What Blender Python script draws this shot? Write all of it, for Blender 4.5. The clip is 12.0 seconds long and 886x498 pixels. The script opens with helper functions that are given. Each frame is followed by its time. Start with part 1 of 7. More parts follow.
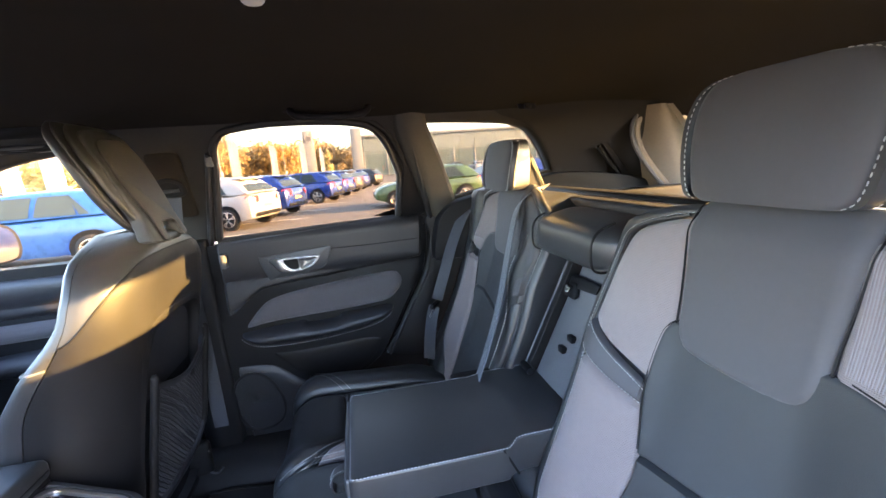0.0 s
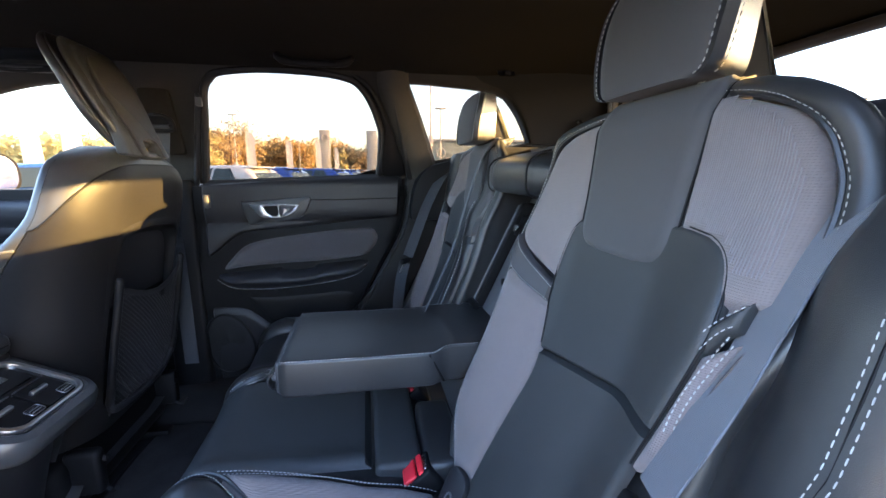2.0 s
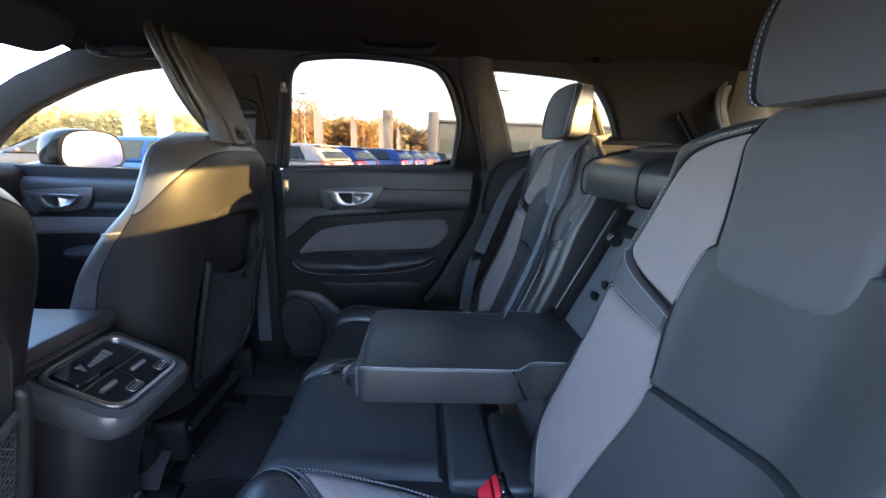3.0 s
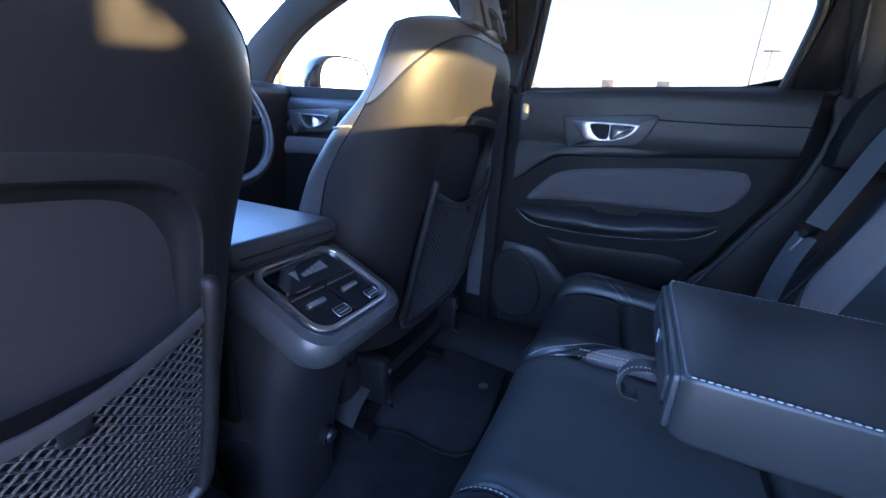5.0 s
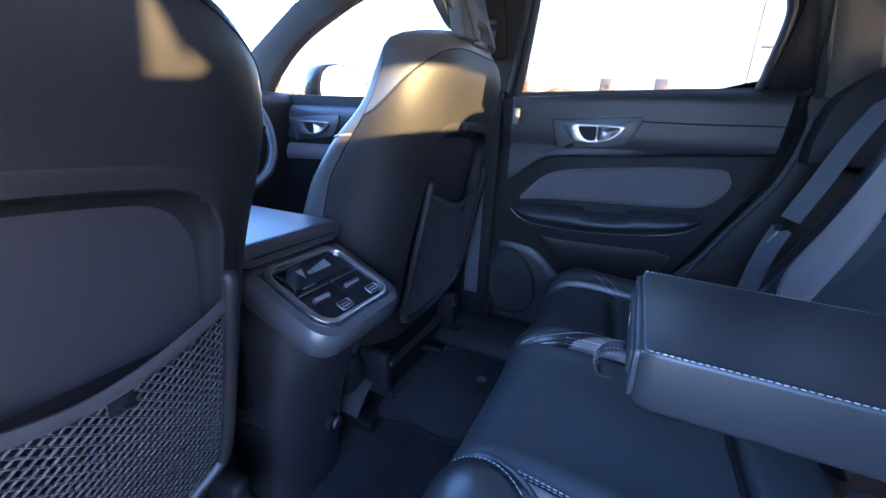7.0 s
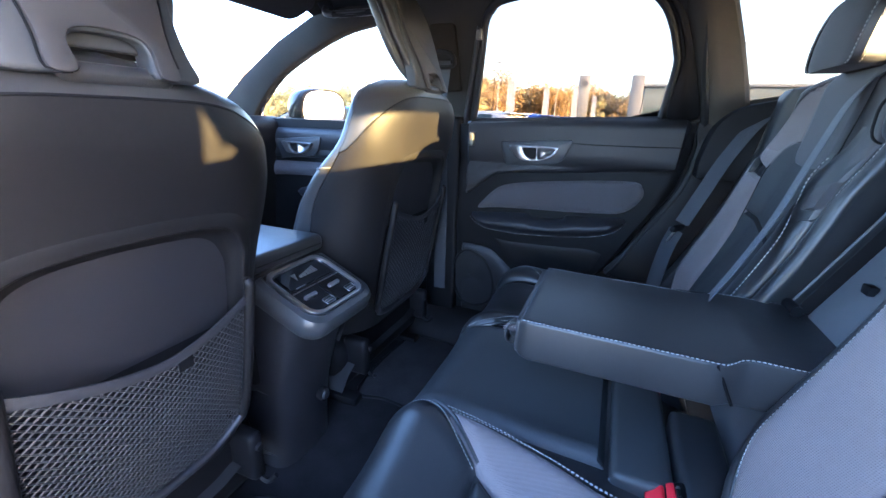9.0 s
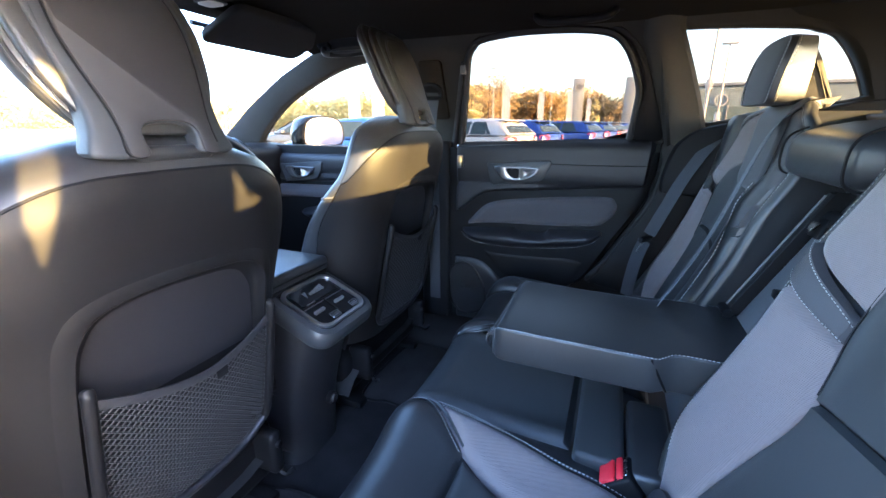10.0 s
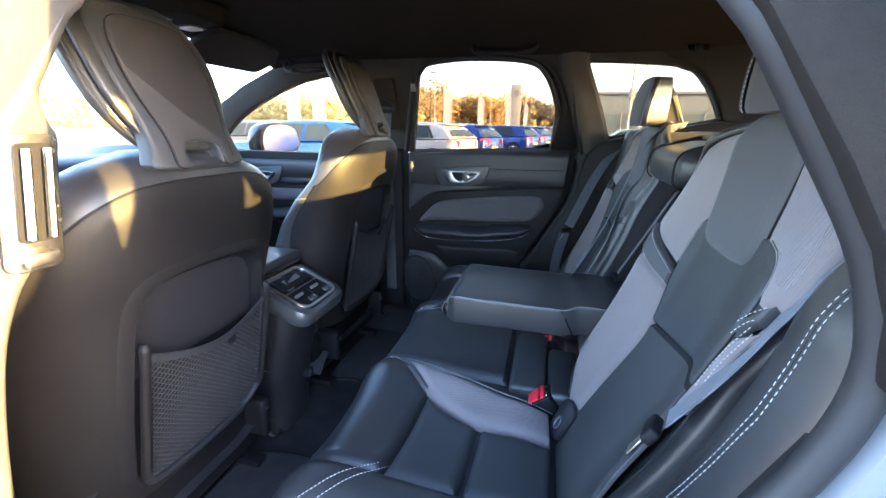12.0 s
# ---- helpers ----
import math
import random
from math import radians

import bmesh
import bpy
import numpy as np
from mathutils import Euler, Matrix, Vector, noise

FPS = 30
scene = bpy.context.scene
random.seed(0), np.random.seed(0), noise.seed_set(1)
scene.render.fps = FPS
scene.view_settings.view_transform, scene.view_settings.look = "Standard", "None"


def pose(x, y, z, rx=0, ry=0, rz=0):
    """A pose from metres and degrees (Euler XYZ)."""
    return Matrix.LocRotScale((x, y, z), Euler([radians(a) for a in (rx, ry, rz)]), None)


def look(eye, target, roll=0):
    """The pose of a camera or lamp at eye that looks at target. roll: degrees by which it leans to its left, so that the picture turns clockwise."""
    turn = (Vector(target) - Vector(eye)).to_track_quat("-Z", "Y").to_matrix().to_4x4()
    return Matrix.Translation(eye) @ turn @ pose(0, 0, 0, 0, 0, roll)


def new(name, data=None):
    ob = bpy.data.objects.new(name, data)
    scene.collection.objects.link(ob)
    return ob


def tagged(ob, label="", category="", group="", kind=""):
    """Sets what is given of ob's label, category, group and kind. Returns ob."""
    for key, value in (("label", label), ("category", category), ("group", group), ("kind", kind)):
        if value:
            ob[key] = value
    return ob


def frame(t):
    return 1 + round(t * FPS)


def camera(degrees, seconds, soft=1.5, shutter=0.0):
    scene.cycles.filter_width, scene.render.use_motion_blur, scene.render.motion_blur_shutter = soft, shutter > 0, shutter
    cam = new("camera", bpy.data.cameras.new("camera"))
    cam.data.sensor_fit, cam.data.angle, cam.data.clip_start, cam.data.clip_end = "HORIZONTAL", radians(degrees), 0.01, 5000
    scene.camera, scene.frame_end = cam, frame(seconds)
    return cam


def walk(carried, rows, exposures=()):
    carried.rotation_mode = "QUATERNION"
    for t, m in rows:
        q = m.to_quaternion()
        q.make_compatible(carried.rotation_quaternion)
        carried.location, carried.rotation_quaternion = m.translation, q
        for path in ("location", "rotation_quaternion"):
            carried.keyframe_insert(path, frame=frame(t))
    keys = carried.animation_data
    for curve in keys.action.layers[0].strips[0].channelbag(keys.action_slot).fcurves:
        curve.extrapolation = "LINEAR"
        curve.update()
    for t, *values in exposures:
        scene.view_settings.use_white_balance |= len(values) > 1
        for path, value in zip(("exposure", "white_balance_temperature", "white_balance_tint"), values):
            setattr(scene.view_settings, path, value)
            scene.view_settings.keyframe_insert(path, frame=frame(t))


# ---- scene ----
cam = camera(94.4, 12.0)
PATH = [
    (0, (0.009, -0.696, 1.382), (0.4, 1.223, 0.976), -4.4),
    (0.5, (0.071, -0.751, 1.347), (0.42, 1.171, 0.919), -5.1),
    (1, (0.113, -0.794, 1.309), (0.396, 1.138, 0.875), -3.9),
    (1.5, (0.12, -0.804, 1.246), (0.426, 1.135, 0.863), -2.0),
    (2, (0.105, -0.794, 1.22), (0.463, 1.139, 0.856), -0.1),
    (2.5, (0.087, -0.762, 1.221), (0.393, 1.175, 0.832), 1.2),
    (3, (0.051, -0.73, 1.25), (0.148, 1.216, 0.803), 1.9),
    (3.5, (0.019, -0.706, 1.261), (-0.174, 1.217, 0.746), 2.3),
    (3.7, (0.02, -0.683, 1.25), (-0.286, 1.219, 0.713), 2.6),
    (5.3, (-0.161, -0.433, 1.067), (-0.974, 1.29, 0.457), 4.5),
    (5.5, (-0.176, -0.42, 1.055), (-1.001, 1.298, 0.451), 4.8),
    (6, (-0.17, -0.422, 1.057), (-1.003, 1.295, 0.459), 4.6),
    (6.5, (-0.133, -0.468, 1.087), (-0.945, 1.259, 0.488), 3.8),
    (7, (-0.088, -0.514, 1.109), (-0.867, 1.226, 0.506), 2.9),
    (9, (0.048, -0.675, 1.192), (-0.67, 1.09, 0.585), 1.9),
    (9.5, (0.084, -0.729, 1.208), (-0.661, 1.029, 0.612), 0.8),
    (10, (0.115, -0.773, 1.259), (-0.61, 0.999, 0.68), 0.1),
    (10.5, (0.142, -0.808, 1.295), (-0.517, 0.988, 0.713), 0.0),
    (11, (0.14, -0.859, 1.296), (-0.44, 0.968, 0.725), 0.3),
    (11.5, (0.147, -0.946, 1.292), (-0.372, 0.901, 0.729), 0.7),
    (12, (0.155, -0.989, 1.288), (-0.32, 0.869, 0.722), 0.8),
]
walk(cam, [(t, look(eye, aim, roll)) for t, eye, aim, roll in PATH], exposures=[(0.0, 5.4, 5900, 23), (0.5, 4.75, 5900, 23), (1.0, 4.65, 5850, 23), (2.0, 4.65, 5600, 22), (3.5, 4.72, 5300, 20), (5.5, 4.82, 4480, 27), (7.0, 4.98, 4520, 26), (9.0, 5.07, 4850, 21), (10.5, 4.92, 5200, 18), (12.0, 5.0, 5400, 18)])

# world: clear low winter sun from behind the car, slightly from its near side
SUN_EL, SUN_AZ = 11.0, 11.0   # degrees; AZ: how far the sun stands from the car's tail towards the near side
world = bpy.data.worlds.new("sky")
scene.world = world
world.use_nodes = True
wn = world.node_tree.nodes
sky = wn.new("ShaderNodeTexSky")
sky.sky_type = "NISHITA"
sky.sun_disc = False
sky.sun_elevation = radians(SUN_EL)
sky.dust_density = 2.0
sky.ozone_density = 1.2
sky.sun_rotation = radians(90 + SUN_AZ)
world.node_tree.links.new(sky.outputs[0], wn["Background"].inputs[0])
wn["Background"].inputs[1].default_value = 0.15
sun_data = bpy.data.lights.new("sun", "SUN")
sun_data.energy = 3.0
sun_data.angle = radians(0.5)
sun_data.color = (1.0, 0.60, 0.14)
sun = new("sun", sun_data)
sun_dir = Vector((math.cos(radians(SUN_EL)) * math.cos(radians(SUN_AZ)), -math.cos(radians(SUN_EL)) * math.sin(radians(SUN_AZ)), math.sin(radians(SUN_EL))))
sun.matrix_world = look(sun_dir * 50, (0, 0, 0))

# ---- materials ----
def mat(name, col, rough=0.5, metal=0.0, var=0.15, vscale=6.0, bump=0.0, bscale=400.0, kind="noise", spec=0.5, var2=0.0, sheen=0.0, coat=0.0):
    """A procedural surface: base colour with broad and fine variation, and a fine relief (noise, leather, weave, rib, carpet)."""
    m = bpy.data.materials.new(name)
    m.use_nodes = True
    n, l = m.node_tree.nodes, m.node_tree.links
    b = n["Principled BSDF"]
    b.inputs["Metallic"].default_value = metal
    b.inputs["Specular IOR Level"].default_value = spec
    b.inputs["Sheen Weight"].default_value = sheen
    b.inputs["Coat Weight"].default_value = coat
    tc = n.new("ShaderNodeTexCoord")
    big = n.new("ShaderNodeTexNoise")
    big.inputs["Scale"].default_value = vscale
    big.inputs["Detail"].default_value = 5
    l.new(tc.outputs["Object"], big.inputs["Vector"])
    fine = n.new("ShaderNodeTexNoise")
    fine.inputs["Scale"].default_value = vscale * 22
    fine.inputs["Detail"].default_value = 3
    l.new(tc.outputs["Object"], fine.inputs["Vector"])
    add = n.new("ShaderNodeMath")
    add.operation = "MULTIPLY_ADD"
    l.new(fine.outputs["Fac"], add.inputs[0])
    add.inputs[1].default_value = 0.45
    l.new(big.outputs["Fac"], add.inputs[2])
    mr = n.new("ShaderNodeMapRange")
    mr.inputs["From Min"].default_value, mr.inputs["From Max"].default_value = 0.4, 1.05
    mr.inputs["To Min"].default_value, mr.inputs["To Max"].default_value = 1 - var, 1 + var
    l.new(add.outputs[0], mr.inputs["Value"])
    mul = n.new("ShaderNodeVectorMath")
    mul.operation = "SCALE"
    mul.inputs[0].default_value = col
    l.new(mr.outputs[0], mul.inputs["Scale"])
    l.new(mul.outputs[0], b.inputs["Base Color"])
    rr = n.new("ShaderNodeMapRange")
    rr.inputs["From Min"].default_value, rr.inputs["From Max"].default_value = 0.35, 1.05
    rr.inputs["To Min"].default_value, rr.inputs["To Max"].default_value = max(0.02, rough - 0.08), min(1, rough + 0.1)
    l.new(add.outputs[0], rr.inputs["Value"])
    l.new(rr.outputs[0], b.inputs["Roughness"])
    if bump > 0:
        bp = n.new("ShaderNodeBump")
        bp.inputs["Strength"].default_value = bump
        bp.inputs["Distance"].default_value = 0.0012
        if kind == "leather":
            t = n.new("ShaderNodeTexVoronoi")
            t.inputs["Scale"].default_value = bscale
            l.new(tc.outputs["Object"], t.inputs["Vector"])
            l.new(t.outputs["Distance"], bp.inputs["Height"])
        elif kind in ("weave", "rib"):
            w1 = n.new("ShaderNodeTexWave")
            w1.bands_direction = "Y"
            w1.inputs["Scale"].default_value = bscale
            w1.inputs["Distortion"].default_value = 0.25
            l.new(tc.outputs["Object"], w1.inputs["Vector"])
            h = w1.outputs["Fac"]
            if kind == "weave":
                w2 = n.new("ShaderNodeTexWave")
                w2.bands_direction = "Z"
                w2.inputs["Scale"].default_value = bscale
                l.new(tc.outputs["Object"], w2.inputs["Vector"])
                mm = n.new("ShaderNodeMath")
                mm.operation = "MULTIPLY"
                l.new(w1.outputs["Fac"], mm.inputs[0])
                l.new(w2.outputs["Fac"], mm.inputs[1])
                h = mm.outputs[0]
            l.new(h, bp.inputs["Height"])
        else:
            t = n.new("ShaderNodeTexNoise")
            t.inputs["Scale"].default_value = bscale
            t.inputs["Detail"].default_value = 4
            l.new(tc.outputs["Object"], t.inputs["Vector"])
            l.new(t.outputs["Fac"], bp.inputs["Height"])
        l.new(bp.outputs[0], b.inputs["Normal"])
    return m


def glass_mat(name, tint=(0.93, 0.96, 0.95)):
    m = bpy.data.materials.new(name)
    m.use_nodes = True
    n, l = m.node_tree.nodes, m.node_tree.links
    n.remove(n["Principled BSDF"])
    tr = n.new("ShaderNodeBsdfTransparent")
    tr.inputs[0].default_value = (*tint, 1)
    gl = n.new("ShaderNodeBsdfGlossy")
    gl.inputs["Roughness"].default_value = 0.02
    lw = n.new("ShaderNodeLayerWeight")
    lw.inputs[0].default_value = 0.5
    pw = n.new("ShaderNodeMath")
    pw.operation = "POWER"
    l.new(lw.outputs["Facing"], pw.inputs[0])
    pw.inputs[1].default_value = 4.0
    fr = n.new("ShaderNodeMath")
    fr.operation = "MULTIPLY_ADD"
    l.new(pw.outputs[0], fr.inputs[0])
    fr.inputs[1].default_value = 0.6
    fr.inputs[2].default_value = 0.025
    mx = n.new("ShaderNodeMixShader")
    l.new(fr.outputs[0], mx.inputs[0])
    l.new(tr.outputs[0], mx.inputs[1])
    l.new(gl.outputs[0], mx.inputs[2])
    l.new(mx.outputs[0], n["Material Output"].inputs[0])
    return m


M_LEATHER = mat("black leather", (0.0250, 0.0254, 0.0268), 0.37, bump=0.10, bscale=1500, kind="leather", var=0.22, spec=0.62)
M_LEATHER_SOFT = mat("black perforated leather", (0.0355, 0.0372, 0.0382), 0.55, bump=0.2, bscale=1100, kind="leather", var=0.2)
M_TONGUE = mat("charcoal nubuck", (0.056, 0.054, 0.056), 0.68, bump=0.2, bscale=1500, var=0.18, sheen=0.12)
M_HEAD = mat("charcoal synthetic leather", (0.027, 0.0295, 0.0325), 0.5, bump=0.15, bscale=1500, kind="leather", var=0.15, spec=0.4)
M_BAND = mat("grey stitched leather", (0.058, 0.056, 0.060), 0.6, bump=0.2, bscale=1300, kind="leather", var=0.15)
M_HEADPANEL = mat("charcoal head panel leather", (0.028, 0.0265, 0.027), 0.58, bump=0.15, bscale=1500, kind="leather", var=0.15, spec=0.35)
M_FABRIC = mat("grey woven fabric", (0.166, 0.140, 0.136), 0.85, bump=0.4, bscale=150, kind="weave", var=0.12, sheen=0.2)
M_RIB = mat("grey ribbed fabric", (0.176, 0.150, 0.144), 0.85, bump=0.4, bscale=150, kind="weave", var=0.12, sheen=0.2)
M_RIBLINE = mat("pale rib thread", (0.215, 0.195, 0.200), 0.85, var=0.1, sheen=0.2)
M_DOORFAB = mat("dark grey door fabric", (0.075, 0.070, 0.077), 0.85, bump=0.5, bscale=150, kind="weave", var=0.15, sheen=0.15)
M_PLASTIC = mat("black grained plastic", (0.016, 0.016, 0.019), 0.46, bump=0.15, bscale=1500, kind="leather", var=0.2)
M_SHELL = mat("dark grey grained plastic", (0.0105, 0.0100, 0.0105), 0.44, bump=0.14, bscale=1700, kind="leather", var=0.25, spec=0.20)
M_BLACK = mat("deep black plastic", (0.006, 0.006, 0.007), 0.55, var=0.2, spec=0.2)
M_GREYPL = mat("satin grey plastic", (0.105, 0.108, 0.115), 0.38, bump=0.10, bscale=1400, var=0.15)
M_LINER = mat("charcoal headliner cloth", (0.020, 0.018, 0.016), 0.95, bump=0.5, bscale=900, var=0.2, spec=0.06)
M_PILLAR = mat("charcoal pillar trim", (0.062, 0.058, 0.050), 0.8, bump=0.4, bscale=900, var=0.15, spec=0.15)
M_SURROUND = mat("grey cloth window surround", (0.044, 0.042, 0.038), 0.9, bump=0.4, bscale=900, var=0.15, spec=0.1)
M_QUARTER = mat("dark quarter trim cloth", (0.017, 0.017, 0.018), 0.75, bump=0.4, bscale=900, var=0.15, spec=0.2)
# sunlight on dark trim, put into the cloth colour as beige
M_SUNBEIGE = mat("pillar cloth painted sunlit beige", (0.24, 0.21, 0.17), 0.85, bump=0.4, bscale=900, var=0.15)
M_CARPET = mat("black carpet", (0.027, 0.026, 0.028), 0.98, bump=1.0, bscale=500, var=0.35, vscale=14, spec=0.05)
M_MAT = mat("black floor mat pile", (0.046, 0.044, 0.046), 0.98, bump=1.0, bscale=420, var=0.35, vscale=12, spec=0.06)
M_BELT = mat("grey seat belt webbing", (0.088, 0.096, 0.112), 0.6, bump=0.5, bscale=260, kind="rib", var=0.1, sheen=0.2)
# darkened copy of the grey webbing, for belts that lie in shade
M_BELT_SHADE = mat("shade-toned seat belt webbing", (0.045, 0.048, 0.056), 0.6, bump=0.5, bscale=260, kind="rib", var=0.1)
M_CONSOLE = mat("dark satin plastic", (0.040, 0.042, 0.046), 0.34, bump=0.08, bscale=1400, var=0.12)
M_CHROME = mat("satin chrome", (0.44, 0.44, 0.45), 0.29, metal=1.0, var=0.04)
M_ALU = mat("satin aluminium ring", (0.55, 0.56, 0.58), 0.3, metal=1.0, var=0.05)
M_GLOSS = mat("gloss black panel", (0.004, 0.004, 0.005), 0.06, var=0.1, spec=0.6, coat=0.5)
M_RED = mat("red plastic", (0.78, 0.028, 0.045), 0.4, var=0.08)
M_THREAD = mat("pale grey thread", (0.42, 0.42, 0.41), 0.8, var=0.1)
M_NET = mat("black elastic net", (0.022, 0.022, 0.025), 0.55, var=0.25)
M_STEEL = mat("bright steel", (0.62, 0.61, 0.58), 0.25, metal=1.0, var=0.1)
M_WHITEINK = mat("white print", (0.75, 0.75, 0.75), 0.6, var=0.05)
# dark warm tint dims the view outside and cancels the sky's blue
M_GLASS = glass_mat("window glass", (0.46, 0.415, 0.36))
M_CLEAR = glass_mat("clear windscreen glass", (0.80, 0.78, 0.74))
# milder warm tint, likewise holding down the bright sky outside
M_FRONTGLASS = glass_mat("warm-tinted front door glass", (0.72, 0.67, 0.60))
M_TINT = glass_mat("tinted glass", (0.55, 0.58, 0.58))
M_RUBBER = mat("black rubber seal", (0.012, 0.012, 0.013), 0.6, var=0.2)
M_BODY = mat("silver grey metallic paint", (0.21, 0.22, 0.235), 0.38, metal=0.3, var=0.06, coat=0.35)
M_MIRRORCASE = mat("dark gloss mirror casing", (0.03, 0.04, 0.05), 0.2, var=0.06, coat=0.8)
# darker copy of the body paint, so full sun does not bleach it
M_JAMB = mat("body paint darkened for sunlight", (0.048, 0.047, 0.046), 0.35, var=0.08, coat=0.5)
M_MIRROR = mat("mirror glass", (0.9, 0.9, 0.9), 0.02, metal=1.0, var=0.0)
M_LED = mat("white lamp lens", (0.75, 0.75, 0.72), 0.3, var=0.05)


# ---- mesh helpers ----
ORIGIN = {}


def thing(name, base, label="", category="", group="", kind=""):
    """An Empty at the base of a thing, which parents its parts."""
    ob = new(name)
    ob.location = base
    ob.empty_display_size = 0.05
    ORIGIN[ob.name] = Vector(base)
    return tagged(ob, label, category, group, kind)


def finish(bm, angle=38):
    bmesh.ops.recalc_face_normals(bm, faces=bm.faces)
    lim = radians(angle)
    for f in bm.faces:
        f.smooth = True
    for e in bm.edges:
        if len(e.link_faces) == 2 and e.calc_face_angle(0) > lim:
            e.smooth = False


def part(name, bm, material, parent=None, label="", angle=38):
    """Links a bmesh, built in world metres, as one mesh object under a thing or a part."""
    finish(bm, angle)
    base = ORIGIN[parent.name] if parent else Vector((0, 0, 0))
    if parent:
        bmesh.ops.translate(bm, vec=-base, verts=bm.verts)
    me = bpy.data.meshes.new(name)
    bm.to_mesh(me)
    bm.free()
    me.materials.append(material)
    ob = new(name, me)
    if parent:
        ob.parent = parent
    ORIGIN[ob.name] = base
    return tagged(ob, label)


def solo(name, bm, material, label, category, kind="", angle=38, group=""):
    """A thing of a single mesh."""
    return tagged(part(name, bm, material, None, label, angle), label, category, group, kind)


def catmull(pts, n=8, closed=False):
    """A smooth curve through points of any dimension."""
    P = [np.array(p, float) for p in pts]
    m = len(P)
    out = []
    for i in range(m if closed else m - 1):
        if closed:
            a, b, c, d = P[i - 1], P[i], P[(i + 1) % m], P[(i + 2) % m]
        else:
            b, c = P[i], P[i + 1]
            a = P[i - 1] if i else 2 * b - c
            d = P[i + 2] if i + 2 < m else 2 * c - b
        for k in range(n):
            t = k / n
            out.append(0.5 * (2 * b + (c - a) * t + (2 * a - 5 * b + 4 * c - d) * t * t + (3 * b - a - 3 * c + d) * t ** 3))
    if not closed:
        out.append(P[-1])
    return out


def resample(pts, n):
    """n points at even steps along an open polyline."""
    P = np.array([tuple(p) for p in pts], float)
    s = np.concatenate([[0], np.cumsum(np.linalg.norm(np.diff(P, axis=0), axis=1))])
    t = np.linspace(0, s[-1], n)
    return [np.array([np.interp(v, s, P[:, k]) for k in range(P.shape[1])]) for v in t]


def curve1(table):
    """A smooth function through (key, value) pairs."""
    ks = [k for k, _ in table]
    vs = [v for _, v in table]
    sm = catmull(list(zip(ks, vs)), 6)
    kx = np.array([p[0] for p in sm])
    vx = np.array([p[1] for p in sm])
    if kx[0] > kx[-1]:
        kx, vx = kx[::-1], vx[::-1]
    return lambda k: float(np.interp(k, kx, vx))


def skin(bm, rows, closed_row=False, cap=False):
    """Quads between rows of points."""
    vr = [[bm.verts.new(tuple(p)) for p in r] for r in rows]
    for a, b in zip(vr, vr[1:]):
        m = len(a)
        for i in range(m if closed_row else m - 1):
            j = (i + 1) % m
            bm.faces.new((a[i], a[j], b[j], b[i]))
    if cap:
        bm.faces.new(vr[0][::-1])
        bm.faces.new(vr[-1])
    return vr


def box(a, b, bevel=0.004, seg=2, bm=None):
    bm2 = bmesh.new()
    bmesh.ops.create_cube(bm2, size=1)
    bmesh.ops.scale(bm2, vec=[max(1e-4, abs(q - p)) for p, q in zip(a, b)], verts=bm2.verts)
    bmesh.ops.translate(bm2, vec=[(p + q) / 2 for p, q in zip(a, b)], verts=bm2.verts)
    if bevel > 0:
        bmesh.ops.bevel(bm2, geom=bm2.edges[:], offset=bevel, segments=seg, affect="EDGES", profile=0.5)
    if bm is None:
        return bm2
    return join(bm, bm2)


def join(bm, other):
    me = bpy.data.meshes.new("tmp")
    other.to_mesh(me)
    other.free()
    bm.from_mesh(me)
    bpy.data.meshes.remove(me)
    return bm


def turn(bm, m):
    bmesh.ops.transform(bm, matrix=m, verts=bm.verts)
    return bm


def tube(pts, r, n=8, closed=False, bm=None, cap=True, flat=1.0):
    """A round bar along a polyline; r a number or a list."""
    bm = bm or bmesh.new()
    P = [Vector(tuple(p)) for p in pts]
    m = len(P)
    rows = []
    side = None
    for i, p in enumerate(P):
        a = P[(i - 1) % m] if (closed or i) else p
        b = P[(i + 1) % m] if (closed or i < m - 1) else p
        d = (b - a).normalized() if (b - a).length > 1e-9 else Vector((0, 0, 1))
        if side is None:
            side = d.orthogonal().normalized()
        side = (side - d * side.dot(d)).normalized()
        up = d.cross(side)
        rr = r[i] if isinstance(r, (list, tuple)) else r
        rows.append([p + side * math.cos(2 * math.pi * k / n) * rr + up * math.sin(2 * math.pi * k / n) * rr * flat for k in range(n)])
    if closed:
        rows.append(rows[0])
        vr = [[bm.verts.new(tuple(p)) for p in rr] for rr in rows[:-1]]
        vr.append(vr[0])
        for a, b in zip(vr, vr[1:]):
            for i in range(n):
                bm.faces.new((a[i], a[(i + 1) % n], b[(i + 1) % n], b[i]))
    else:
        skin(bm, rows, True, cap)
    return bm


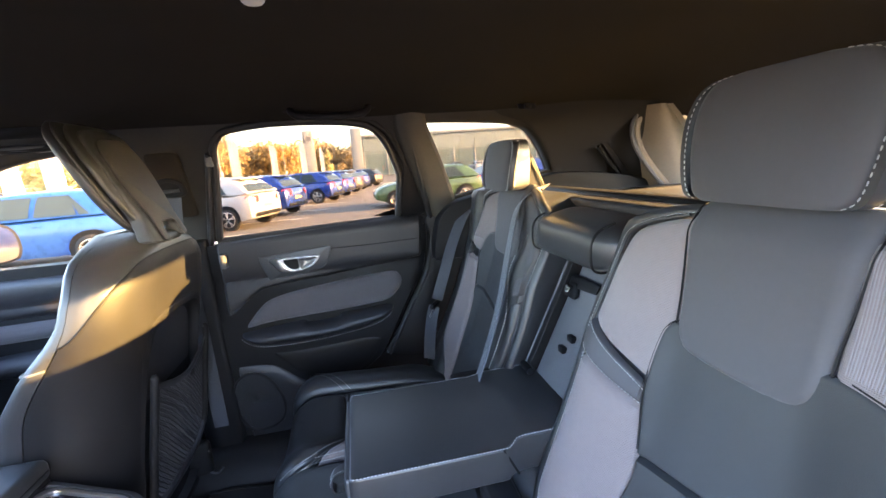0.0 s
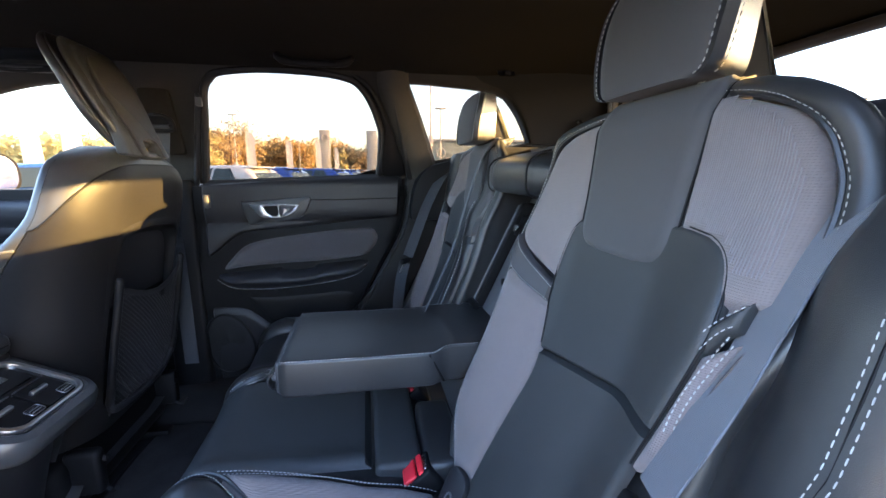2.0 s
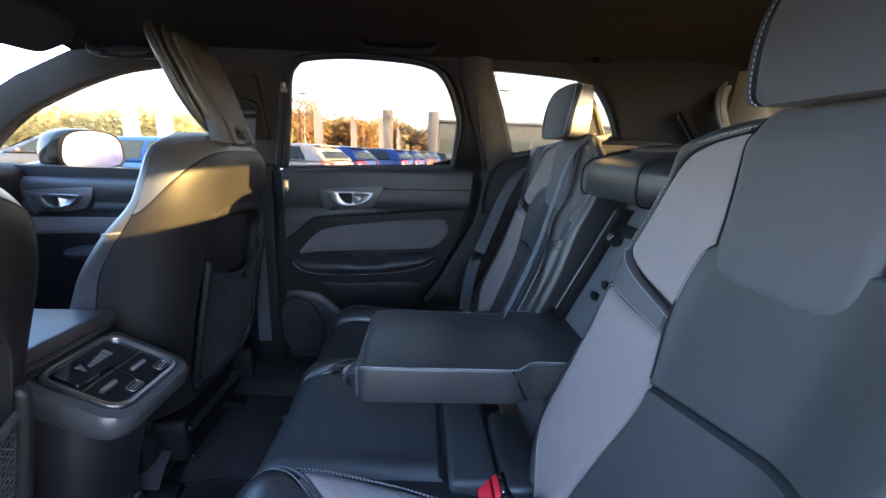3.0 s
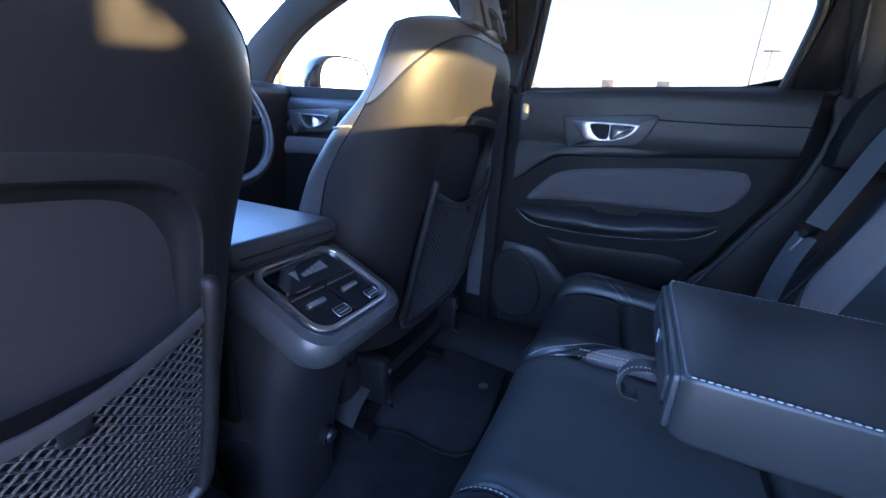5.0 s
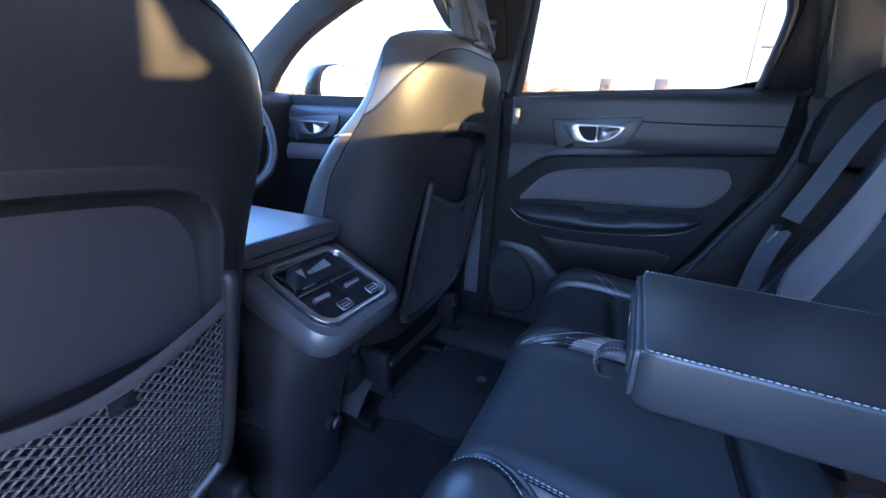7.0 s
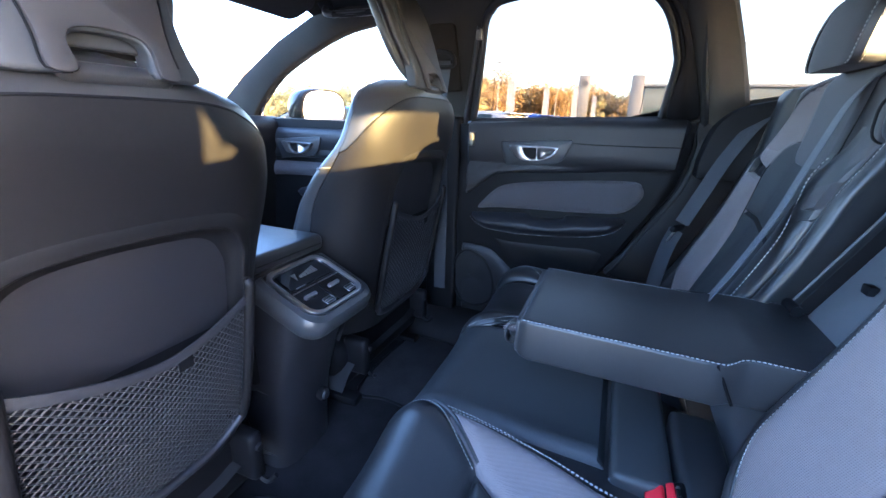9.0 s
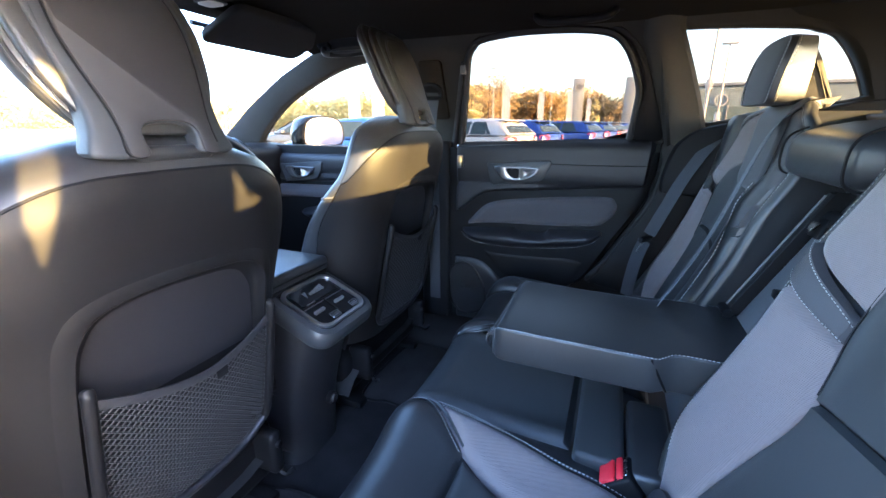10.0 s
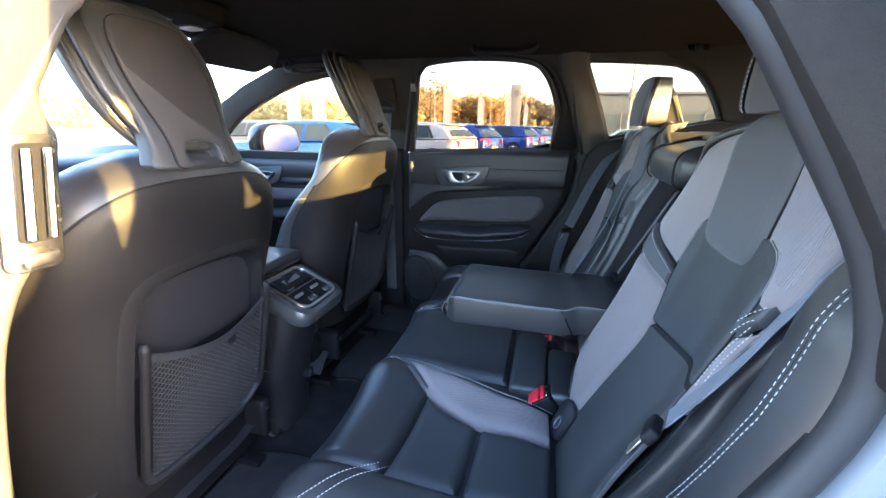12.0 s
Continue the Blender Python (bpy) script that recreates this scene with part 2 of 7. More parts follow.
def prism(outline, depth, put, bevel=0.0, seg=2, holes=()):
    """A plate: a closed outline in (u, v), with holes, pushed through depth; put(u, v, w) gives the world place (w 0 .. depth)."""
    bm = bmesh.new()
    edges = []
    for loop in (outline, *holes):
        vs = [bm.verts.new((p[0], p[1], 0)) for p in loop]
        for i in range(len(vs)):
            edges.append(bm.edges.new((vs[i], vs[(i + 1) % len(vs)])))
    if holes:
        bmesh.ops.triangle_fill(bm, use_beauty=True, use_dissolve=False, edges=edges)
    else:
        bmesh.ops.contextual_create(bm, geom=edges)
    ret = bmesh.ops.extrude_face_region(bm, geom=bm.faces[:])
    vs = [g for g in ret["geom"] if isinstance(g, bmesh.types.BMVert)]
    bmesh.ops.translate(bm, vec=(0, 0, depth), verts=vs)
    bmesh.ops.recalc_face_normals(bm, faces=bm.faces)
    if bevel > 0:
        rim = [e for e in bm.edges if len(e.link_faces) == 2 and e.calc_face_angle(0) > 0.9]
        bmesh.ops.bevel(bm, geom=rim, offset=bevel, segments=seg, affect="EDGES", profile=0.5)
    bmesh.ops.triangulate(bm, faces=[f for f in bm.faces if len(f.verts) > 8], ngon_method="EAR_CLIP")
    for v in bm.verts:
        v.co = Vector(put(*v.co))
    return bm


def round_rect(w, h, r, n=5, cx=0.0, cy=0.0):
    out = []
    for sx, sy, a0 in ((1, 1, 0), (-1, 1, 90), (-1, -1, 180), (1, -1, 270)):
        for k in range(n + 1):
            a = radians(a0 + 90 * k / n)
            out.append((cx + sx * (w / 2 - r) + r * math.cos(a), cy + sy * (h / 2 - r) + r * math.sin(a)))
    return out


def panel(S, edge_a, edge_b, h=0.008, rim=0.02, ns=14, nt=30, skirt=0.012, out=None):
    """An upholstered panel on the surface S(u, v): ruled between two edge curves, puffed by h and rounded down over rim at its seams."""
    A, B = resample(edge_a, nt), resample(edge_b, nt)
    ss = 0.5 - 0.5 * np.cos(np.linspace(0, math.pi, ns))
    tt = list(range(nt))
    P = np.zeros((nt, ns, 3))
    N = np.zeros((nt, ns, 3))
    for i in tt:
        for j, s in enumerate(ss):
            u, v = A[i] * (1 - s) + B[i] * s
            p = np.array(S(u, v))
            P[i, j] = p
            e = 0.004
            a, b = np.array(S(u + e, v)) - np.array(S(u - e, v)), np.array(S(u, v + e)) - np.array(S(u, v - e))
            nn = np.cross(a, b)
            N[i, j] = nn / (np.linalg.norm(nn) + 1e-12)
    o = np.array(out if out is not None else (-1, 0, 0), float)
    flip = np.sign((N * o).sum(-1, keepdims=True))
    flip[flip == 0] = 1
    N *= flip
    bd = np.concatenate([P[0], P[-1], P[:, 0], P[:, -1]])
    d = np.sqrt(((P[:, :, None] - bd[None, None]) ** 2).sum(-1)).min(-1)
    f = np.clip(d / rim, 0, 1)
    off = (h + skirt) * np.sqrt(1 - (1 - f) ** 2) - skirt
    Q = P + N * off[..., None]
    bm = bmesh.new()
    skin(bm, [list(r) for r in Q])
    return bm


def surf_line(S, pts, lift, out=(-1, 0, 0)):
    """Places on S along a polyline of (u, v), lifted off it."""
    res = []
    o = Vector(out)
    for u, v in pts:
        e = 0.004
        a = Vector(S(u + e, v)) - Vector(S(u - e, v))
        b = Vector(S(u, v + e)) - Vector(S(u, v - e))
        nn = a.cross(b).normalized()
        if nn.dot(o) < 0:
            nn = -nn
        res.append(Vector(S(u, v)) + nn * lift)
    return res


def stitches(pts, length=0.0052, gap=0.0026, r=0.0009, bm=None):
    """A row of sewn threads along a polyline."""
    bm = bm or bmesh.new()
    P = np.array([tuple(p) for p in pts], float)
    s = np.concatenate([[0], np.cumsum(np.linalg.norm(np.diff(P, axis=0), axis=1))])
    at = lambda v: Vector([float(np.interp(v, s, P[:, k])) for k in range(3)])
    x = 0.0
    while x + length < s[-1]:
        a, b = at(x), at(x + length)
        d = (b - a)
        if d.length > 1e-6:
            m = (a + b) / 2
            sd = d.orthogonal().normalized() * r
            up = d.normalized().cross(sd)
            ring = [[c + sd * ca + up * sa for ca, sa in ((1, 0), (0, 1), (-1, 0), (0, -1))] for c in (a, m, b)]
            ring[1] = [m + (q - m) * 1.5 for q in ring[1]]
            skin(bm, ring, True, True)
        x += length + gap
    return bm


def ribbon(pts, width_dirs, width, thick=0.0014, bm=None):
    """A band of webbing along a path, with its width along the given directions."""
    bm = bm or bmesh.new()
    P = [Vector(tuple(p)) for p in pts]
    rows = []
    for i, p in enumerate(P):
        d = (P[min(i + 1, len(P) - 1)] - P[max(i - 1, 0)]).normalized()
        w = Vector(width_dirs[i] if isinstance(width_dirs, list) else width_dirs)
        w = (w - d * w.dot(d)).normalized()
        n = d.cross(w)
        rows.append([p - w * width / 2 + n * thick / 2, p - w * width * 0.3 + n * thick * 0.8, p + w * width * 0.3 + n * thick * 0.8, p + w * width / 2 + n * thick / 2,
                     p + w * width / 2 - n * thick / 2, p - w * width / 2 - n * thick / 2])
    skin(bm, rows, True, True)
    return bm

# ---- the car that the camera stands in: its shell ----
# x runs to the tail, y to the far side, z up; the cabin's middle is y = 0
def y_far(z):
    return 0.80 if z < 1.14 else 0.785 - 0.46 * (z - 1.18)


def y_near(z):
    return -(y_far(z) - 0.05)


def y_door(z):
    """The near side round the open doorway."""
    return -0.715 + 0.50 * max(0, z - 1.34)


A_PILLAR = [(-1.86, 1.12), (-1.70, 1.20), (-1.45, 1.335), (-1.20, 1.45), (-0.95, 1.54), (-0.70, 1.585)]
GREEN = A_PILLAR + [(-0.3, 1.60), (0.2, 1.60), (0.7, 1.585), (1.1, 1.545), (1.22, 1.52), (1.62, 1.16), (1.62, 1.12)]
FRONT_WIN = catmull([(-1.515, 1.128), (-1.49, 1.17), (-1.41, 1.235), (-1.25, 1.334), (-1.06, 1.412), (-0.91, 1.46), (-0.785, 1.482), (-0.68, 1.488), (-0.61, 1.478), (-0.575, 1.44),
                     (-0.57, 1.30), (-0.57, 1.16), (-0.60, 1.143), (-0.95, 1.141), (-1.30, 1.133)], 5, True)
REAR_WIN = catmull([(-0.441, 1.192), (-0.425, 1.26), (-0.395, 1.39), (-0.377, 1.472), (-0.356, 1.503), (-0.322, 1.521), (-0.197, 1.533), (-0.031, 1.529), (0.063, 1.515), (0.105, 1.487), (0.135, 1.44),
                    (0.154, 1.39), (0.163, 1.355), (0.160, 1.29), (0.152, 1.214), (0.14, 1.207), (-0.15, 1.197), (-0.42, 1.187)], 5, True)
QUARTER = catmull([(0.245, 1.506), (0.27, 1.462), (0.297, 1.404), (0.355, 1.278), (0.37, 1.268), (0.422, 1.277), (0.56, 1.303), (0.70, 1.331), (0.706, 1.345), (0.658, 1.417), (0.602, 1.474), (0.56, 1.49),
                   (0.517, 1.500), (0.362, 1.511), (0.26, 1.514)], 5, True)
NEAR_OPEN = [(-0.42, 0.45), (-0.47, 0.80), (-0.47, 1.12), (-0.44, 1.30), (-0.38, 1.46), (-0.33, 1.515), (-0.20, 1.535), (0.0, 1.530), (0.10, 1.510), (0.18, 1.445), (0.242, 1.358), (0.296, 1.274), (0.324, 1.228),
             (0.339, 1.190), (0.346, 1.148), (0.336, 1.094), (0.305, 1.025), (0.22, 0.91), (0.11, 0.78), (0.02, 0.65), (-0.02, 0.52), (-0.04, 0.44)]

far_side = prism(GREEN, 0.045, lambda u, v, w: (u, y_far(v) + w, v), 0.006, 2, (FRONT_WIN, REAR_WIN, QUARTER))
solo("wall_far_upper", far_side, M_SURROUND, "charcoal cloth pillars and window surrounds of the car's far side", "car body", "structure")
low = prism([(-1.86, 0.20), (-1.86, 1.118), (1.62, 1.118), (1.62, 0.20)], 0.05, lambda u, v, w: (u, 0.85 + w, v))
solo("wall_far_lower", low, M_BLACK, "black inner skin of the car's far side below the windows", "car body", "structure")

# near side: front window, the open rear doorway, quarter window
near_a = prism([(-1.86, 1.12), *A_PILLAR[1:], (-0.50, 1.594), (-0.50, 1.12)], 0.045, lambda u, v, w: (u, y_near(v) - w, v), 0.006, 2, (FRONT_WIN,))
solo("wall_near_front", near_a, M_LINER, "charcoal front pillar and window surround of the near side", "car body", "structure")
NEAR_Q = [(0.30 + (x - 0.245) * 0.92, z) for x, z in QUARTER]
up_line = [(x, z) for x, z in NEAR_OPEN if z >= 1.14]
rail = [(-0.50, 1.12), (-0.50, 1.594), (-0.3, 1.60), (0.2, 1.60), (0.7, 1.585), (1.1, 1.545), (1.22, 1.52), (1.62, 1.16), (1.62, 1.14)] + up_line[::-1] + [(-0.47, 1.12)]
near_b = prism(rail, 0.03, lambda u, v, w: (u, y_door(v) - w, v), 0.004, 2, (NEAR_Q,))
solo("wall_near_rear", near_b, M_LINER, "charcoal roof rail and rear pillar of the near side", "car body", "structure")
low_n = [(x, z) for x, z in NEAR_OPEN if z < 1.14 and x > -0.1]
near_c = prism([(1.62, 0.20), (1.62, 1.13), *low_n, (-0.04, 0.20)], 0.010, lambda u, v, w: (u, -0.704 - w, v))
solo("wall_near_wing", near_c, M_BLACK, "black inner wing beside the open rear doorway", "car body", "structure")
near_d = prism([(-1.86, 0.20), (-1.86, 1.118), (-0.50, 1.118), (-0.50, 0.20)], 0.04, lambda u, v, w: (u, -0.76 - w, v))
solo("wall_near_lower", near_d, M_BLACK, "black inner skin of the front near door", "car body", "structure")
solo("sill_near", box((-0.52, -0.86, 0.20), (0.02, -0.70, 0.45), 0.02, 3), M_BLACK, "black sill under the open rear doorway", "car body", "structure")


# headliner
def liner(x, y):
    z = 1.612 - 0.075 * min(1, abs(y) / 0.60) ** 2.6
    z -= 0.055 * max(0, (x - 0.7) / 0.5) ** 1.6
    z -= 0.05 * max(0, (-0.75 - x) / 0.35) ** 1.5
    return z


bm = bmesh.new()
top = [[(x, y, liner(x, y)) for y in np.linspace(-0.605, 0.605, 41)] for x in np.linspace(-0.98, 1.235, 50)]
skin(bm, top)
skin(bm, [[(x, y, z + 0.05) for x, y, z in r] for r in top])
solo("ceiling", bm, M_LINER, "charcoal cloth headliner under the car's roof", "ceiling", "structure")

# windscreen and tailgate openings
bm = bmesh.new()
box((-1.02, -0.60, 1.555), (-0.93, 0.60, 1.60), 0.01, 2, bm)
solo("header_front", bm, M_LINER, "charcoal header above the windscreen", "car body", "structure")


def tail(u, v, w):
    return (1.20 + (1.535 - v) * 1.08 + w, u, v)


bm = prism([(-0.72, 1.16), (-0.56, 1.55), (0.56, 1.55), (0.72, 1.16), (0.80, 0.40), (-0.80, 0.40)], 0.04, lambda u, v, w: tail(u, v, w) if v > 1.15 else (1.60 + w, u, v), 0.008, 2,
           (catmull([(-0.56, 1.215), (-0.50, 1.40), (-0.44, 1.50), (-0.30, 1.527), (0.0, 1.532), (0.27, 1.527), (0.36, 1.50), (0.40, 1.40), (0.48, 1.215), (0.30, 1.20), (0.0, 1.197), (-0.30, 1.20)], 5, True),))
tailgate = solo("door_tailgate", bm, M_PLASTIC, "black trim of the closed tailgate round its window", "tailgate", "structure")
bm = prism(round_rect(1.15, 0.44, 0.05, 4, 0, 1.365), 0.004, lambda u, v, w: tail(u, v, w + 0.035))
g = solo("window_tailgate", bm, M_TINT, "tinted rear window glass of the tailgate", "window", "structure")
g.visible_shadow = False
# side panes carry the tints that darken and warm the sky
for nm, loop, yy, lab in (("window_far_front", FRONT_WIN, y_far, "warm-tinted front door glass of the far side"), ("window_far_rear", REAR_WIN, y_far, "sky-dimming warm-tinted rear door glass of the far side"),
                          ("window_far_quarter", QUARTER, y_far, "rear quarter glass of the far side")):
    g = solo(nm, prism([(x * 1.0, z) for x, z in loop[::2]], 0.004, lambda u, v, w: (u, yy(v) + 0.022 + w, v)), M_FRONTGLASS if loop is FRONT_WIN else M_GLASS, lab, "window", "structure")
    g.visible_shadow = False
bm = bmesh.new()
skin(bm, [[(-0.98 - (1.57 - z) * 1.95 - 0.10 * (1 - (y / 0.62) ** 2), y * (1 + (1.57 - z) * 0.3), z) for y in np.linspace(-0.60, 0.60, 15)] for z in np.linspace(1.57, 1.13, 8)])
g = solo("windscreen", bm, M_CLEAR, "curved clear windscreen", "window", "structure")
g.visible_shadow = False

# floor
bm = box((-1.9, -0.80, 0.30), (1.62, 0.86, 0.365), 0)
solo("floor", bm, M_CARPET, "black carpeted car floor", "floor", "structure")
bm = bmesh.new()
prof = [(0.365, 0.0), (0.40, 0.02), (0.445, 0.05), (0.462, 0.09), (0.462, 0.17)]
skin(bm, [[(x, 0.63 + d, z) for z, d in prof] for x in np.linspace(-1.1, -0.05, 14)])
skin(bm, [[(x, 0.63 + d + 0.002, z - 0.015) for z, d in prof] for x in np.linspace(-1.1, -0.05, 14)])
solo("sill_far", bm, M_SHELL, "grey plastic sill trim along the far doorway", "sill trim", "structure")
# front of the car: bulkhead
solo("bulkhead", box((-1.9, -0.8, 0.3), (-1.86, 0.85, 1.12), 0), M_BLACK, "black bulkhead in front of the footwells", "car body", "structure")
bm = prism([(-0.76, 1.10), (0.81, 1.10), (0.81, 1.14), (-0.76, 1.14)], 0.9, lambda u, v, w: (-2.75 + w, u, v))
solo("bonnet", bm, M_BODY, "silver grey painted bonnet ahead of the windscreen", "car body", "structure")
# roof skin
bm = bmesh.new()
skin(bm, [[(x, y, liner(x, y) + 0.06) for y in np.linspace(-0.62, 0.62, 21)] for x in np.linspace(-1.0, 1.27, 24)])
skin(bm, [[(x, y, liner(x, y) + 0.052) for y in np.linspace(-0.62, 0.62, 21)] for x in np.linspace(-1.0, 1.27, 24)])
solo("roof", bm, M_BODY, "silver grey painted roof skin", "roof", "structure")

# near B pillar jamb in sunlight, paint darkened against it, with the latch striker
edge = [(-0.545, 1.50), (-0.578, 1.423), (-0.600, 1.398), (-0.632, 1.345), (-0.648, 1.315), (-0.645, 1.29), (-0.641, 1.268), (-0.655, 1.22), (-0.690, 1.145), (-0.712, 1.108), (-0.735, 1.04), (-0.756, 0.913), (-0.770, 0.75), (-0.77, 0.44)]
outl = catmull(edge, 4) + [np.array((-0.93, 0.44)), np.array((-0.96, 0.9)), np.array((-0.90, 1.2)), np.array((-0.74, 1.52))]
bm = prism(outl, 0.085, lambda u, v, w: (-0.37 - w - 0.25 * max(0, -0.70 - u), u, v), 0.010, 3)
jamb = thing("pillar_near", (-0.42, -0.75, 0.44), "door pillar with latch striker, body paint darkened for sunlight", "door pillar", "", "structure")
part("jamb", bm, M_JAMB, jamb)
bm = prism(round_rect(0.050, 0.140, 0.010, 4, -0.686, 1.207), 0.008, lambda u, v, w: (-0.362 - w - 0.25 * max(0, -0.70 - u), u - 0.16 * (v - 1.207) * -1, v), 0.002, 2)
part("striker_plate", bm, M_STEEL, jamb, "bright steel striker plate")
bm = prism(round_rect(0.034, 0.100, 0.006, 3, -0.686, 1.218), 0.004, lambda u, v, w: (-0.3585 - w, u + 0.16 * (v - 1.207), v))
part("striker_recess", bm, M_BLACK, jamb, "dark recess of the striker")
for du in (-0.010, 0.009):
    part("striker_bar", tube([(-0.352, -0.686 + du + 0.16 * (z - 1.207), z) for z in np.linspace(1.172, 1.262, 6)], 0.0042, 8), M_STEEL, jamb, "steel striker bar")
part("striker_foot", box((-0.358, -0.712, 1.143), (-0.350, -0.680, 1.158), 0.003), M_STEEL, jamb)

# doorway edge at the rear: rubber seal and painted flanges
path = catmull([p for p in NEAR_OPEN if p[0] > -0.25 and not (p[0] < 0.0 and p[1] < 0.6)], 6)
nrm = []
for i, p in enumerate(path):
    d = path[min(i + 1, len(path) - 1)] - path[max(i - 1, 0)]
    nn = np.array((-d[1], d[0]))
    nrm.append(nn / np.linalg.norm(nn))


def flange(offs):
    bm = bmesh.new()
    skin(bm, [[(p[0] + n[0] * o, y_door(p[1]) - d, p[1] + n[1] * o) for o, d in offs] for p, n in zip(path, nrm)])
    return bm


doorway = thing("doorway_near", (0.30, -0.72, 0.44), "painted edge of the open rear doorway with its rubber seal", "doorway", "", "structure")
part("seal", tube([(p[0] + n[0] * 0.004, y_door(p[1]) - 0.004, p[1] + n[1] * 0.004) for p, n in zip(path, nrm)], 0.011, 10), M_RUBBER, doorway, "black rubber door seal")
part("flange", flange([(0.006, 0.0), (0.016, 0.004), (0.020, 0.016), (0.032, 0.018), (0.036, 0.008), (0.046, 0.012), (0.052, 0.05), (0.060, 0.06), (0.075, 0.062)]), M_BODY, doorway, "silver grey painted flange")
part("outer_flange", flange([(0.077, 0.062), (0.082, 0.078), (0.090, 0.085)]), M_BODY, doorway, "silver grey painted outer edge")

# outer skin of the rear wing and pillar, from the doorway's edge to the tail
Y_SKIN = curve1([(0.20, -0.90), (0.60, -0.94), (0.95, -0.935), (1.06, -0.915), (1.13, -0.88), (1.19, -0.83), (1.25, -0.785), (1.34, -0.752), (1.45, -0.700), (1.53, -0.660), (1.60, -0.600)])
edge_up = sorted([(p[1] + n[1] * 0.085, p[0] + n[0] * 0.085) for p, n in zip(path, nrm) if p[0] > 0.02 or p[1] < 0.7])
DOOR_EDGE = lambda z: float(np.interp(z, [e[0] for e in edge_up], [e[1] for e in edge_up]))
TAIL_EDGE = lambda z: 1.62 if z < 1.16 else float(np.interp(z, (1.16, 1.52, 1.545, 1.585, 1.60), (1.62, 1.22, 1.10, 0.70, 0.30)))
GLASS_A = lambda z: 0.345 + 0.105 * (1.51 - z) / 0.24
GLASS_B = lambda z: float(np.interp(z, (1.29, 1.34, 1.42, 1.50), (0.62, 0.63, 0.60, 0.54)))
bm = bmesh.new()
for za, zb, fa, fb2 in ((0.20, 1.285, DOOR_EDGE, TAIL_EDGE), (1.285, 1.508, DOOR_EDGE, GLASS_A), (1.285, 1.508, GLASS_B, TAIL_EDGE), (1.508, 1.60, DOOR_EDGE, TAIL_EDGE)):
    for inward in (0.0, 0.006):
        skin(bm, [[(fa(z) + (max(fb2(z), fa(z) + 0.02) - fa(z)) * k, Y_SKIN(z) + inward, z) for k in np.linspace(0, 1, 12)] for z in np.linspace(za, zb, 24 if za < 1 else 9)])
for inward in (0.0, 0.006):
    skin(bm, [[(p[0] + n[0] * 0.088, y_door(p[1]) - 0.084 + (Y_SKIN(p[1]) - y_door(p[1]) + 0.084) * k, p[1] + n[1] * 0.088 + inward) for k in (0, 0.5, 1)] for p, n in zip(path, nrm) if 0.2 < p[1] < 1.26 and p[0] > -0.1])
solo("body_side_near", bm, M_BODY, "silver grey painted rear wing and pillar of the near side", "car body", "structure")
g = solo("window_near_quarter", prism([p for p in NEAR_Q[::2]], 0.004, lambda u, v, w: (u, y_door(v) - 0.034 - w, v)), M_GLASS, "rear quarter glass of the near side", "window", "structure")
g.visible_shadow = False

# ---- far rear door, inner trim ----
DX = curve1([(1.20, 0.249), (1.15, 0.252), (1.10, 0.248), (1.05, 0.238), (0.99, 0.219), (0.92, 0.180), (0.85, 0.140), (0.78, 0.102), (0.71, 0.060), (0.66, 0.0), (0.60, -0.07), (0.52, -0.11), (0.43, -0.13)])


def door_y(x, z):
    """Inner face of the door trim."""
    y = 0.745 + 0.03 * max(0, (z - 1.178) / 0.03) ** 2
    y += 0.012 * math.exp(-((z - 1.05) / 0.02) ** 2)
    y += 0.03 * max(0, (0.80 - z) / 0.35)
    return y


def DS(u, v):
    return (u, door_y(u, v), v)


OUT_D = (0, -1, 0)
door = thing("door_rear_far", (-0.1, 0.78, 0.43), "black rear car door trim with grey fabric insert and chrome handle", "car door", "", "structure")
zz = list(np.linspace(0.43, 1.196, 40))
bm = panel(DS, [(-0.50, z) for z in zz], [(DX(z), z) for z in zz], 0.0, 0.02, 20, 40, 0.03, OUT_D)
part("door_card", bm, M_BLACK, door, "deep black door card")
# upper trim, with a step line under the window sill
lo = catmull([(-0.455, 0.925), (-0.42, 0.945), (-0.335, 1.008), (-0.23, 1.022), (-0.10, 1.031), (0.06, 1.045), (0.15, 1.053), (0.228, 1.064)], 6)
mid = catmull([(-0.095, 1.128), (0.02, 1.127), (0.10, 1.128), (0.236, 1.131)], 6)
hi = catmull([(-0.455, 1.186), (-0.36, 1.188), (-0.15, 1.196), (0.10, 1.206), (0.238, 1.208)], 6)
part("upper_trim", panel(DS, lo, hi, 0.013, 0.016, 18, 44, 0.01, OUT_D), M_PLASTIC, door, "black soft upper trim")
part("trim_seam", tube(surf_line(DS, mid, 0.0132, OUT_D), 0.0016, 5), M_BLACK, door)
# fabric insert
top_e = catmull([(-0.405, 0.885), (-0.372, 0.925), (-0.33, 0.966), (-0.28, 0.985), (-0.20, 0.998), (-0.05, 1.014), (0.06, 1.022), (0.115, 1.022), (0.136, 1.010)], 6)
bot_e = catmull([(-0.402, 0.878), (-0.33, 0.890), (-0.20, 0.897), (-0.10, 0.900), (0.0, 0.906), (0.085, 0.915), (0.125, 0.945), (0.142, 0.975), (0.140, 1.003)], 6)
part("fabric_insert", panel(DS, bot_e, top_e, 0.014, 0.022, 14, 44, 0.012, OUT_D), M_DOORFAB, door, "dark grey woven fabric insert")
